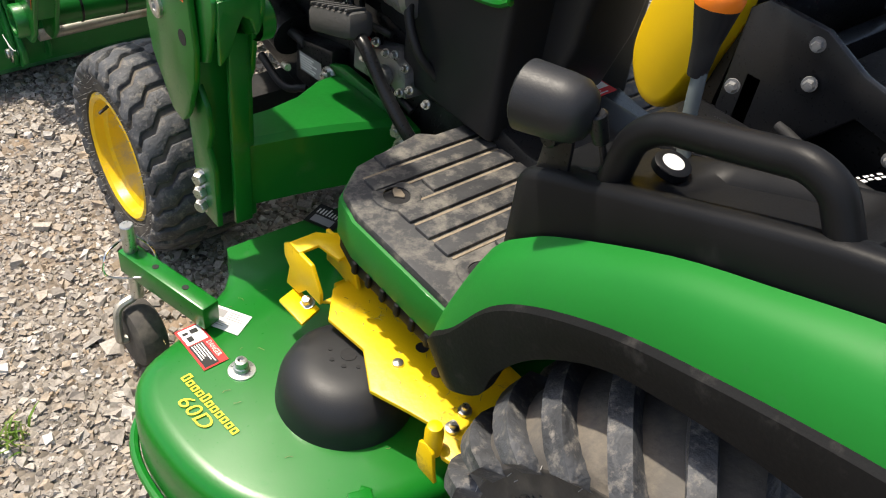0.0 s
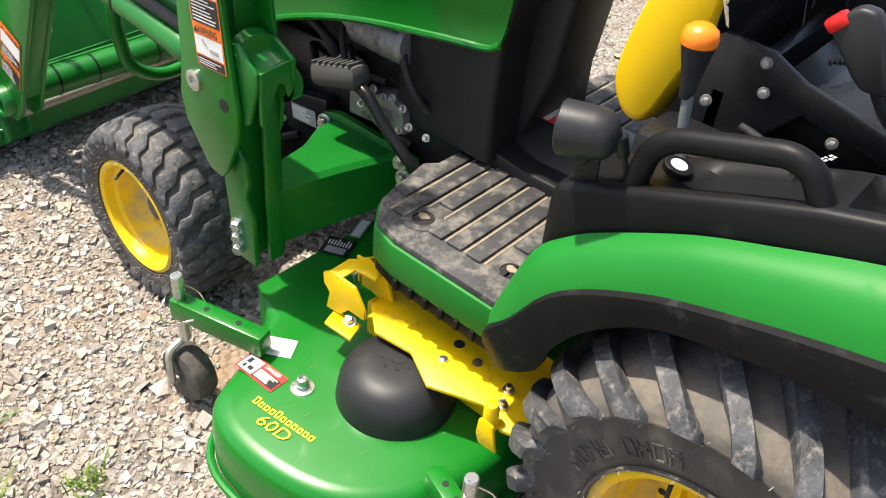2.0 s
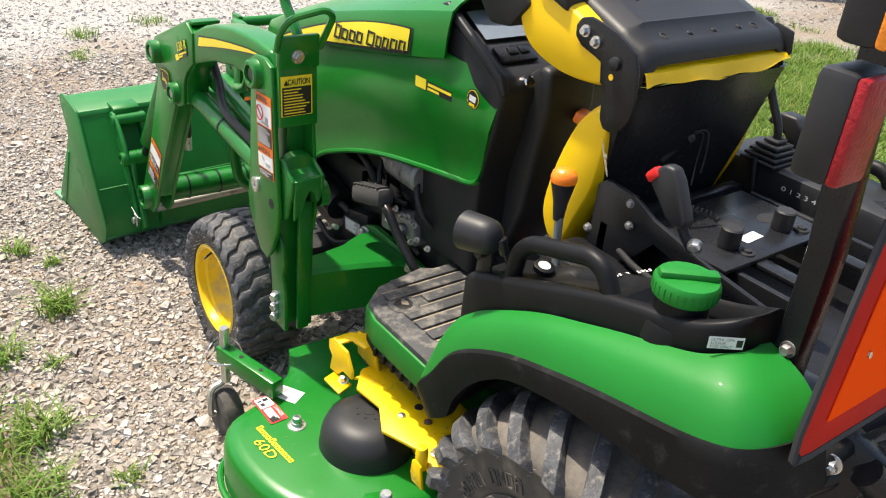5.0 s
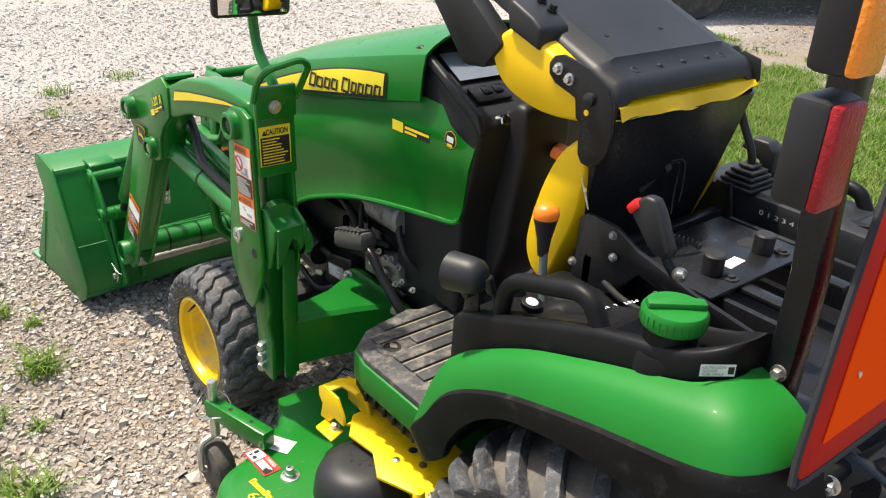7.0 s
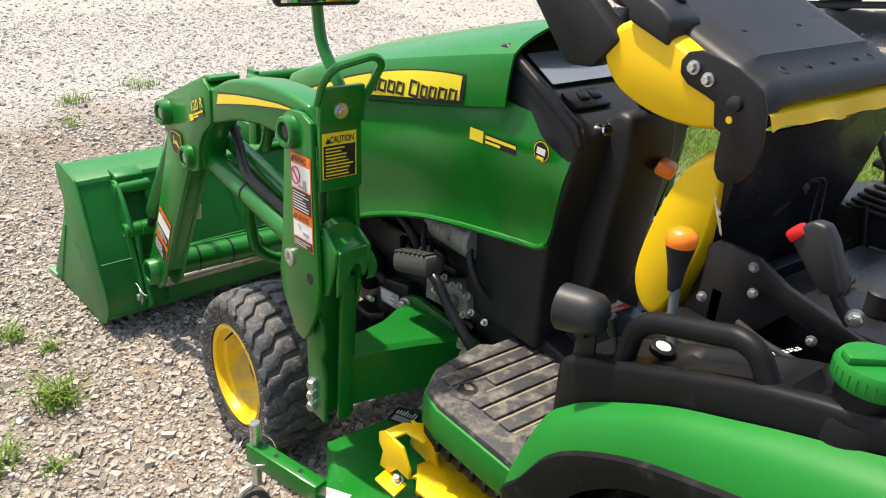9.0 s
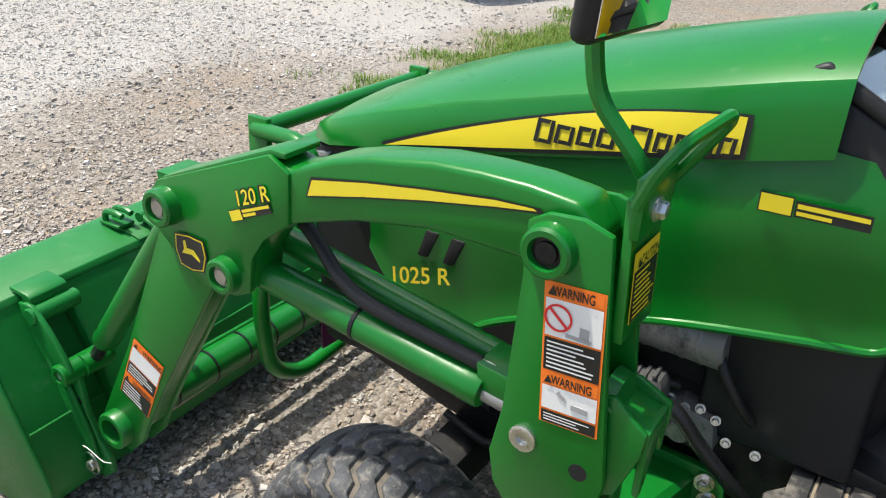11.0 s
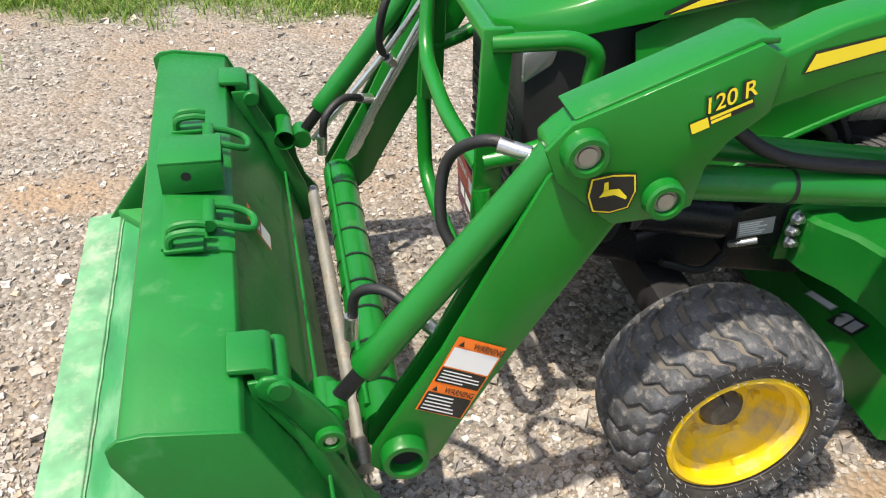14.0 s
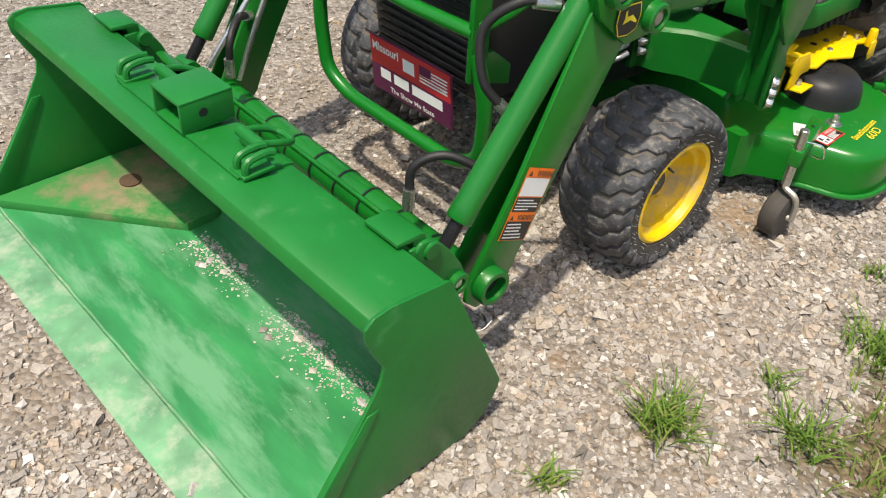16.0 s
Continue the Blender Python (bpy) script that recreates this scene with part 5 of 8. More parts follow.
for x, y, z in ((-0.085, 0.475, 1.2885), (0.085, 0.475, 1.2885), (0.10, 0.385, 1.2445)):
    part("shell_slot", box(bmesh.new(), (x, y, z), (0.010, 0.006, 0.003), Euler((radians(20), 0, 0)).to_matrix()), "black_matte", shell_back)
# clamp that ties the shell to the backrest edge
bm = bmesh.new()
prism(bm, [(0.515, 1.262), (0.515, 1.305), (0.54, 1.322), (0.605, 1.348), (0.615, 1.330), (0.605, 1.29)], "x", -0.232, -0.150, 0.008, 3)
clamp = part("shell_clamp", bm, "black_plastic", tractor, "black plastic clamp with two bolts")
for x, y, z in ((-0.165, 0.555, 1.330), (-0.165, 0.585, 1.342)):
    part("bolt", bolt(bmesh.new(), (x, y, z), (0, -0.37, 0.93), 0.008, 0.010), "black_gloss", clamp)
bm = bmesh.new()
prism(bm, [(.475, 1.264), (.486, 1.248), (.484, 1.228), (.466, 1.213), (.425, 1.202), (.411, 1.197), (.404, 1.160), (.389, 1.154), (.391, 1.118), (.388, 1.094), (.377, 1.079), (.358, 1.076), (.333, 1.090), (.316, 1.116), (.314, 1.152), (.319, 1.204), (.333, 1.233), (.353, 1.245), (.381, 1.258), (.418, 1.266), (.451, 1.271)], "x", -0.230, -0.222, 0.003)
part("seat_hinge", bm, "black_gloss", tractor, "black steel seat hinge plate")
for p in ((-0.230, 0.458, 1.243), (-0.230, 0.428, 1.230)):
    part("bolt", bolt(bmesh.new(), p, (-1, 0, 0), 0.008, 0.009), "zinc", tractor)
part("hinge_hole", cyl(bmesh.new(), (-0.2302, 0.378, 1.178), (-0.2306, 0.378, 1.178), 0.006, seg=14), "vinyl_yellow", tractor)
part("hinge_knob", lathe(bmesh.new(), [(0.013, 0), (0.012, 0.008), (0.006, 0.011), (0, 0.011)], (-0.230, 0.372, 1.205), (-1, 0, 0), 18, False), "black_plastic", tractor)
# loose strip of the vinyl cover under the shell's edge
rows = []
for k in range(22):
    q = k / 21
    x = -0.185 + 0.455 * q
    low = 1.166 + 0.004 * math.sin(9 * q) + 0.003 * math.sin(23 * q) + (0.016 * (q - 0.85) / 0.15 if q > 0.85 else 0)
    rows.append([(x, 0.352, 1.196), (x, 0.336, 1.190), (x, 0.326 + 0.004 * math.sin(14 * q), low)])
part("vinyl_flap", sheet(bmesh.new(), rows, 0.0015), "vinyl_yellow", tractor, "loose yellow vinyl strip under the shell")
bm = bmesh.new()
prism(bm, [(0.355, 1.165), (0.328, 1.19), (0.335, 1.235), (0.38, 1.245), (0.41, 1.21)], "x", 0.262, 0.268, 0.003)
part("seat_hinge", bm, "black_plastic", tractor)
bm = bmesh.new()
prism(bm, [(0.735, 1.188), (0.668, 1.196), (0.615, 1.256), (0.70, 1.318), (0.84, 1.415), (0.96, 1.42)], "x", -0.235, -0.185, 0.012)
part("armrest", bm, "black_plastic", tractor, "black padded seat armrest")

# ---- controls and frame under the seat ----
bm = bmesh.new()
box(bm, (0.03, 0.10, 0.70), (0.5, 0.5, 0.20), bev=0.02)
base = part("seat_base", bm, "black_gloss", tractor, "black steel seat suspension base")
top_plate = part("base_plate", box(bmesh.new(), (-0.015, 0.180, 0.908), (0.34, 0.215, 0.010), bev=0.003), "black_gloss", base)
for (x, y), (a, b) in (((-0.020, 0.188), (0.030, 0.019)), ((0.084, 0.172), (0.030, 0.018))):
    bm = bmesh.new()
    lathe(bm, [(1.0, 0.0), (0.0, 0.0004)], (0, 0, 0), (0, 0, 1), 24, False)
    bmesh.ops.transform(bm, matrix=Matrix.Translation((x, y, 0.9134)) @ Matrix.Diagonal((a, b, 1, 1)), verts=bm.verts[:])
    part("plate_opening", bm, "black_matte", top_plate)
for x, y in ((-0.090, 0.097), (0.100, 0.105)):
    part("plate_screw", lathe(bmesh.new(), [(0.016, 0), (0.015, 0.003), (0.009, 0.004), (0.008, 0.008), (0.004, 0.008), (0, 0.006)], (x, y, 0.913), (0, 0, 1), 16, False), "black_matte", top_plate)
for x in (-0.075, 0.095):
    part("plate_arm", box(bmesh.new(), (x, 0.030, 0.900), (0.034, 0.14, 0.012), bev=0.003), "black_gloss", base)
part("plate_strap", box(bmesh.new(), (-0.075, -0.052, 0.860), (0.034, 0.012, 0.090), bev=0.004), "black_gloss", base)
bm = bmesh.new()
path = []
for i in range(60):
    a = i * 0.9
    q = i / 59
    path.append((-0.125 + 0.085 * q + 0.005 * math.cos(a), 0.235 - 0.035 * q, 0.952 - 0.030 * q * q + 0.005 * math.sin(a)))
tube(bm, path, 0.002, 6, n=1)
part("ribbed_hose", bm, "black_gloss", base, "thin black ribbed hose")
for x in (-0.14, 0.20):
    part("base_cheek", box(bmesh.new(), (x, 0.12, 0.84), (0.016, 0.34, 0.12), bev=0.004), "black_gloss", base)
part("base_cover", box(bmesh.new(), (-0.24, 0.20, 0.70), (0.12, 0.45, 0.25), bev=0.02), "black_gloss", base)
part("linkage_rod", tube(bmesh.new(), [(-0.20, 0.30, 0.845), (-0.22, 0.2, 0.84), (-0.20, -0.05, 0.83)], 0.007), "black_matte", tractor)
part("seat_rail", prism(bmesh.new(), [(0.385, 0.955), (0.365, 0.972), (0.290, 0.968), (0.235, 0.942), (0.100, 0.912), (-0.04, 0.892), (-0.05, 0.860), (0.10, 0.872), (0.225, 0.895), (0.300, 0.80), (0.385, 0.80)], "x", -0.200, -0.188, 0.003), "black_gloss", base, "black steel seat rail")
part("seat_bulkhead", box(bmesh.new(), (0.02, 0.350, 0.72), (0.44, 0.030, 0.34), bev=0.006), "black_gloss", base)
part("bolt", bolt(bmesh.new(), (-0.256, 0.100, 0.968), (-1, -0.5, 0.1), 0.0095, 0.011, stud=0.005), "zinc", tractor, "bright zinc bolt")
for p in ((-0.200, 0.295, 0.951), (-0.205, 0.284, 0.910), (-0.250, 0.346, 0.888), (-0.22, 0.38, 0.80), (-0.21, 0.17, 0.88)):
    part("bolt", bolt(bmesh.new(), p, (-1, -0.3, 0.1), 0.006, 0.008, stud=0.004), "engine_metal", tractor)
for p in ((0.068, 0.130), (-0.100, 0.132)):
    part("rubber_stop", cyl(bmesh.new(), (*p, 0.912), (*p, 0.954), 0.0205, seg=24, bev=0.003), "hose_rubber", tractor, "black rubber bump stop")
decal("base_label", tractor, (-0.054, 0.120, 0.9125), (1, 0.08, 0), (-0.08, 1, 0), [((0, 0, 0.056, 0.024), "white_label", 0)], "small white label")
part("lever_rod", tube(bmesh.new(), [(-0.36, 0.30, 0.80), (-0.352, 0.325, 0.87), (-0.347, 0.337, 0.945)], 0.008), "lever_grey", tractor, "grey steel lever")
part("lever_grip", lathe(bmesh.new(), [(0.010, -0.075), (0.014, -0.04), (0.0232, 0.0)], (-0.346, 0.342, 1.005), (0.02, 0.05, 1), 20), "black_plastic", tractor)
part("lever_knob", lathe(bmesh.new(), [(0.0236, 0.0), (0.025, 0.008), (0.0225, 0.019), (0.0135, 0.0265), (0, 0.0285)], (-0.346, 0.342, 1.005), (0.02, 0.05, 1), 24), "orange_plastic", tractor, "bright orange control knob")
bm = bmesh.new()
prism(bm, [(0.213, 1.046), (0.202, 1.076), (0.188, 1.087), (0.168, 1.087), (0.152, 1.068), (0.118, 1.004), (0.122, 0.990), (0.152, 0.988), (0.168, 1.000)], "x", -0.272, -0.244, 0.008, 3)
grip = part("lift_handle", bm, "black_plastic", tractor, "black plastic lever grip")
part("grip_stem", tube(bmesh.new(), [(-0.258, 0.140, 1.000), (-0.256, 0.122, 0.975), (-0.252, 0.104, 0.955)], 0.010, 12), "black_gloss", grip)
part("red_button", box(bmesh.new(), (-0.264, 0.208, 1.060), (0.022, 0.020, 0.030), Euler((0.7, 0, 0)).to_matrix(), bev=0.006), "red_plastic", tractor, "red release button")
bm = bmesh.new()
box(bm, (-0.005, 0.385, 1.005), (0.085, 0.030, 0.040), Euler((radians(-14), radians(-28), 0)).to_matrix(), bev=0.008)
box(bm, (0.035, 0.372, 1.025), (0.020, 0.025, 0.030), Euler((radians(-14), radians(-28), 0)).to_matrix(), bev=0.004)
switch = part("seat_switch", bm, "black_plastic", tractor, "black seat switch with thin wires")
part("switch_wire", tube(bmesh.new(), [(0.04, 0.365, 1.03), (0.055, 0.35, 1.035), (0.060, 0.35, 1.01), (0.05, 0.345, 0.97), (0.03, 0.33, 0.93)], 0.0018, 6), "hose_rubber", switch)
part("switch_wire", tube(bmesh.new(), [(0.035, 0.365, 1.035), (0.062, 0.345, 1.04), (0.068, 0.34, 1.0), (0.06, 0.335, 0.95)], 0.0022, 6), "hose_rubber", switch)
bm = bmesh.new()
box(bm, (0.385, 0.16, 0.83), (0.19, 0.62, 0.20), bev=0.02)
part("control_console", bm, "black_plastic", tractor, "black moulded control console")
lettering("0 1 2 3 4 5 6", tractor, (0.2895, 0.272, 0.893), (0, -1, 0), (0, 0, 1), 0.015, "white_label", width=0.125)
bm = bmesh.new()
for r, z in ((0.056, 0.930), (0.050, 0.941), (0.043, 0.952), (0.035, 0.963), (0.022, 0.974)):
    box(bm, (0.335, 0.345, z + 0.004), (2 * r, 1.7 * r, 0.009), bev=0.004)
part("lever_boot", bm, "hose_rubber", tractor, "black pleated rubber boot")
part("joystick", tube(bmesh.new(), [(0.335, 0.343, 0.975), (0.336, 0.350, 1.01), (0.335, 0.385, 1.07), (0.33, 0.430, 1.16)], 0.010), "black_gloss", tractor, "bent black loader control lever")
part("joystick_grip", lathe(bmesh.new(), [(0.014, 0), (0.026, 0.03), (0.028, 0.06), (0.018, 0.085), (0, 0.09)], (0.33, 0.430, 1.15), (0, 0.3, 1), 18), "black_plastic", tractor)
part("gear_lever", cyl(bmesh.new(), (0.272, 0.325, 0.83), (0.272, 0.348, 0.945), 0.0075, seg=14), "black_gloss", tractor)
bm = bmesh.new()
prism(bm, [(0.415, 0.990), (0.412, 1.004), (0.385, 1.022), (0.345, 1.022), (0.325, 1.004), (0.322, 0.93), (0.352, 0.93), (0.360, 0.972), (0.385, 0.985)], "x", 0.395, 0.440, 0.008, 3)
part("arm_support", bm, "black_plastic", tractor, "black curved wrist support by the lever")

# ---- roll bar, lamps and slow vehicle sign ----
bm = bmesh.new()
for s in (-1, 1):
    rows = [[(s * 0.300 + s * dx * 0.022 + s * ox, -0.147 + oy + dy * 0.021, z) for dx, dy in ((-1, -0.85), (-0.8, -1), (0.8, -1), (1, -0.85), (1, 0.85), (0.8, 1), (-0.8, 1), (-1, 0.85))]
            for z, ox, oy in ((0.62, 0.020, 0.0), (0.95, 0.020, 0.0), (1.10, 0.022, 0.0), (1.30, 0.045, 0.006), (1.95, 0.060, 0.010), (2.06, 0.035, 0.010), (2.11, -0.04, 0.010))]
    sheet(bm, rows, closed=True)
box(bm, (0, -0.152, 2.10), (0.56, 0.07, 0.055), bev=0.012)
part("roll_bar", bm, "black_gloss", tractor, "black steel roll bar")
for s in (-1, 1):
    part("bolt", bolt(bmesh.new(), (s * 0.342, -0.150, 0.940), (s, 0, 0), 0.009, 0.010), "engine_metal", tractor)
    c = Vector((s * 0.512, -0.198, 1.334))
    part("tail_lamp_body", box(bmesh.new(), c, (0.078, 0.050, 0.128), bev=0.012), "black_plastic", tractor, "black tail lamp housing")
    part("tail_lens", box(bmesh.new(), c + Vector((s * 0.006, -0.028, 0)), (0.060, 0.016, 0.122), bev=0.006), "red_lens", tractor, "ribbed red tail lamp lens")
    c2 = c + Vector((-s * 0.002, -0.002, 0.178))
    part("warning_lamp_body", box(bmesh.new(), c2, (0.072, 0.048, 0.180), bev=0.010), "black_plastic", tractor)
    part("warning_lens", box(bmesh.new(), c2 + Vector((s * 0.006, -0.028, 0)), (0.058, 0.016, 0.176), bev=0.006), "amber_lens", tractor, "ribbed amber warning lamp lens")
bm = bmesh.new()
box(bm, (0.0, -0.19, 0.74), (0.66, 0.05, 0.06), bev=0.006)
box(bm, (-0.30, -0.165, 0.80), (0.07, 0.09, 0.16), bev=0.006)
box(bm, (0.30, -0.165, 0.80), (0.07, 0.09, 0.16), bev=0.006)
box(bm, (0, -0.22, 0.55), (0.30, 0.16, 0.34), bev=0.03)
part("rear_frame", bm, "black_gloss", tractor, "black rear frame and hitch housing")

# ---- front loader ----
loader = thing("front_loader", (0, 1.3, 0), "green front loader with curved arms and hydraulic cylinders", "loader")
MAST = [(1.176, 1.020), (1.150, 1.036), (1.105, 1.040), (1.066, 1.028), (1.050, 0.86), (1.030, 0.68), (1.040, 0.62), (1.075, 0.545), (1.095, 0.522), (1.130, 0.528), (1.190, 0.610), (1.200, 0.66), (1.186, 0.74), (1.176, 0.94)]
ARM_UP = [(1.868, 0.880), (1.622, 0.982), (1.585, 0.974), (1.505, 1.010), (1.442, 1.028), (1.334, 1.048), (1.261, 1.053), (1.192, 1.054), (1.120, 1.048), (1.090, 1.010), (1.10, 0.965), (1.17, 0.952), (1.33, 0.950), (1.46, 0.925), (1.585, 0.884),
          (1.640, 0.842), (1.668, 0.800), (1.676, 0.735), (1.71, 0.722), (1.80, 0.716), (1.895, 0.790), (1.912, 0.842)]
ARM_LOW = [(1.905, 0.790), (1.860, 0.835), (1.752, 0.790), (1.785, 0.701), (1.964, 0.391), (2.024, 0.277), (2.042, 0.235), (2.085, 0.193), (2.135, 0.188), (2.168, 0.220), (2.166, 0.262), (2.05, 0.475)]


def cylinder_unit(parent, p0, p1, r, rod_r, split, boss=0.03, x_axis=Vector((1, 0, 0)), rod_mat="chrome"):
    """A hydraulic cylinder: painted barrel from p0, bright rod on to p1, an eye at each end."""
    p0, p1 = Vector(p0), Vector(p1)
    d = (p1 - p0).normalized()
    mid = p0.lerp(p1, split)
    bm = bmesh.new()
    cyl(bm, p0, mid, r, seg=24, bev=0.004)
    lathe(bm, [(r * 1.04, 0), (r * 1.04, 0.03), (r * 0.98, 0.034), (r * 0.6, 0.036), (rod_r, 0.037)], mid - d * 0.03, d, 24, False)
    cyl(bm, p0 - x_axis * boss, p0 + x_axis * boss, r * 1.05, seg=20)
    barrel = part("cylinder_barrel", bm, "green_steel", parent, "green hydraulic cylinder barrel")
    part("cylinder_rod", cyl(bmesh.new(), mid, p1, rod_r, seg=20), rod_mat, barrel, "polished steel cylinder rod")
    part("rod_eye", cyl(bmesh.new(), p1 - x_axis * boss, p1 + x_axis * boss, r * 0.9, seg=20), "green_steel", barrel)
    return barrel


for s in (-1, 1):
    X = s * 0.565
    XA = s * 0.542
    xin = s * 0.465
    # mast: outer plate, inner plate and rear web
    mast = part("mast", prism(bmesh.new(), MAST, "x", X + s * 0.010, X - s * 0.002, 0.003), "green_paint", loader, "green steel loader mast", smooth=30)
    part("mast_inner_plate", prism(bmesh.new(), MAST, "x", xin, xin + s * 0.010, 0.003), "green_paint", mast)
    bm = bmesh.new()
    prism(bm, [(1.062, 1.075), (1.050, 1.075), (1.040, 0.90), (1.040, 0.89), (1.052, 0.89), (1.054, 0.90)], "x", xin + s * 0.002, X, 0.002)
    part("mast_web", bm, "green_paint", mast)
    part("mast_post", box(bmesh.new(), (s * 0.497, 1.118, 0.79), (0.048, 0.055, 0.36), bev=0.006), "green_steel", mast)
    # hand loop and bolt plate at the top
    bm = bmesh.new()
    tube(bm, [(xin - s * 0.004, 1.048, 1.07), (xin - s * 0.006, 0.992, 1.155), (xin + s * 0.02, 0.985, 1.172), (X - s * 0.01, 1.01, 1.150), (X + s * 0.004, 1.03, 1.118), (X + s * 0.004, 1.048, 1.07)], 0.008, 8, round_=0.02)
    box(bm, (s * 0.517, 1.046, 1.066), (0.104, 0.014, 0.075), bev=0.004)
    part("hand_loop", bm, "green_paint", mast, "green bent hand loop")
    part("bolt", bolt(bmesh.new(), (s * 0.522, 1.039, 1.056), (0, -1, 0), 0.011, 0.010), "zinc", mast)
    # lower post: inner plate, rear strip, set-back web and outer flange
    post = part("post", prism(bmesh.new(), [(1.150, 0.74), (1.05, 0.74), (1.040, 0.62), (1.040, 0.32), (1.105, 0.32), (1.13, 0.55), (1.16, 0.65)], "x", s * 0.472, s * 0.484, 0.003), "green_steel", loader, "green welded loader post")
    part("post_strip", prism(bmesh.new(), [(s * 0.484, 0.690), (s * 0.516, 0.700), (s * 0.519, 0.60), (s * 0.520, 0.32), (s * 0.486, 0.32)], "y", 1.030, 1.041, 0.003), "green_steel", post)
    part("post_web", prism(bmesh.new(), [(1.092, 0.66), (1.080, 0.66), (1.070, 0.32), (1.082, 0.32)], "x", s * 0.486, s * 0.548, 0.002), "green_steel", post)
    flange = part("post_flange", prism(bmesh.new(), [(1.130, 0.585), (1.085, 0.600), (1.052, 0.565), (1.044, 0.52), (1.058, 0.48), (1.040, 0.44), (1.038, 0.32), (1.105, 0.32), (1.118, 0.48)], "x", s * 0.541, s * 0.553, 0.003), "green_steel", post)
    part("flange_hole", cyl(bmesh.new(), (s * 0.5405, 1.085, 0.512), (s * 0.5398, 1.085, 0.512), 0.012, seg=16), "black_matte", flange)
    # cast socket: cheeks, notched front, arched top and a round boss
    socket = part("mast_socket", prism(bmesh.new(), [(1.070, 0.800), (1.038, 0.812), (0.990, 0.772), (0.994, 0.735), (1.020, 0.662), (1.070, 0.640)], "x", s * 0.550, s * 0.560, 0.003), "green_steel", loader, "green cast mast socket")
    part("socket_cheek", prism(bmesh.new(), [(1.070, 0.800), (1.034, 0.802), (0.986, 0.779), (0.986, 0.745), (1.000, 0.712), (1.030, 0.688), (1.070, 0.685)], "x", s * 0.474, s * 0.484, 0.003), "green_steel", socket)
    part("socket_front", prism(bmesh.new(), [(s * 0.552, 0.772), (s * 0.482, 0.778), (s * 0.481, 0.718), (s * 0.490, 0.706), (s * 0.498, 0.734), (s * 0.512, 0.742), (s * 0.522, 0.722), (s * 0.536, 0.685), (s * 0.553, 0.668)], "y", 0.988, 0.999, 0.003), "green_steel", socket)
    rows = []
    for i in range(13):
        a = math.pi * i / 12
        rows.append([(s * 0.518 + 0.044 * math.cos(a), 1.058, 0.792 + 0.030 * math.sin(a)), (s * 0.518 + 0.043 * math.cos(a), 1.040, 0.788 + 0.028 * math.sin(a)), (s * 0.518 + 0.039 * math.cos(a), 1.032, 0.782 + 0.004 * math.sin(a)), (s * 0.518 + 0.037 * math.cos(a), 0.992, 0.772 + 0.002 * math.sin(a))])
    part("socket_top", sheet(bmesh.new(), rows, 0.006), "green_steel", socket)
    part("socket_boss", lathe(bmesh.new(), [(0.034, 0.0), (0.034, 0.022), (0.030, 0.026), (0.016, 0.026), (0.015, 0.018), (0, 0.018)], (s * 0.474, 1.030, 0.712), (-s, 0, 0), 28, False), "green_steel", socket)
    for z in (0.405, 0.375, 0.345):
        part("bolt", bolt(bmesh.new(), (s * 0.553, 1.085, z), (s, -0.4, 0), 0.012, 0.014), "zinc", loader)
    # cross box to the tractor frame
    bm = bmesh.new()
    rows = []
    for x, y0, y1, z0, z1 in ((s * 0.485, 1.040, 1.125, 0.345, 0.482), (s * 0.40, 1.028, 1.130, 0.343, 0.480), (s * 0.32, 1.012, 1.150, 0.342, 0.476), (s * 0.25, 0.998, 1.190, 0.342, 0.470), (s * 0.20, 0.990, 1.200, 0.342, 0.465)):
        rows.append([(x, y0, z0), (x, y1, z0), (x, y1, z1 - 0.01), (x, y1 - 0.012, z1), (x, y0 + 0.012, z1), (x, y0, z1 - 0.01)])
    sheet(bm, rows, closed=True)
    bm.verts.ensure_lookup_table()
    for r in (0, len(rows) - 1):
        bm.faces.new([bm.verts[r * 6 + k] for k in range(6)])
    part("cross_box", bm, "green_steel", loader, "green welded loader cross frame with chips", smooth=30)
    part("frame_plate", prism(bmesh.new(), [(1.23, 0.34), (1.225, 0.47), (1.18, 0.485), (1.00, 0.48), (0.94, 0.47), (0.93, 0.36), (1.0, 0.32)], "x", s * 0.180, s * 0.198, 0.003), "green_steel", loader)
    for y, z in ((1.212, 0.455), (1.216, 0.425), (1.212, 0.395), (0.972, 0.458), (0.962, 0.425), (0.960, 0.395)):
        part("bolt", bolt(bmesh.new(), (s * 0.206, y, z), (s, -0.3, 0.1), 0.012, 0.014, stud=0.008), "zinc", loader)
    # arm
    arm = part("arm_upper", prism(bmesh.new(), ARM_UP, "x", XA + s * 0.009, s * 0.475, 0.010, 3), "green_paint", loader, "green curved upper loader arm", smooth=30)
    part("knee_plate", prism(bmesh.new(), [(1.884, 0.882), (1.622, 0.990), (1.582, 0.968), (1.585, 0.886), (1.640, 0.842), (1.668, 0.800), (1.676, 0.735), (1.71, 0.718), (1.80, 0.712), (1.895, 0.790), (1.918, 0.842)], "x", XA + s * 0.014, XA + s * 0.002, 0.002), "green_paint", arm)
    part("knee_top", prism(bmesh.new(), [(1.880, 0.887), (1.625, 0.996), (1.594, 0.996), (1.594, 0.986), (1.62, 0.984), (1.87, 0.874)], "x", XA + s * 0.006, s * 0.468, 0.003), "green_steel", arm)
    low = part("arm_lower", prism(bmesh.new(), ARM_LOW, "x", XA - s * 0.002, XA - s * 0.014, 0.003), "green_paint", loader, "green lower loader arm plate", smooth=30)
    part("arm_lower_inner", prism(bmesh.new(), ARM_LOW, "x", s * 0.475, s * 0.487, 0.003), "green_paint", low)
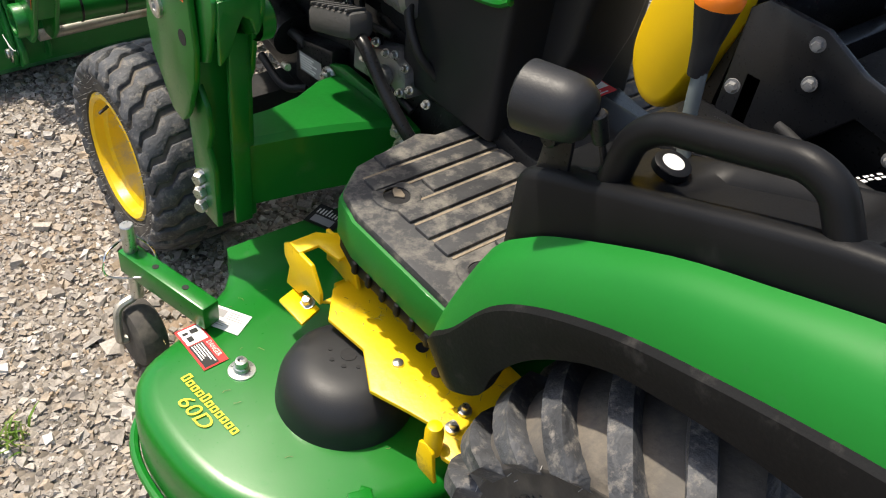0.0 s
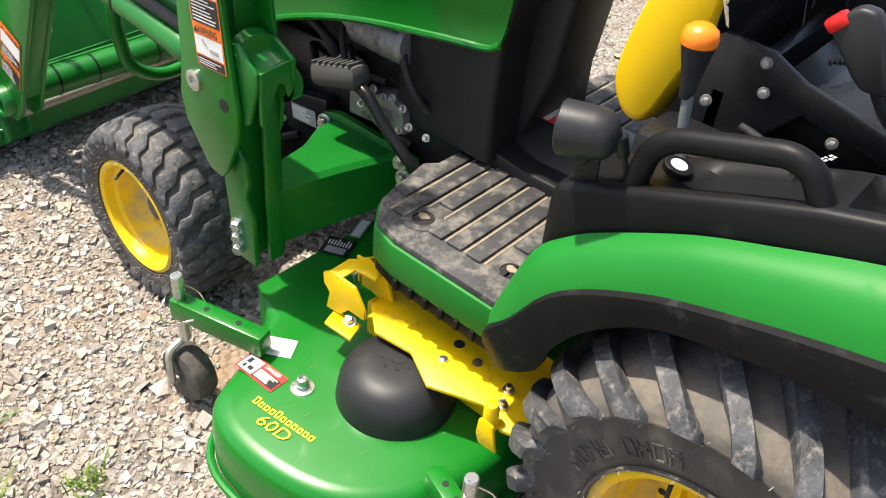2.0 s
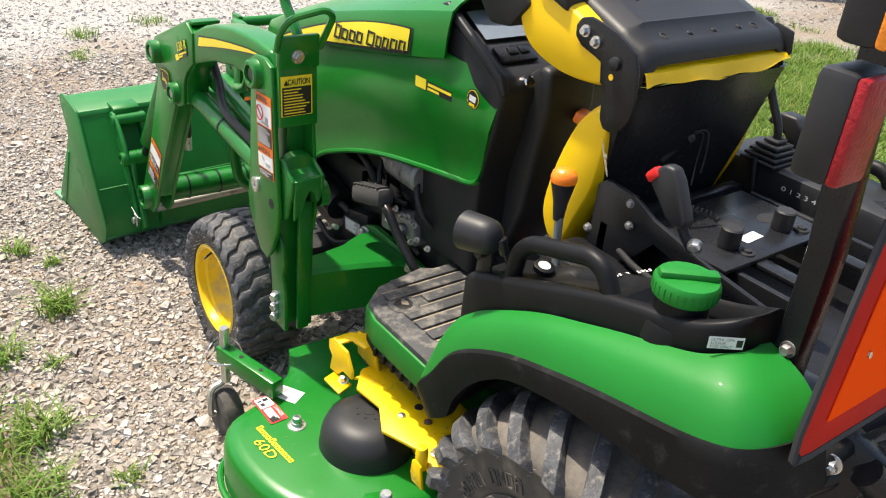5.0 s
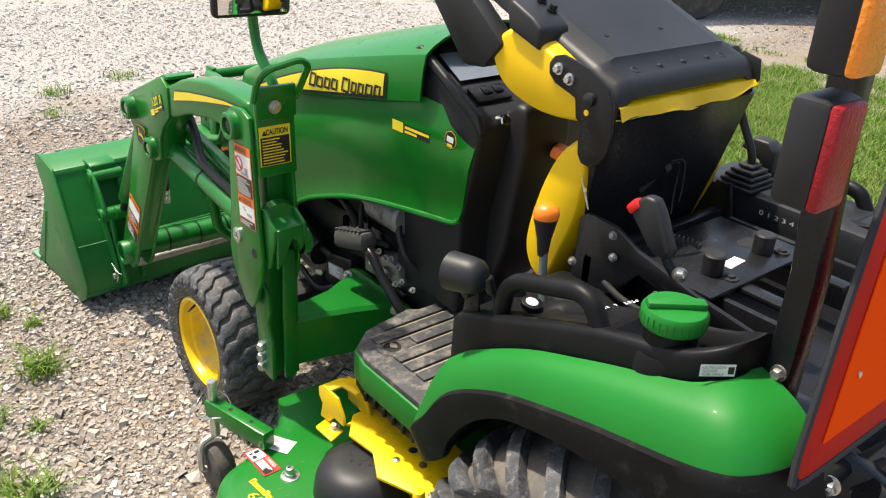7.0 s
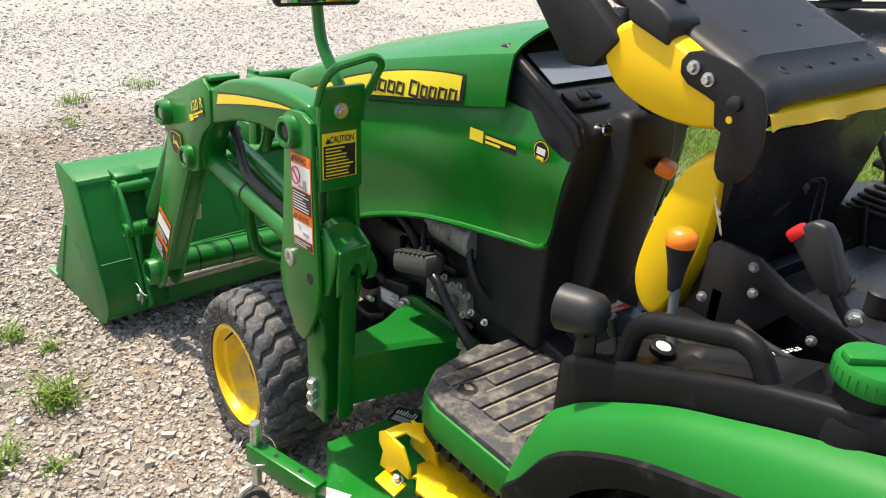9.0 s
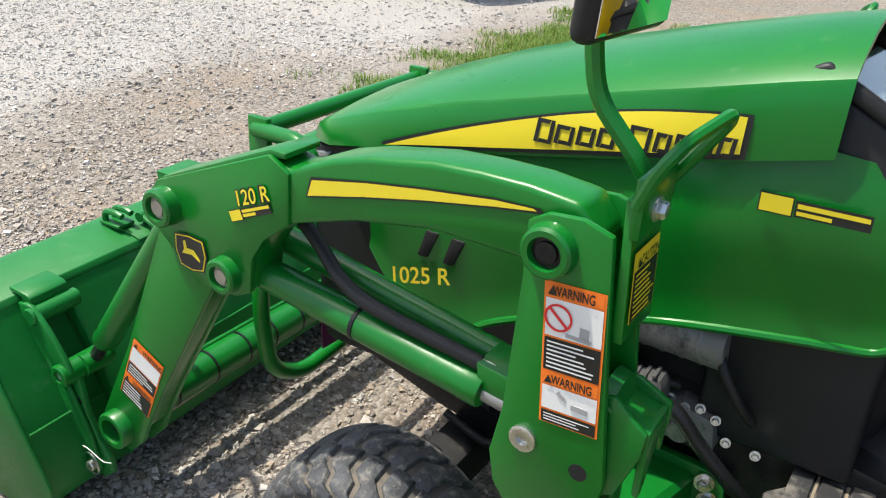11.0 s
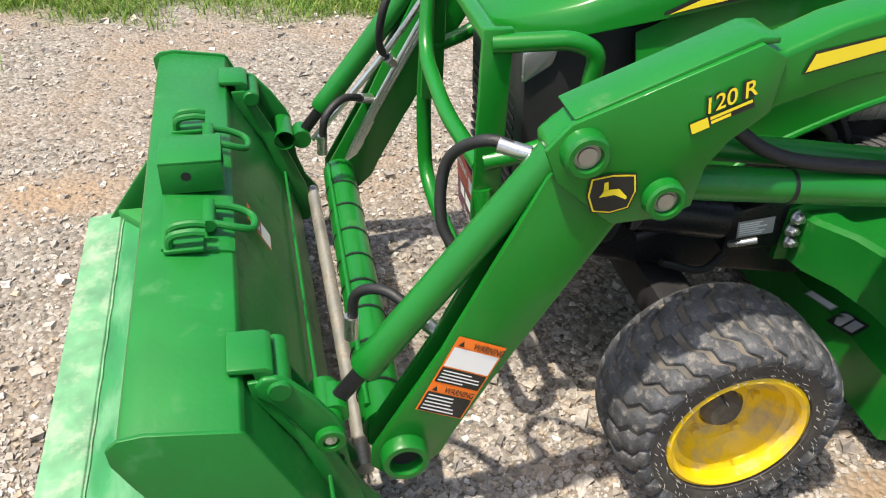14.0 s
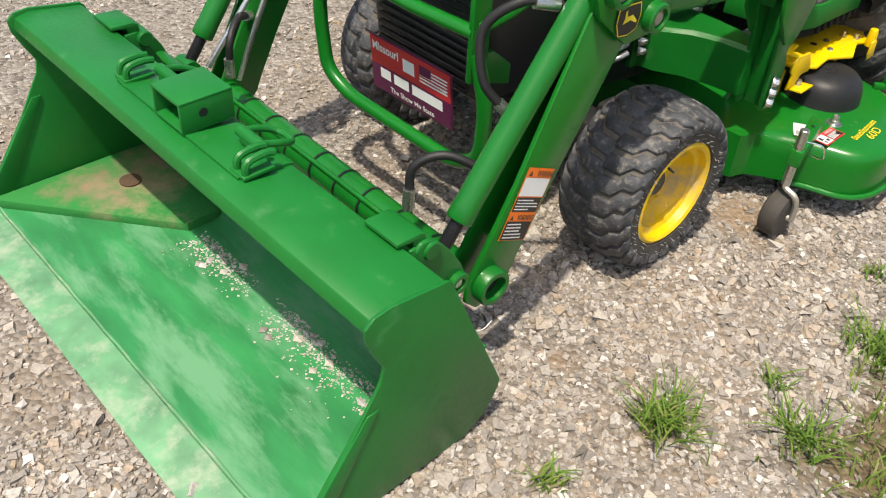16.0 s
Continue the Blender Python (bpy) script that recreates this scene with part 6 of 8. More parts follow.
    part("arm_lower_web", prism(bmesh.new(), [(1.787, 0.703), (1.967, 0.394), (2.027, 0.279), (2.040, 0.288), (1.98, 0.404), (1.80, 0.712)], "x", s * 0.48, s * 0.532, 0.002), "green_paint", low)
    # bosses and pins
    for name, (y, z), r, ln in (("knee_pin", (1.863, 0.842), 0.034, 0.028), ("cylinder_pin", (1.727, 0.755), 0.032, 0.022), ("arm_pin", (1.141, 0.992), 0.034, 0.020)):
        bm = bmesh.new()
        x0 = X + s * 0.010 if name == "arm_pin" else XA + s * 0.013
        lathe(bm, [(r * 1.05, 0), (r, 0.006), (r, ln - 0.004), (r - 0.004, ln), (r * 0.66, ln), (r * 0.62, ln - 0.010), (0, ln - 0.010)], (x0, y, z), (s, 0, 0), 32, False)
        p = part(name, bm, "green_steel", arm, "round green pin boss")
        part("pin_end", lathe(bmesh.new(), [(r * 0.60, ln - 0.0095), (r * 0.44, ln - 0.0090), (r * 0.42, ln - 0.005), (r * 0.2, ln - 0.004), (0, ln - 0.006)], (x0, y, z), (s, 0, 0), 24, False), "black_gloss" if name == "arm_pin" else "bare_steel", p, "greasy steel pin end")
    bm = lathe(bmesh.new(), [(0.043, -0.01), (0.043, 0.022), (0.040, 0.026), (0.030, 0.026), (0.027, 0.0), (0.0, -0.004)], (XA, 2.110, 0.248), (s, 0, 0), 36, False)
    part("bucket_pivot", bm, "green_steel", low, "round green pivot collar")
    part("pivot_recess", lathe(bmesh.new(), [(0.027, 0.003), (0, 0.001)], (XA, 2.110, 0.248), (s, 0, 0), 24, False), "black_matte", low)
    bm = lathe(bmesh.new(), [(0.020, 0), (0.020, 0.005), (0.016, 0.007), (0.0095, 0.006), (0.009, 0.001), (0, 0.001)], (X + s * 0.010, 1.149, 0.706), (s, 0, 0), 24, False)
    part("mast_pin", bm, "zinc", mast, "zinc plated mast pin")
    part("mast_hole", cyl(bmesh.new(), (X + s * 0.009, 1.066, 0.688), (X + s * 0.0108, 1.066, 0.688), 0.013, seg=18), "black_matte", mast)
    # lift cylinder, hoses and ties
    cylinder_unit(loader, (s * 0.506, 1.727, 0.755), (s * 0.506, 1.165, 0.690), 0.0285, 0.017, 0.84, rod_mat="engine_metal")
    part("guide_tube", cyl(bmesh.new(), (s * 0.452, 1.70, 0.795), (s * 0.452, 1.235, 0.722), 0.024, seg=20, bev=0.004), "green_steel", loader, "green tube beside the lift cylinder")
    part("tube_bracket", prism(bmesh.new(), [(1.255, 0.700), (1.262, 0.752), (1.18, 0.742), (1.165, 0.69)], "x", s * 0.448, s * 0.520, 0.004), "green_steel", loader)
    bm = bmesh.new()
    tube(bm, [(s * 0.475, 1.64, 0.862), (s * 0.482, 1.585, 0.822), (s * 0.498, 1.53, 0.788), (s * 0.512, 1.45, 0.769), (s * 0.506, 1.26, 0.742)], 0.0120, 12)
    part("lift_hose", bm, "hose_rubber", loader, "black sheathed hydraulic hose")
    part("hose_fitting", tube(bmesh.new(), [(s * 0.506, 1.262, 0.742), (s * 0.506, 1.235, 0.738), (s * 0.506, 1.215, 0.722)], 0.010), "zinc", loader)
    part("hose_fitting", cyl(bmesh.new(), (s * 0.475, 1.638, 0.861), (s * 0.47, 1.68, 0.888), 0.012), "zinc", loader)
    d = (Vector((s * 0.506, 1.165, 0.690)) - Vector((s * 0.506, 1.727, 0.755))).normalized()
    part("cable_tie", lathe(bmesh.new(), [(0.0295, 0), (0.0305, 0.001), (0.0305, 0.007), (0.0295, 0.008)], Vector((s * 0.506, 1.488, 0.7275)), d, 24, False), "black_gloss", loader)
    # bucket cylinder
    cylinder_unit(loader, (s * 0.506, 1.868, 0.838), (s * 0.506, 2.228, 0.352), 0.0275, 0.015, 0.845, rod_mat="black_gloss")
    bm = bmesh.new()
    tube(bm, [(s * 0.47, 1.905, 0.79), (s * 0.43, 1.97, 0.80), (s * 0.38, 2.02, 0.74), (s * 0.40, 2.03, 0.64), (s * 0.44, 2.0, 0.58)], 0.0100, 10)
    tube(bm, [(s * 0.46, 2.06, 0.47), (s * 0.40, 2.12, 0.50), (s * 0.36, 2.17, 0.47), (s * 0.36, 2.18, 0.40)], 0.0100, 10)
    part("bucket_hose", bm, "hose_rubber", loader, "black rubber hydraulic hose")
    for p, q in (((s * 0.465, 1.91, 0.79), (s * 0.443, 1.955, 0.799)), ((s * 0.425, 2.008, 0.595), (s * 0.46, 1.985, 0.56)), ((s * 0.36, 2.18, 0.42), (s * 0.36, 2.182, 0.37)), ((s * 0.445, 2.075, 0.478), (s * 0.475, 2.045, 0.462))):
        part("hose_crimp", cyl(bmesh.new(), p, q, 0.013), "zinc", loader, "crimped zinc hose end")

# decals on the near (left) loader side
arm_l = [o for o in loader.children if o.name.startswith("arm_upper")][0]
mast_l = [o for o in loader.children if o.name.startswith("mast") and o.name.split(".")[0] == "mast"][0]


def plate_sticker(name, parent, o, u, v, w, rows, label):
    """A sticker made of horizontal fields from the top down: (height, colour, lines of print, print colour, heading)."""
    y = sum(r[0] for r in rows)
    rects = [((0, 0, w, y), "orange_label" if name == "warning_sticker" else rows[0][1], 0)]
    heads = []
    for h, col, lines, pc, head in rows:
        rects.append(((0.003, y - h + 0.0015, w - 0.003, y - 0.0015), col, 1))
        if lines:
            rects += bars(0.007, y - h + 0.004, w - 0.007, y - 0.004, lines, pc, 2, RNG, 0.6)
        if head:
            heads.append((head, y - h))
        y -= h
    ob = decal(name, parent, o, u, v, rects, label)
    for (word, pc, size, wd), yy in heads:
        lettering(word, ob, Vector(o) + Vector(u).normalized() * (w - wd - 0.008) + Vector(v).normalized() * (yy + size * 0.22), u, v, size, pc, lift=0.0045, width=wd, bold=0.0004)
        bm_t = [((0.006, yy + size * 0.2), (0.006 + size * 0.65, yy + size * 0.2), (0.006 + size * 0.325, yy + size * 0.85))]
        decal("hazard_mark", ob, o, u, v, [(list(bm_t[0]), pc, 4)])
    return ob


# mast: two warnings; arm: two warnings; caution plate on the web
W = 0.082
o = Vector((-0.5755, 1.129, 0.747))
plate_sticker("warning_sticker", loader, o, (0, -1, 0.07), (0, 0.10, 1), W, [(0.021, "orange_label", 0, None, ("WARNING", "black_label", 0.019, 0.056)), (0.055, "white_label", 0, None, None), (0.050, "black_label", 7, "white_label", None),
              (0.020, "orange_label", 0, None, ("WARNING", "black_label", 0.018, 0.056)), (0.038, "white_label", 0, None, None), (0.021, "black_label", 3, "white_label", None)], "orange, white and black hazard sticker")
bm = bmesh.new()
lathe(bm, [(0.019, 0), (0.019, 0.0006), (0.016, 0.0006), (0.016, 0)], (-0.5788, 1.119, 0.906), (-1, 0, 0), 24, False)
box(bm, (-0.5788, 1.119, 0.906), (0.001, 0.032, 0.0035), Euler((radians(40), 0, 0)).to_matrix())
part("prohibition_mark", bm, "red_label", mast_l)
bm = bmesh.new()
box(bm, (-0.5785, 1.083, 0.896), (0.001, 0.012, 0.014))
box(bm, (-0.5785, 1.090, 0.886), (0.001, 0.034, 0.005))
box(bm, (-0.5785, 1.076, 0.786), (0.001, 0.022, 0.008))
box(bm, (-0.5785, 1.102, 0.796), (0.001, 0.014, 0.005), Euler((0.6, 0, 0)).to_matrix())
part("pictogram", bm, "grey_label", mast_l)
o = Vector((-0.5405, 2.092, 0.353))
plate_sticker("warning_sticker", loader, o, (0, -0.911, -0.411), (0, -0.464, 0.886), 0.090, [(0.021, "orange_label", 0, None, ("WARNING", "black_label", 0.018, 0.058)), (0.045, "white_label", 0, None, None), (0.036, "black_label", 4, "white_label", None),
              (0.020, "orange_label", 0, None, ("WARNING", "black_label", 0.017, 0.056)), (0.047, "black_label", 5, "white_label", None)], "orange, white and black hazard sticker")
o = Vector((-0.563, 1.0385, 0.918))
plate_sticker("caution_sticker", loader, o, (1, 0, 0), (0, 0.05, 1), 0.080, [(0.024, "yellow_label", 0, None, ("CAUTION", "black_label", 0.019, 0.056)), (0.070, "black_label", 9, "yellow_label", None)], "yellow and black caution sticker")
# stripe, model number and badge on the arm
sx = -0.5572
decal("arm_stripe", arm_l, (-0.5515, 0, 0), (0, -1, 0), (0, 0, 1), [([(-1.551, 0.940), (-1.44, 0.968), (-1.342, 0.990), (-1.235, 1.011), (-1.165, 1.022), (-1.170, 1.029), (-1.235, 1.026), (-1.343, 1.011), (-1.44, 0.995), (-1.541, 0.975)], "black_label", 0),
      ([(-1.547, 0.944), (-1.44, 0.971), (-1.342, 0.993), (-1.235, 1.014), (-1.175, 1.024), (-1.180, 1.0265), (-1.235, 1.023), (-1.343, 1.008), (-1.44, 0.992), (-1.538, 0.971)], "yellow_label", 1)], "yellow tapering stripe edged in black")
lettering("120 R", arm_l, (sx - 0.001, 1.693, 0.888), (0, -1, 0.40), (0, 0.1, 1), 0.036, "black_label", bold=0.0022, lift=0.0012, width=0.077, slant=0.2)
lettering("120 R", arm_l, (sx - 0.001, 1.692, 0.8885), (0, -1, 0.40), (0, 0.1, 1), 0.035, "yellow_label", bold=0.0004, lift=0.0022, width=0.075, slant=0.2)
decal("dealer_sticker", arm_l, (sx, 1.704, 0.857), (0, -1, 0.42), (0, 0, 1), [((0, 0, 0.030, 0.020), "black_label", 0), ((0.0015, 0.0015, 0.0285, 0.0185), "yellow_label", 1), ((0.030, 0.003, 0.098, 0.019), "black_label", 0),
      ((0.032, 0.012, 0.096, 0.017), "yellow_label", 1), ((0.032, 0.005, 0.062, 0.010), "yellow_label", 1)], "small yellow and black sticker")
hexa = [(-0.036, 0.030), (-0.040, 0.0), (-0.030, -0.030), (0.0, -0.036), (0.030, -0.030), (0.040, 0.0), (0.036, 0.030), (0.0, 0.034)]
decal("maker_badge", arm_l, (sx, 1.810, 0.769), (0, -1, 0.05), (0, 0.05, 1), [(hexa, "black_label", 0), ([(x * .93, y * .93) for x, y in hexa], "yellow_label", 1), ([(x * .86, y * .86) for x, y in hexa], "black_label", 2),
      ([(-0.020, -0.004), (0.004, -0.002), (0.022, -0.012), (0.024, -0.008), (0.010, 0.008), (-0.012, 0.008)], "yellow_label", 3), ([(-0.014, 0.006), (-0.006, 0.006), (-0.008, 0.022), (-0.014, 0.020)], "yellow_label", 3)], "black shield badge with a yellow shape")
# torque tube with clipped pipes, and steel oil lines on the far arm
bm = bmesh.new()
cyl(bm, (-0.475, 2.134, 0.248), (0.475, 2.134, 0.248), 0.042, seg=28)
tt = part("torque_tube", bm, "green_steel", loader, "green cross tube between the loader arms")
bm = bmesh.new()
for k, (dy, dz) in enumerate(((0.030, 0.034),)):
    cyl(bm, (-0.45, 2.134 + dy, 0.248 + dz), (0.46, 2.134 + dy, 0.248 + dz), 0.0065, seg=10)
part("oil_pipe", bm, "green_steel", tt, "green oil pipes along the tube")
for i in range(8):
    x = -0.40 + i * 0.108 + RNG.uniform(-0.015, 0.015)
    part("cable_tie", lathe(bmesh.new(), [(0.0432, 0), (0.0446, 0.001), (0.0446, 0.006), (0.0432, 0.007)], (x, 2.1345, 0.2485), (1, RNG.uniform(-.06, .06), 0), 24, False), "black_gloss", tt, "black cable tie")
bm = bmesh.new()
for k in range(5):
    dx = 0.012 * k
    tube(bm, [(0.44 + dx * 0.6, 2.115 - k * 0.006, 0.305), (0.445 + dx, 2.07 - k * 0.012, 0.40), (0.452 + dx, 1.93 - k * 0.014, 0.66), (0.452 + dx, 1.88 - k * 0.014, 0.74)], 0.006, 8)
part("oil_line", bm, "zinc", loader, "bright steel oil lines on the far arm")
bm = bmesh.new()
tube(bm, [(0.40, 1.87, 0.83), (0.42, 2.02, 0.60), (0.44, 2.20, 0.37)], 0.008, 10)
part("level_rod", bm, "zinc", loader, "thin bright level indicator rod")

# mirror on the near mast
bm = bmesh.new()
tube(bm, [(-0.500, 1.046, 1.055), (-0.505, 1.075, 1.10), (-0.51, 1.135, 1.165), (-0.512, 1.148, 1.23), (-0.515, 1.150, 1.34)], 0.012, 8, round_=0.03)
mp = part("mirror_post", bm, "green_paint", loader, "green flat-bar mirror post")
bm = bmesh.new()
mc = Vector((-0.535, 1.105, 1.320))
rot = Euler((radians(4), 0, radians(-6))).to_matrix()
box(bm, mc, (0.180, 0.030, 0.150), rot, bev=0.013, seg=3)
part("mirror_housing", bm, "black_plastic", mp, "black mirror housing")
bm = bmesh.new()
box(bm, mc + rot @ Vector((0, -0.0150, 0)), (0.160, 0.003, 0.130), rot, bev=0.0012)
part("mirror_glass", bm, "mirror_glass", mp, "mirror glass")

# ---- brush guard (bolted to the tractor nose) ----
guard = part("brush_guard", tube(bmesh.new(), [(-0.275, 1.925, 0.893), (0.275, 1.925, 0.893)], 0.017, 12), "green_paint", tractor, "green tubular brush guard")
for s in (-1, 1):
    part("guard_post", box(bmesh.new(), (s * 0.272, 1.922, 0.735), (0.016, 0.052, 0.37), bev=0.004), "green_paint", guard)
    part("guard_loop", tube(bmesh.new(), [(s * 0.274, 1.930, 0.893), (s * 0.300, 1.80, 0.905), (s * 0.306, 1.758, 0.885), (s * 0.302, 1.765, 0.80), (s * 0.298, 1.80, 0.72), (s * 0.285, 1.87, 0.69), (s * 0.274, 1.93, 0.675)], 0.0165, 12, round_=0.045), "green_paint", guard)
part("guard_bar", tube(bmesh.new(), [(-0.272, 1.935, 0.665), (-0.05, 1.955, 0.665), (0.20, 1.955, 0.69), (0.275, 1.935, 0.86)], 0.0165, 12, round_=0.07), "green_paint", guard)
part("guard_hoop", tube(bmesh.new(), [(0.275, 1.935, 0.70), (0.305, 1.935, 0.52), (0.285, 1.930, 0.350), (0.20, 1.920, 0.305), (-0.20, 1.900, 0.290), (-0.290, 1.905, 0.345), (-0.305, 1.915, 0.50), (-0.275, 1.93, 0.62)], 0.0185, 12, round_=0.07), "green_paint", guard)
part("guard_gusset", prism(bmesh.new(), [(1.925, 0.54), (1.93, 0.60), (1.86, 0.60), (1.80, 0.55), (1.80, 0.50)], "x", -0.262, -0.250, 0.003), "green_paint", guard)
# front plate with its print reduced to bars
po = Vector((0.160, 1.868, 0.335))
pu = Vector((-0.305, 0.003, 0.010)).normalized()
pv = Vector((0.005, 0.010, 0.145)).normalized()
bm = bmesh.new()
pn = pu.cross(pv).normalized()
ctr = po + pu * 0.159 + pv * 0.077
prot = Matrix((pu, pv, pn)).transposed()
box(bm, ctr - pn * 0.002, (0.318, 0.154, 0.003), prot, bev=0.001)
fplate = part("front_plate", bm, "plate_purple", tractor, "red and purple souvenir plate wired to the guard")
rects = [((0.003, 0.075, 0.315, 0.151), "plate_red", 0), ((0.003, 0.003, 0.315, 0.076), "plate_purple", 0)]
rects += [((0.135, 0.095, 0.180, 0.130), "white_label", 1)]
rects += [((0.200, 0.092 + 0.009 * k, 0.305, 0.0965 + 0.009 * k), "white_label", 1) for k in range(5)]
rects += [((0.200, 0.112, 0.245, 0.138), "plate_purple", 2)]
rects += [((a, 0.042, b, 0.070), "white_label", 1) for a, b in ((0.040, 0.082), (0.095, 0.155), (0.168, 0.285))]
decal("plate_print", fplate, po, pu, pv, rects)
lettering("Missouri", fplate, po + pu * 0.012 + pv * 0.116, pu, pv, 0.034, "white_label", width=0.105, bold=0.0006)
lettering("The Show Me State", fplate, po + pu * 0.078 + pv * 0.013, pu, pv, 0.020, "white_label", width=0.175, bold=0.0003)
lettering("USA", fplate, po + pu * 0.268 + pv * 0.096, pu, pv, 0.014, "white_label", width=0.034)

# ---- loader bucket ----
bucket = thing("loader_bucket", (0, 2.5, 0), "wide green loader bucket with worn floor resting on stones", "bucket")
BW = 0.682
BK = Matrix.Translation((-0.003, 2.45, 0.0)) @ Euler((0, radians(-1.0), radians(1.9))).to_matrix().to_4x4() @ Matrix.Translation((0, -2.45, 0.008))
SIDE = [(2.384, 0.494), (2.392, 0.502), (2.520, 0.520), (2.556, 0.516), (2.574, 0.500), (2.572, 0.470), (2.550, 0.420), (2.532, 0.385), (2.540, 0.350), (2.580, 0.285), (2.680, 0.120), (2.765, 0.012), (2.300, 0.010), (2.245, 0.045), (2.215, 0.100), (2.212, 0.125)]


def bpart(name, bm, mats, parent=None, label="", smooth=35):
    return part(name, bm, mats, parent or bucket, label, smooth, BK)


for s in (-1, 1):
    bpart("side_plate", prism(bmesh.new(), SIDE, "x", s * BW, s * (BW - 0.008), 0.002), "bucket_paint", label="green bucket side plate, dusty low down")
    bpart("side_edge", prism(bmesh.new(), [(2.57, 0.29), (2.775, 0.004), (2.70, 0.002), (2.545, 0.29)], "x", s * (BW + 0.003), s * (BW - 0.011), 0.002), "bucket_paint")
floor_rows = []
for y, z in ((2.745, 0.0095), (2.73, 0.0105), (2.70, 0.012), (2.45, 0.014), (2.32, 0.016), (2.268, 0.036), (2.245, 0.070)):
    floor_rows.append([(x, y, z) for x in np.linspace(-BW + 0.006, BW - 0.006, 12)])
bpart("floor_plate", sheet(bmesh.new(), floor_rows, -0.008), "bucket_worn", label="scraped pale green bucket floor")
back_rows = []
for y, z in ((2.245, 0.070), (2.235, 0.110), (2.262, 0.20), (2.318, 0.32), (2.398, 0.482)):
    back_rows.append([(x, y, z) for x in np.linspace(-BW + 0.006, BW - 0.006, 12)])
bpart("back_plate", sheet(bmesh.new(), back_rows, -0.007), "bucket_back", label="scuffed bucket back wall")
rows = []
for y, z in ((2.236, 0.066), (2.226, 0.110), (2.253, 0.203), (2.309, 0.323), (2.388, 0.484)):
    rows.append([(x, y, z) for x in np.linspace(-BW + 0.006, BW - 0.006, 4)])
bpart("back_skin", sheet(bmesh.new(), rows, -0.002), "bucket_paint", label="green rear face of the bucket")
bpart("back_seam", tube(bmesh.new(), [(-BW + 0.01, 2.262, 0.245), (BW - 0.01, 2.262, 0.245)], 0.004, 8), "bucket_paint")
bpart("top_plate", prism(bmesh.new(), [(2.384, 0.482), (2.392, 0.497), (2.520, 0.514), (2.556, 0.506), (2.566, 0.478), (2.558, 0.478), (2.550, 0.498), (2.520, 0.505), (2.398, 0.488), (2.394, 0.470), (2.386, 0.470)], "x", -BW + 0.0085, BW - 0.0085, 0.003), "bucket_paint", label="folded green bucket top rail")
bpart("cutting_edge", prism(bmesh.new(), [(2.826, 0.002), (2.829, 0.009), (2.735, 0.023), (2.730, 0.016), (2.730, 0.002)], "x", -BW - 0.010, BW + 0.018, 0.002), "edge_worn", label="worn pale bucket cutting edge")
bm = bmesh.new()
tube(bm, [(-BW + 0.02 + 0.066 * i, 2.727 + 0.002 * (i % 2), 0.020) for i in range(21)], 0.0032, 6, n=2)
bpart("weld_bead", bm, "edge_worn", label="pale weld along the edge")
# muddy corner gusset on the far side and a low one near
for s in (1,):
    bm = prism(bmesh.new(), [(s * (BW - 0.01), 2.74), (s * (BW - 0.01), 2.30), (s * (BW - 0.42), 2.30), (s * (BW - 0.42), 2.40)], "z", 0.014, 0.046, 0.002)
    bpart("corner_gusset", bm, "bucket_mud", label="muddy green corner plate")
    bpart("gusset_hole", cyl(bmesh.new(), (BW - 0.16, 2.42, 0.0508), (BW - 0.16, 2.42, 0.0472), 0.030, seg=20), "rust")
    bpart("gusset_lip", prism(bmesh.new(), [(2.30, 0.016), (2.30, 0.050), (2.40, 0.050), (2.40, 0.016)], "x", BW - 0.424, BW - 0.416, 0.001), "bucket_mud")
# debris on the floor
bm = bmesh.new()
rg = random.Random(21)
for i in range(2600):
    x = rg.uniform(-BW + 0.03, BW - 0.45)
    y = 2.365 + abs(rg.gauss(0, 0.045 + 0.030 * noise.noise((x * 4, 0, 2))))
    if rg.random() > 0.45 + 1.3 * noise.noise((x * 7, y * 9, 6)):
        continue
    sz = rg.uniform(0.0012, 0.0036) if rg.random() < 0.985 else rg.uniform(0.007, 0.013)
    c = Vector((x, y, 0.0225 + sz * 0.2))
    ax, ay, az = sz * rg.uniform(.8, 1.6), sz * rg.uniform(.8, 1.4), sz * 0.6
    vs = [bm.verts.new(c + Vector(d)) for d in ((ax, 0, 0), (0, ay, 0), (-ax, 0, 0), (0, -ay, 0), (ax * 0.2, ay * 0.2, az), (0, 0, -az))]
    for k in range(4):
        bm.faces.new((vs[k], vs[(k + 1) % 4], vs[4]))
        bm.faces.new((vs[(k + 1) % 4], vs[k], vs[5]))
ob = bpart("floor_debris", bm, "pale_stone", label="grit and small stones on the bucket floor", smooth=0)
ob["kind"] = "stuff"
# hooks, rings and receiver on the top rail
bpart("rail_pad", prism(bmesh.new(), [(2.386, 0.499), (2.400, 0.505), (2.515, 0.520), (2.515, 0.512), (2.400, 0.496)], "x", -0.235, 0.235, 0.001), "bucket_paint", label="welded pad on the rail")
bm = bmesh.new()
rx = 0.055
for (z0, z1, y0, y1) in ((0.515, 0.523, 2.40, 2.520), (0.577, 0.585, 2.40, 2.520)):
    box(bm, (0.005, (y0 + y1) / 2, (z0 + z1) / 2 + 0.004), (2 * rx, y1 - y0, z1 - z0), bev=0.002)
for sx_ in (-1, 1):
    box(bm, (0.005 + sx_ * (rx - 0.004), 2.46, 0.554), (0.008, 0.12, 0.066), bev=0.002)
rcv = bpart("hitch_receiver", bm, "bucket_paint", label="square green hitch receiver tube")
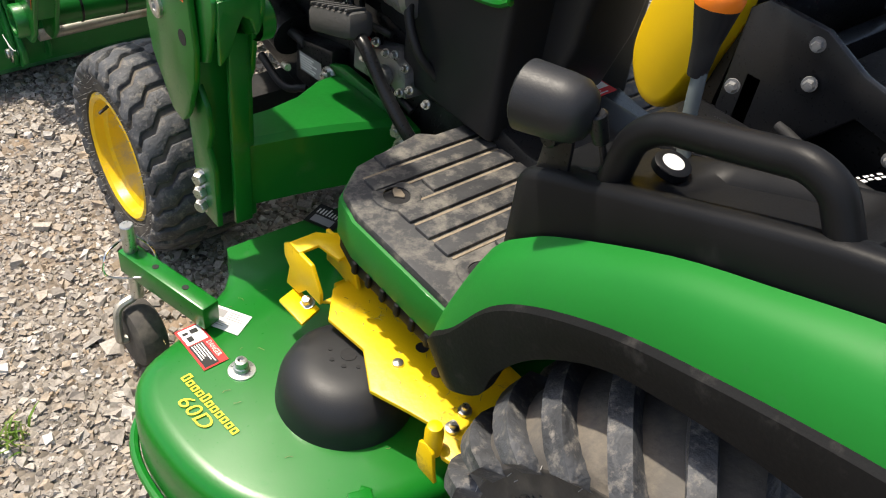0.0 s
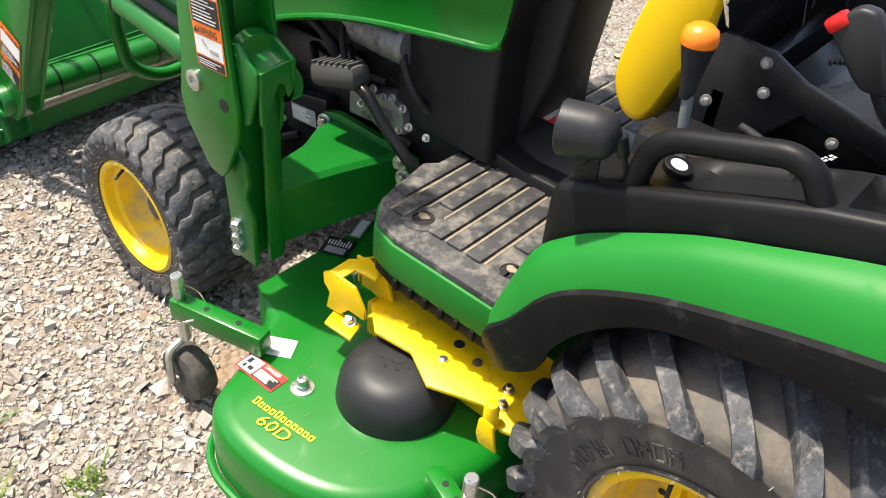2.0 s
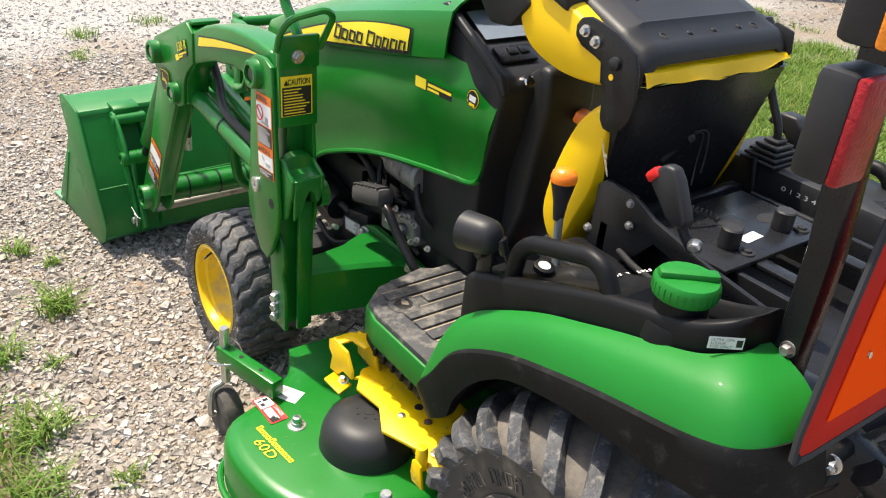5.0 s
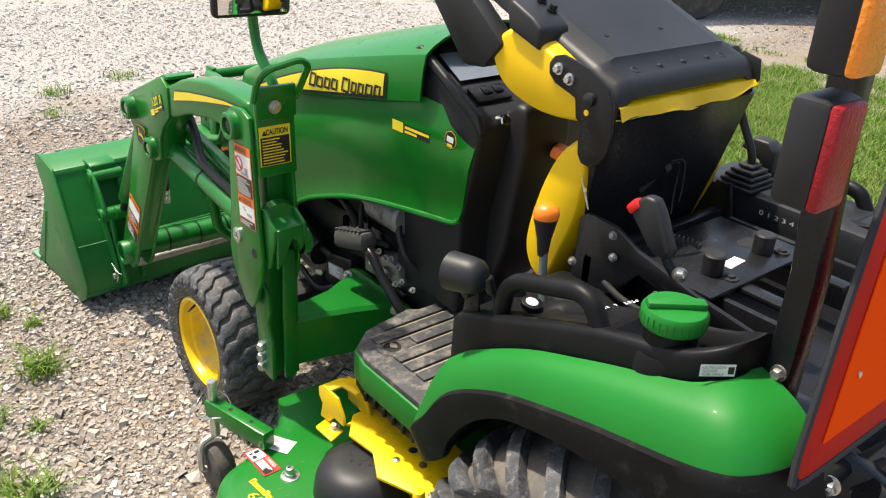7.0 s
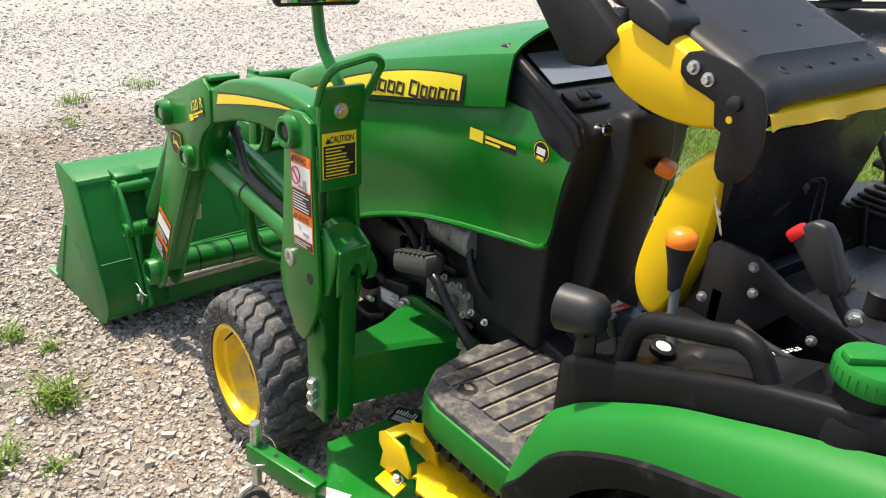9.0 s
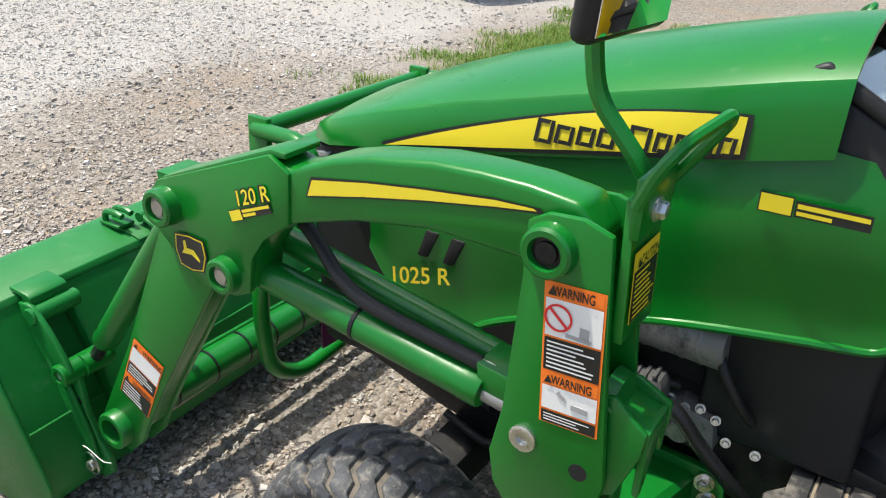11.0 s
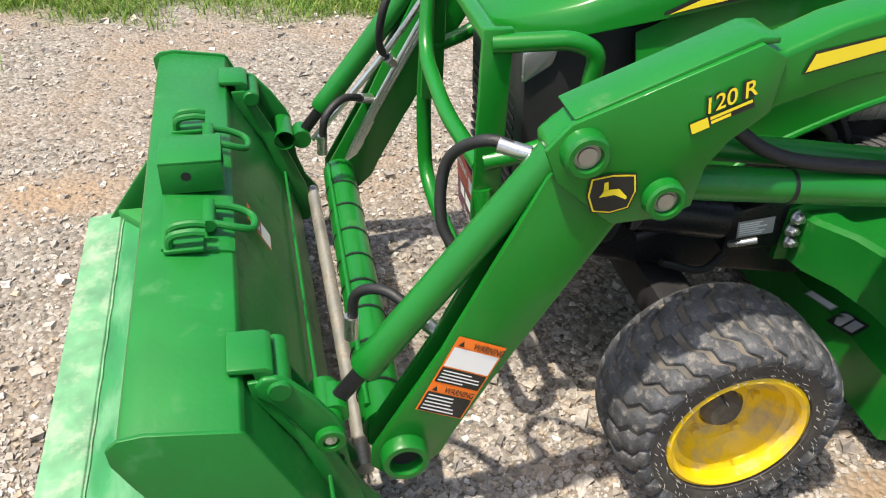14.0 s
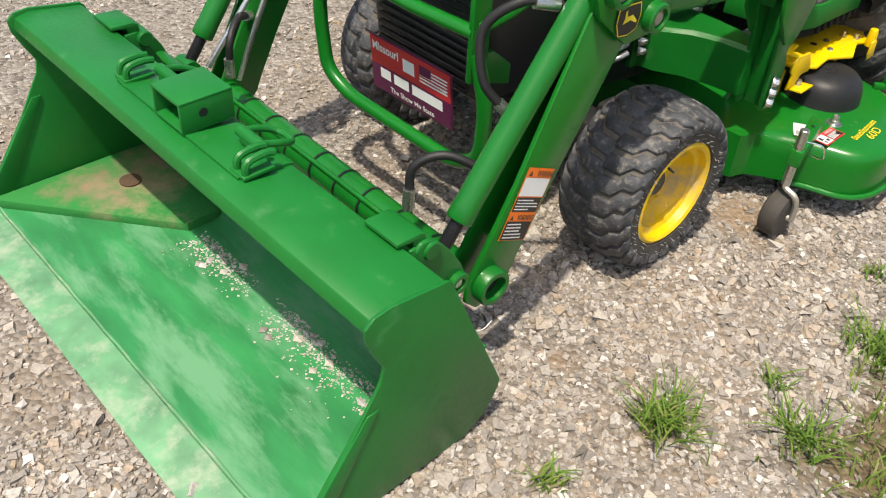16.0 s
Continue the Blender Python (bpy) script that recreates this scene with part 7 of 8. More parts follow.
part("receiver_hole", cyl(bmesh.new(), (0.005 - rx - 0.0006, 2.47, 0.556), (0.005 - rx + 0.001, 2.47, 0.556), 0.010, seg=14), "black_matte", rcv, m=BK)
for cx in (-0.155, 0.160):
    bm = bmesh.new()
    # ring folded back over the rear edge
    tube(bm, [(cx - 0.030, 2.43, 0.535), (cx - 0.034, 2.385, 0.522), (cx - 0.022, 2.352, 0.508), (cx + 0.022, 2.352, 0.508), (cx + 0.034, 2.385, 0.522), (cx + 0.030, 2.43, 0.535)], 0.0075, 10, n=5)
    bpart("tie_ring", bm, "bucket_paint", label="green steel tie ring")
    bm = bmesh.new()
    cyl(bm, (cx - 0.040, 2.43, 0.532), (cx + 0.040, 2.43, 0.532), 0.013)
    box(bm, (cx, 2.43, 0.522), (0.05, 0.026, 0.016), bev=0.003)
    bpart("ring_clip", bm, "bucket_paint")
    bm = bmesh.new()
    for dx in (-0.014, 0.014):
        tube(bm, [(cx - 0.07 * (1 if cx < 0 else -1) + dx, 2.50, 0.515), (cx - 0.07 * (1 if cx < 0 else -1) + dx, 2.495, 0.545), (cx - 0.07 * (1 if cx < 0 else -1) + dx, 2.46, 0.552), (cx - 0.07 * (1 if cx < 0 else -1) + dx, 2.435, 0.548)], 0.008, 8)
    box(bm, (cx - 0.07 * (1 if cx < 0 else -1), 2.475, 0.519), (0.05, 0.07, 0.008), bev=0.002)
    bpart("chain_hook", bm, "bucket_paint", label="green welded chain hook")
# hanger brackets and quick-attach plates
for s in (-1, 1):
    xc = s * 0.520
    bm = bmesh.new()
    prism(bm, [(2.338, 0.478), (2.338, 0.505), (2.35, 0.512), (2.408, 0.514), (2.408, 0.504), (2.37, 0.500), (2.365, 0.478)], "x", xc - 0.046, xc + 0.046, 0.003)
    bpart("hanger", bm, "bucket_paint", label="green folded hanger")
    for xx in (xc - 0.050, xc + 0.040):
        cheek = [(2.380, 0.486), (2.345, 0.488), (2.325, 0.455), (2.248, 0.30), (2.208, 0.20), (2.190, 0.120), (2.205, 0.088), (2.240, 0.085), (2.262, 0.20), (2.310, 0.34), (2.375, 0.455)]
        bpart("attach_cheek", prism(bmesh.new(), cheek, "x", xx, xx + 0.010, 0.003), "bucket_paint", label="dusty green quick-attach cheek")
    bpart("hook_tube", cyl(bmesh.new(), (xc - 0.060, 2.332, 0.468), (xc + 0.060, 2.332, 0.468), 0.020, seg=20, bev=0.003), "bucket_paint", label="green cross tube under the hanger")
    part_x = s * 0.560
    link = [(2.370, 0.480), (2.356, 0.494), (2.336, 0.494), (2.316, 0.482), (2.280, 0.440), (2.246, 0.388), (2.232, 0.356), (2.236, 0.332), (2.252, 0.320), (2.272, 0.322), (2.286, 0.338), (2.314, 0.392), (2.346, 0.436), (2.368, 0.456)]
    link = bpart("attach_link", prism(bmesh.new(), link, "x", part_x, part_x + s * 0.014, 0.005, 3), "bucket_paint", label="green banana-shaped bucket link")
    lobe = [(2.280, 0.356), (2.284, 0.320), (2.264, 0.250), (2.258, 0.180), (2.264, 0.110), (2.244, 0.082), (2.198, 0.080), (2.168, 0.105), (2.170, 0.145), (2.203, 0.190), (2.224, 0.250), (2.232, 0.330), (2.244, 0.362)]
    lobe = bpart("attach_lobe", prism(bmesh.new(), lobe, "x", part_x - s * 0.018, part_x - s * 0.002, 0.005, 3), "bucket_paint", label="dusty green cast lower link")
    part("lobe_opening", cyl(bmesh.new(), (part_x - s * 0.001, 2.244, 0.275), (part_x - s * 0.004, 2.244, 0.275), 0.010, seg=16), "black_matte", lobe, m=BK)
    boss = lathe(bmesh.new(), [(0.026, -0.11), (0.026, 0.018), (0.023, 0.021), (0.014, 0.021), (0.013, 0.010), (0, 0.010)], (part_x + s * 0.006, 2.258, 0.348), (s, 0, 0), 28, False)
    bpart("link_pin", boss, "green_steel", label="green link pin boss")
    part("pin_end", lathe(bmesh.new(), [(0.0125, 0.012), (0.010, 0.016), (0.004, 0.016), (0, 0.013)], (part_x + s * 0.006, 2.258, 0.348), (s, 0, 0), 20, False), "zinc", link, "bright steel pin end", m=BK)
    lock = bpart("lock_pin", cyl(bmesh.new(), (part_x - s * 0.01, 2.208, 0.125), (part_x + s * 0.026, 2.208, 0.125), 0.013, seg=18, bev=0.002), "zinc", label="zinc lock pin")
    part("pin_ring", lathe(bmesh.new(), [(0.027, 0.0), (0.029, 0.001), (0.029, 0.004), (0.027, 0.005)], (part_x + s * 0.012, 2.214, 0.125), (s, 0.1, 0), 28, False), "zinc", lock, "round wire spring ring", m=BK)
    part("pin_wire", tube(bmesh.new(), [(part_x + s * 0.016, 2.233, 0.168), (part_x + s * 0.022, 2.203, 0.176), (part_x + s * 0.020, 2.163, 0.160), (part_x + s * 0.018, 2.136, 0.166)], 0.0012, 6), "white_label", lock, "loose pale wire", m=BK)
bpart("pivot_rod", cyl(bmesh.new(), (-0.50, 2.190, 0.165), (0.50, 2.190, 0.165), 0.016, seg=18), "bare_steel", label="dirty bare steel rod behind the bucket")
bo = BK @ Vector((-0.075, 2.326, 0.375))
decal("bucket_sticker", bucket, bo, (BK.to_3x3() @ Vector((1, 0, 0))), Vector((0, 0.42, 0.9)), [((0, 0, 0.058, 0.098), "orange_label", 0), ((0.003, 0.003, 0.055, 0.042), "white_label", 1), ((0.003, 0.044, 0.055, 0.084), "black_label", 1)] + bars(0.007, 0.047, 0.05, 0.08, 5, "white_label", 2, RNG, 0.6), "orange, black and white hazard sticker", 0.006)

# ---- mower deck ----
deck = thing("mower_deck", (0, 0.75, 0), "green steel mower deck with yellow mounting plates under the tractor", "mower deck")
HALF_OUT = [(-.30, 1.085), (-.515, 1.088), (-.535, 1.035), (-.665, .955), (-.770, .912), (-.815, .850), (-.826, .760), (-.812, .650), (-.775, .560), (-.715, .495), (-.640, .455), (-.52, .425), (-.30, .405)]
OUT = HALF_OUT + [(-x, y) for x, y in HALF_OUT[::-1]]


def offset_outline(pts, d):
    """Moves an outline in (d < 0) or out."""
    out, n = [], len(pts)
    for i, p in enumerate(pts):
        a, b = Vector(pts[i - 1]), Vector(pts[(i + 1) % n])
        t = (b - a).normalized()
        out.append((p[0] - t.y * d * -1, p[1] + t.x * d * -1))
    return out


def dense(pts, k=4, hard=(1, 2)):
    n = len(pts)
    out = []
    for i in range(n):
        a, b, c, d = (Vector(pts[(i + j - 1) % n]) for j in range(4))
        sharp = {1, 2, n - 2, n - 3}
        for q in range(k):
            t = q / k
            if i in sharp or (i + 1) % n in sharp:
                out.append(tuple(b.lerp(c, t)))
            else:
                out.append(tuple(0.5 * ((2 * b) + (c - a) * t + (2 * a - 5 * b + 4 * c - d) * t * t + (3 * b - a - 3 * c + d) * t ** 3)))
    return out


o0 = dense(OUT)
area = sum(a[0] * b[1] - b[0] * a[1] for a, b in zip(o0, o0[1:] + o0[:1]))
sg = 1 if area > 0 else -1
bm = bmesh.new()
rings = [(-0.004, 0.080), (-0.004, 0.160), (-0.007, 0.190), (-0.013, 0.204), (-0.025, 0.213), (-0.044, 0.218)]
rows = []
for d, z in rings:
    rows.append([(p[0] + (q[0] - p[0]) * 0.06, p[1] + (q[1] - p[1]) * 0.06, z if z < 0.1 else 0.2175) if p[1] > 1.02 else (*q, z) for p, q in zip(o0, offset_outline(o0, d * sg))])
sheet(bm, rows, closed=True)
bm.verts.ensure_lookup_table()
n0 = len(o0)
bm.faces.new([bm.verts[(len(rings) - 1) * n0 + k] for k in range(n0)])
shell = part("deck_shell", bm, "green_paint", deck, "glossy green stamped deck shell with grass scraps", smooth=50)
bm = bmesh.new()
lip = [(x, y, 0.082) for x, y in offset_outline(o0, 0.006 * sg)]
lo = [i for i, p in enumerate(lip) if p[0] < -0.35 and p[1] < 1.0]
tube(bm, [lip[i] for i in lo], 0.0085, 8, n=2)
part("deck_lip", bm, "green_paint", shell, "rolled green lower lip")
part("lip_strip", tube(bmesh.new(), [(x * 1.004, y, 0.10) for x, y in [(-.812, .70), (-.79, .60), (-.745, .525)]], 0.010, 6), "green_paint", shell)
DC = Vector((-0.524, 0.663, 0.218))
bm = lathe(bmesh.new(), [(0.1165, -0.002), (0.1150, 0.006), (0.1135, 0.020), (0.110, 0.042), (0.101, 0.062), (0.085, 0.077), (0.062, 0.085), (0.040, 0.0872), (0.0, 0.0880)], DC, (0, 0, 1), 56, False)
dome = part("pulley_cover", bm, "black_plastic", deck, "round satin black pulley cover", smooth=50)
bm = bmesh.new()
for dx, dy, r in ((0.004, 0.004, 0.0135), (-0.014, 0.030, 0.0035), (-0.024, 0.010, 0.004), (-0.016, -0.012, 0.004), (0.002, -0.026, 0.0035), (0.028, -0.012, 0.003)):
    cyl(bm, DC + Vector((dx, dy, 0.085)), DC + Vector((dx, dy, 0.0888)), r, seg=16)
part("cover_hole", bm, "black_matte", dome)
# yellow mounting plate
Y = [(-.405, .800), (-.360, .760), (-.330, .60), (-.330, .41), (-.440, .375), (-.515, .372), (-.530, .420), (-.505, .470), (-.520, .512), (-.545, .575), (-.505, .650), (-.515, .735), (-.470, .790)]
yel = part("mount_plate", prism(bmesh.new(), Y, "z", 0.318, 0.327, 0.002), "yellow_paint", deck, "yellow steel mounting plate with grass bits", smooth=30)
bm = bmesh.new()
prism(bm, [(.878, 0.290), (.868, 0.335), (.884, 0.350), (.886, 0.376), (.866, 0.389), (.800, 0.389), (.772, 0.345), (.772, 0.322), (.815, 0.322), (.838, 0.296)], "x", -0.508, -0.500, 0.002)
prism(bm, [(-.541, .847), (-.500, .860), (-.493, .792), (-.539, .776)], "z", 0.284, 0.291, 0.002)
prism(bm, [(-.508, .836), (-.508, .868), (-.455, .868), (-.425, .840), (-.436, .788), (-.462, .788), (-.470, .836)], "z", 0.384, 0.391, 0.002)
prism(bm, [(.762, 0.322), (.862, 0.322), (.868, 0.388), (.790, 0.388)], "x", -0.436, -0.428, 0.002)
prism(bm, [(-.436, 0.322), (-.345, 0.322), (-.345, 0.350), (-.436, 0.388)], "y", 0.850, 0.858, 0.002)
prism(bm, [(-.500, .775), (-.440, .775), (-.430, .862), (-.345, .862), (-.345, .760), (-.470, .750)], "z", 0.3185, 0.3265, 0.002)
part("lift_bracket", bm, "yellow_paint", yel, "yellow folded lift bracket")
part("plate_support", box(bmesh.new(), (-0.43, 0.80, 0.255), (0.03, 0.05, 0.09), bev=0.003), "yellow_paint", yel)
part("plate_support", box(bmesh.new(), (-0.43, 0.55, 0.27), (0.05, 0.20, 0.095), bev=0.003), "yellow_paint", yel)
bm = bmesh.new()
lathe(bm, [(0.014, 0), (0.014, 0.045), (0.011, 0.055), (0, 0.058)], (-0.530, 0.440, 0.318), (0, 0.05, 1), 16, False)
prism(bm, [(.412, 0.280), (.450, 0.278), (.458, 0.30), (.456, 0.335), (.440, 0.345), (.425, 0.335), (.418, 0.30)], "x", -0.545, -0.538, 0.002)
part("lock_tab", bm, "yellow_paint", yel, "yellow locking tab")
bm = bmesh.new()
for x, y, r in ((-.425, .600, .011), (-.385, .680, .005)):
    cyl(bm, (x, y, 0.3262), (x, y, 0.3278), r, seg=14)
part("plate_hole", bm, "black_matte", yel)
for x, y, k in ((-.478, .594, "zinc"), (-.438, .545, "rust"), (-.452, .462, "zinc"), (-.488, .448, "zinc")):
    part("bolt", lathe(bmesh.new(), [(0.010, 0), (0.009, 0.004), (0.005, 0.006), (0, 0.0065)] if k != "zinc" or y > 0.5 else [(0.011, 0), (0.011, 0.006), (0.006, 0.007), (0.006, 0.016), (0, 0.016)], (x, y, 0.327), (0, 0, 1), 12, False), k, yel)
part("bolt", bolt(bmesh.new(), (-0.505, 0.812, 0.291), (-0.3, 0, 1), 0.009, 0.012), "zinc", yel)
# grease fitting bolt on the shell
bm = bmesh.new()
lathe(bm, [(0.024, 0.0), (0.023, 0.003), (0.014, 0.004), (0.0125, 0.012), (0.011, 0.013), (0.010, 0.026), (0.006, 0.027), (0.006, 0.022), (0, 0.022)], (-0.642, 0.798, 0.2175), (0, 0, 1), 20, False)
part("spindle_bolt", bm, "zinc", deck, "zinc spindle bolt and washer")
# gauge wheels
def gauge(px, py, ax, ay, top, name):
    g = part("wheel_arm", box(bmesh.new(), ((px + ax) / 2, (py + ay) / 2, 0.250), (0.036, math.hypot(px - ax, py - ay) + 0.03, 0.050), Euler((0, 0, math.atan2(-(ax - px), ay - py))).to_matrix(), bev=0.004), "green_paint", deck, "green gauge wheel arm")
    d = Vector((ax - px, ay - py, 0)).normalized()
    for k in (0.35, 0.75):
        p = Vector((px, py, 0.2745)) + d * math.hypot(px - ax, py - ay) * k
        part("arm_hole", cyl(bmesh.new(), p, p + Vector((0, 0, 0.0015)), 0.006, seg=12), "black_matte", g)
    bm = bmesh.new()
    cyl(bm, (px, py, 0.16), (px, py, top), 0.0125, seg=18, bev=0.002)
    part("wheel_post", bm, "zinc", g, "zinc plated wheel post")
    bm = bmesh.new()
    tube(bm, [(px - 0.014, py, top - 0.03), (px - 0.05, py - 0.02, top - 0.035), (px - 0.055, py - 0.03, top - 0.075), (px + 0.02, py - 0.055, top - 0.085), (px + 0.03, py - 0.03, top - 0.05), (px + 0.012, py, top - 0.03)], 0.0022, 6)
    part("hitch_clip", bm, "chrome", g, "bent wire hitch clip")
    wx, wy = px + (-0.004), py - 0.004
    bm = bmesh.new()
    tube(bm, [(px, py, 0.18), (px - 0.002, py + 0.006, 0.155), (wx - 0.036, wy + 0.01, 0.145), (wx - 0.044, wy, 0.11), (wx - 0.044, wy, 0.066), (wx - 0.03, wy, 0.066)], 0.0085, 8, round_=0.02)
    part("wheel_fork", bm, "bare_steel", g, "bare steel wheel fork")
    bm = lathe(bmesh.new(), [(0.018, -0.028), (0.050, -0.030), (0.062, -0.024), (0.067, -0.010), (0.067, 0.010), (0.062, 0.024), (0.050, 0.030), (0.018, 0.028)], (wx, wy, 0.067), (1, 0.05, 0), 36)
    part("gauge_wheel", bm, "tyre_sidewall", g, "small black rubber gauge wheel")


gauge(-0.690, 1.112, -0.640, 0.925, 0.334, "front")
gauge(0.690, 1.112, 0.640, 0.925, 0.334, "front")
gauge(-0.668, 0.372, -0.640, 0.455, 0.372, "rear")
gauge(0.668, 0.372, 0.640, 0.455, 0.372, "rear")
# stickers
SO, SU, SV = Vector((-0.697, 0.934, 0.2185)), Vector((0.03, -1, 0)), Vector((1, 0.03, 0))
decal("danger_sticker", deck, SO, SU, SV, [((0, 0, 0.104, 0.046), "red_label", 0), ((0.004, 0.004, 0.042, 0.042), "white_label", 1), ((0.044, 0.004, 0.101, 0.030), "black_label", 1)] + bars(0.047, 0.006, 0.099, 0.028, 5, "white_label", 2, RNG, 0.5) + [((0.010, 0.022, 0.020, 0.036), "black_label", 2), ((0.024, 0.010, 0.036, 0.020), "black_label", 2), ((0.012, 0.008, 0.018, 0.018), "black_label", 2)], "red, white and black hazard sticker")
lettering("DANGER", deck, SO + SU.normalized() * 0.050 + SV.normalized() * 0.033, SU, SV, 0.013, "white_label", width=0.040, lift=0.004)
decal("white_sticker", deck, (-0.648, 0.934, 0.2185), (0.52, -0.86, 0), (0.86, 0.5, 0), [((0, 0, 0.074, 0.050), "white_label", 0), ((0.006, 0.026, 0.030, 0.044), "grey_label", 1)] + bars(0.036, 0.024, 0.068, 0.045, 4, "grey_label", 1, RNG, 0.6) + bars(0.006, 0.006, 0.066, 0.020, 3, "grey_label", 1, RNG, 0.7), "white printed paper label")
du, dv = Vector((0.10, -0.99, 0)), Vector((0.99, 0.10, 0))
mk = []
for i in range(11):
    a, hh = i * 0.0138, 0.018 if i in (0, 4) else 0.013
    mk += [((a, 0, a + 0.0030, hh), "yellow_label", 0), ((a + 0.0075, 0, a + 0.0105, hh), "yellow_label", 0), ((a + 0.0030, hh - 0.003, a + 0.0075, hh), "yellow_label", 0), ((a + 0.0030, 0.0, a + 0.0075, 0.003), "yellow_label", 0)]
decal("name_sticker", deck, (-0.733, 0.836, 0.2185), du, dv, mk, "row of small yellow letter-like marks")["kind"] = "stuff"
lettering("60D", deck, (-0.760, 0.797, 0.2185), du, dv, 0.036, "yellow_label", width=0.072, lift=0.002, slant=0.15)
decal("deck_label", deck, (-0.316, 1.021, 0.2185), (0.91, 0.40, 0), (-0.5, 0.86, 0), [((0, 0, 0.066, 0.070), "black_label", 0), ((0.008, 0.012, 0.030, 0.060), "grey_label", 1)] + bars(0.036, 0.006, 0.062, 0.064, 8, "white_label", 1, RNG, 0.5), "black printed deck label")
decal("serial_label", deck, (-0.242, 1.054, 0.2185), (0.93, 0.37, 0), (-0.4, 0.92, 0), [((0, 0, 0.074, 0.028), "grey_label", 0), ((0.004, 0.004, 0.070, 0.024), "white_label", 1)], "silver serial label")
part("lift_rod", tube(bmesh.new(), [(-0.36, 0.93, 0.22), (-0.375, 0.93, 0.27), (-0.33, 0.90, 0.275), (-0.28, 0.88, 0.26)], 0.007, 8), "zinc", deck)
bm = bmesh.new()
prism(bm, [(-.640, .470), (-.612, .495), (-.600, .480), (-.628, .455)], "z", 0.2165, 0.235, 0.002)
part("hanger_tab", bm, "green_paint", deck)

# dry grass clippings on the plate and the shell
bm = bmesh.new()
rg = random.Random(33)
for i in range(105):
    on_plate = i < 70
    if on_plate:
        x, y, z = rg.uniform(-0.50, -0.36), rg.uniform(0.40, 0.76), 0.3285
    else:
        x, y, z = rg.uniform(-0.74, -0.42), rg.uniform(0.52, 1.04), 0.2196
        if math.hypot(x - DC.x, y - DC.y) < 0.13:
            continue
    a, ln = rg.uniform(0, math.pi), rg.uniform(0.004, 0.014)
    d = Vector((math.cos(a), math.sin(a), 0)) * ln / 2
    tube(bm, [Vector((x, y, z)) - d, Vector((x + rg.uniform(-.002, .002), y + rg.uniform(-.002, .002), z + 0.0012)), Vector((x, y, z)) + d], 0.0004, 4, n=2)
clip = part("grass_clippings", bm, "grass_dry", deck, "dry grass clippings scattered on the deck")
clip["kind"] = "stuff"

# ---- slow vehicle sign, hood decals, tow vehicle ----
sy = -0.262
tri = [(-0.452, 0.872), (-0.425, 0.862), (-0.045, 0.862), (-0.018, 0.872), (-0.018, 0.90), (-0.205, 1.232), (-0.225, 1.245), (-0.250, 1.245), (-0.268, 1.232), (-0.455, 0.905)]
SH = Matrix(((1, 0, 0, 0), (0, 1, 0.19, -0.19 * 0.875), (0, 0, 1, 0), (0, 0, 0, 1)))
sign = part("slow_vehicle_sign", prism(bmesh.new(), tri, "y", sy, sy + 0.004, 0.001), "smv_red", tractor, "orange and dark red triangular slow vehicle sign", m=SH)
part("sign_edge", tube(bmesh.new(), [(x, sy + 0.002, z) for x, z in tri + tri[:1]], 0.006, 6, n=2), "black_plastic", sign, m=SH)
part("sign_face", prism(bmesh.new(), [(-0.395, 0.905), (-0.080, 0.905), (-0.237, 1.178)], "y", sy - 0.003, sy - 0.001), "smv_orange", sign, "fluorescent orange triangle", m=SH)
for x, z in ((-0.31, 0.98), (-0.24, 1.10)):
    part("rivet", cyl(bmesh.new(), (x, sy - 0.002, z), (x, sy - 0.006, z), 0.005, seg=12), "zinc", sign, m=SH)
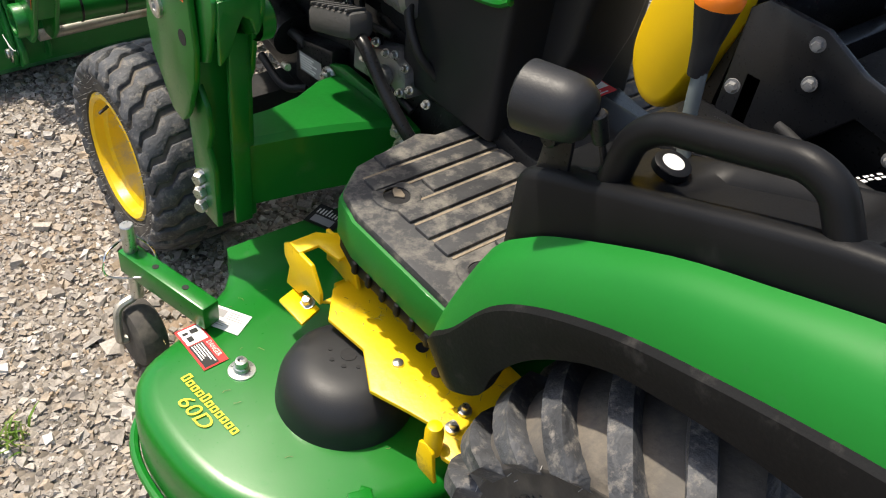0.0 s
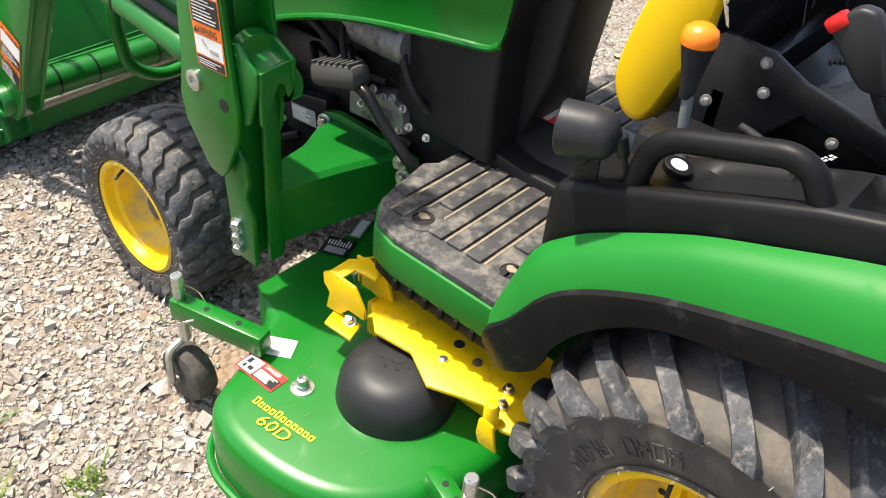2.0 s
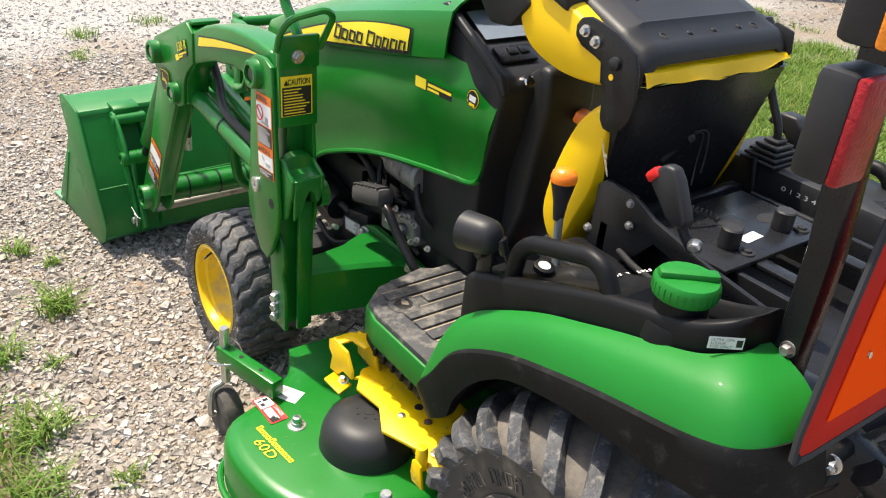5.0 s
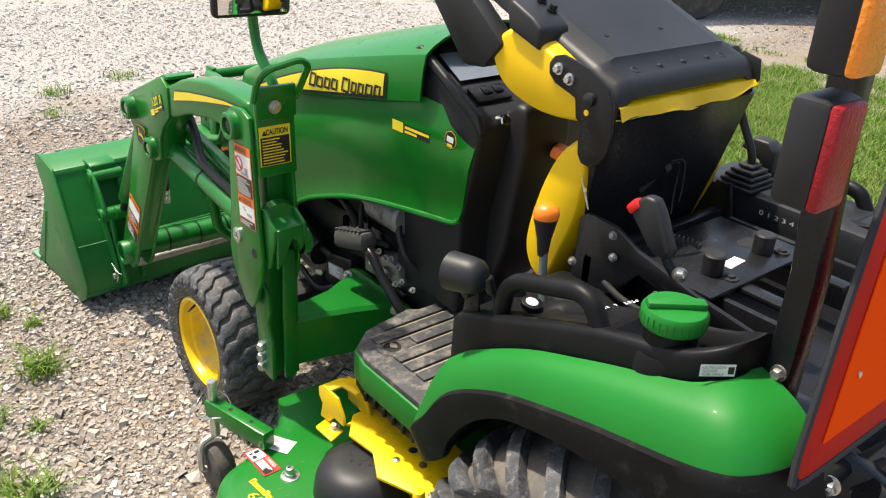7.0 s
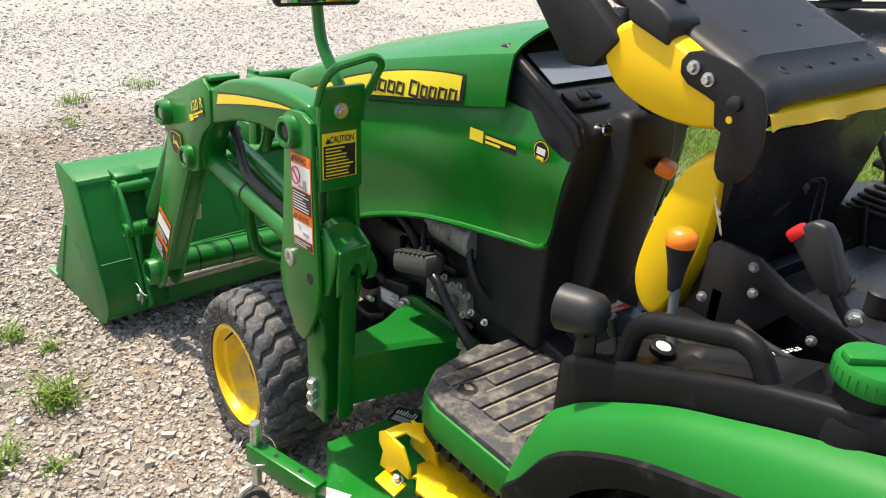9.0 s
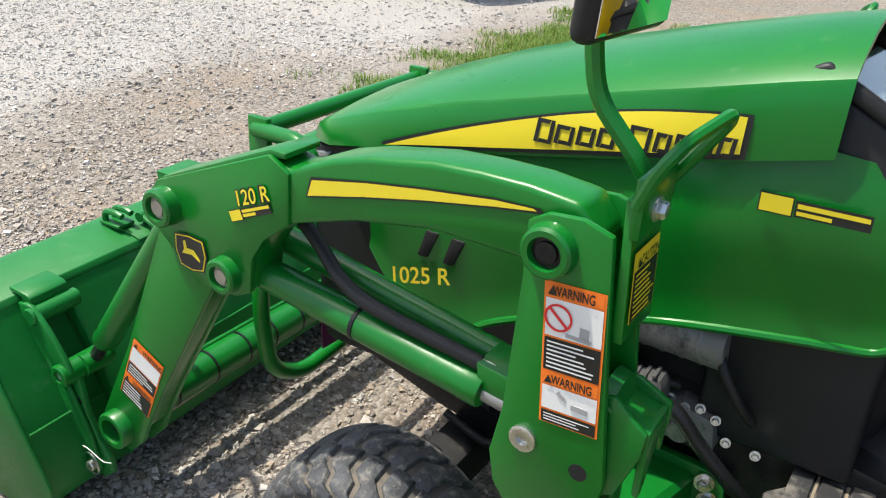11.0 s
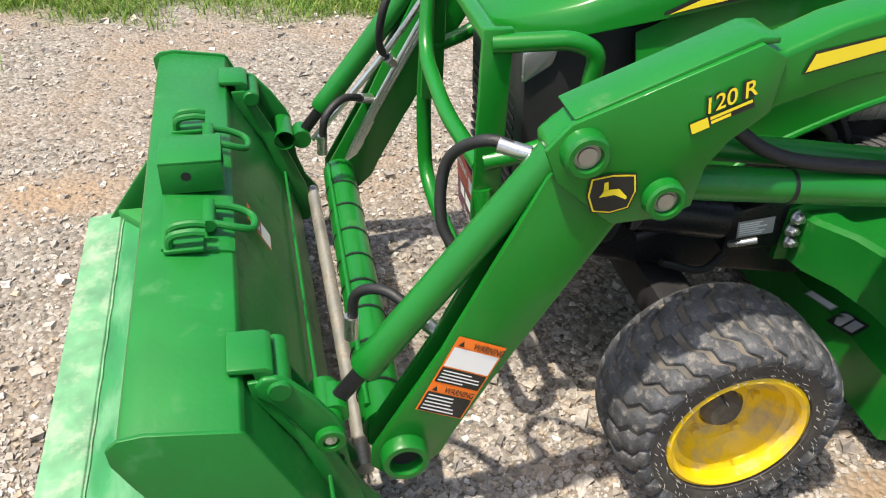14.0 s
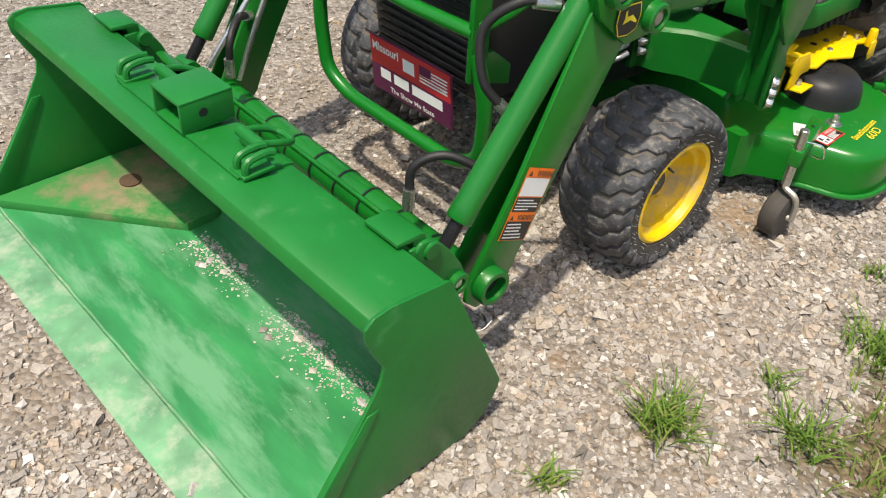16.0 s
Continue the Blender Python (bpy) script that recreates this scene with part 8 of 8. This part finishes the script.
# hood side decals
for s in (-1,):
    def hp(y, z, d=0.003):
        zc, zt, hw = lerp(CREASE, y), lerp(TOP, y), lerp(HALF, y)
        f = (z - zc) / (zt - zc)
        fx = float(np.interp(f, [0, 0.20, 0.42, 0.61, 0.72], [1.0, 0.992, 0.975, 0.945, 0.85]))
        return Vector((s * (fx * hw + d), y, z))
    bm = bmesh.new()
    for pad, mi in ((0.0, 1), (1.0, 0)):
        rows = []
        for i in range(25):
            q = i / 24
            y = 1.624 - 0.600 * q + (0.008 * (1 - 2 * q) if mi == 0 else 0)
            zc = 0.929 + (1.047 - 0.929) * (q ** 0.95)
            top = 0.929 + (1.100 - 0.929) * (1 - (1 - q) ** 1.55)
            lo_z = zc if mi else zc - 0.007 * min(1, q * 4 + 0.2)
            hi_z = top if mi else top + 0.004
            rows.append([hp(y, lo_z + (hi_z - lo_z) * k / 4, 0.0105 if mi else 0.0088) for k in range(5)])
        sheet(bm, rows)
    nf = len(bm.faces) // 2
    bm.faces.ensure_lookup_table()
    for i, f in enumerate(bm.faces):
        f.material_index = 0 if i < nf else 1
    part("hood_stripe", bm, ["yellow_label", "black_label"], tractor, "yellow tapering hood stripe edged in black", smooth=60)
    # the maker's name as plain letter-sized blocks
    bm = bmesh.new()
    marks = [(0.0, 0.030), (0.034, 0.030), (0.070, 0.028), (0.103, 0.028), (0.150, 0.034), (0.190, 0.024), (0.219, 0.024), (0.248, 0.026), (0.279, 0.024)]
    for i, (a, w) in enumerate(marks):
        y0 = 1.335 - a
        zb = 0.996 + 0.13 * a
        h = 0.044 if i in (0, 4) else 0.036
        st = 0.0065
        strokes = [(0, 0.006, st, h), (w - st, 0.006, w, h), (st, h - st, w - st, h), (st, 0.006, w - st, 0.006 + st)]
        bm = bmesh.new()
        for a0, b0, a1, b1 in strokes:
            sheet(bm, [[hp(y0 - a0 - (a1 - a0) * k / 2, zb + b0, 0.0122) for k in range(3)], [hp(y0 - a0 - (a1 - a0) * k / 2 - 0.003, zb + b1, 0.0122) for k in range(3)]])
        part("letter_mark", bm, "black_label", tractor)
    px = lambda y: s * (lerp(HALF, y) + 0.0165)
    decal("dealer_sticker", tractor, (px(0.95), 0.985, 0.972), (0, -1, 0.03), (0, 0, 1), [((0, 0, 0.048, 0.030), "black_label", 0), ((0.002, 0.002, 0.046, 0.028), "yellow_label", 1), ((0.050, 0.002, 0.150, 0.026), "black_label", 0), ((0.053, 0.015, 0.147, 0.022), "yellow_label", 1), ((0.053, 0.005, 0.100, 0.011), "yellow_label", 1)], "small yellow and black sticker")
    circ = [(0.024 * math.cos(a), 0.024 * math.sin(a)) for a in (2 * math.pi * k / 24 for k in range(24))]
    decal("round_badge", tractor, (px(0.80) - 0.002, 0.793, 0.997), (0, -1, -0.05), (0, 0, 1), [(circ, "black_label", 0), ([(x * .9, y * .9) for x, y in circ], "yellow_label", 1), ([(x * .82, y * .82) for x, y in circ], "black_label", 2), ((-0.012, -0.006, 0.012, 0.008), "white_label", 3), ((-0.010, -0.017, 0.010, -0.010), "yellow_label", 3)], "round black and yellow badge")
    lettering("1025 R", tractor, (s * 0.2725, 1.598, 0.664), (0, -1, 0.29), (0, 0.05, 1), 0.046, "yellow_label", width=0.132, bold=0.0006, lift=0.001, slant=0.2)

# pickup truck parked beyond the grass
truck = thing("pickup_truck", (8.6, 4.6, 0), "dark pickup truck parked beyond the lawn", "truck")
TM = Matrix.Translation((8.45, 5.25, 0)) @ Euler((0, 0, radians(-17))).to_matrix().to_4x4()
bm = bmesh.new()
prism(bm, [(-2.7, 0.45), (-2.75, 0.75), (-2.6, 1.0), (-1.2, 1.08), (-0.7, 1.65), (0.7, 1.68), (1.0, 1.12), (2.7, 1.10), (2.72, 0.55), (2.6, 0.42), (2.1, 0.42), (1.95, 0.75), (1.3, 0.75), (1.15, 0.40), (-1.2, 0.40), (-1.35, 0.75), (-2.0, 0.75), (-2.15, 0.45)], "y", -0.95, 0.95, 0.05)
part("truck_body", bm, "truck_paint", truck, "dark glossy truck body", m=TM)
bm = bmesh.new()
prism(bm, [(-1.05, 1.12), (-0.64, 1.60), (0.62, 1.62), (0.85, 1.14)], "y", -0.962, 0.962, 0.01)
part("side_window", bm, "truck_glass", truck, m=TM)
part("running_board", box(bmesh.new(), (0, -1.0, 0.36), (2.2, 0.16, 0.06), bev=0.02), "black_plastic", truck, m=TM)
for x in (-1.67, 1.63):
    for y in (-0.85, 0.85):
        bm = lathe(bmesh.new(), [(0.20, -0.12), (0.36, -0.13), (0.39, -0.09), (0.39, 0.09), (0.36, 0.13), (0.20, 0.12)], (x, y, 0.385), (0, 1, 0), 36)
        w = part("truck_wheel", bm, "tyre_sidewall", truck, "black road tyre", m=TM)
        part("wheel_rim", lathe(bmesh.new(), [(0.21, 0.10), (0.19, 0.07), (0.05, 0.09), (0, 0.09)], (x, y, 0.385), (0, 1 if y > 0 else -1, 0), 24, False), "engine_metal", w, m=TM)
# rear hitch parts seen below the sign
bm = bmesh.new()
tube(bm, [(-0.30, -0.20, 0.70), (-0.33, -0.28, 0.62), (-0.36, -0.36, 0.50), (-0.36, -0.48, 0.42)], 0.018, 10)
tube(bm, [(-0.22, -0.26, 0.78), (-0.26, -0.32, 0.74), (-0.32, -0.34, 0.70)], 0.014, 10)
cyl(bm, (-0.34, -0.22, 0.72), (-0.22, -0.30, 0.80), 0.022)
cyl(bm, (-0.30, -0.30, 0.80), (-0.24, -0.36, 0.72), 0.025)
box(bm, (-0.28, -0.25, 0.76), (0.05, 0.10, 0.14), Euler((0.4, 0.2, 0.3)).to_matrix(), bev=0.01)
part("hitch_arm", bm, "black_gloss", tractor, "black hitch arms and links")
for p, a in (((-0.33, -0.26, 0.80), (-1, -0.3, 0)), ((-0.37, -0.235, 0.76), (-1, 0, 0)), ((-0.36, -0.30, 0.66), (-1, -0.3, 0))):
    part("bolt", bolt(bmesh.new(), p, a, 0.012, 0.014, stud=0.01), "zinc", tractor)
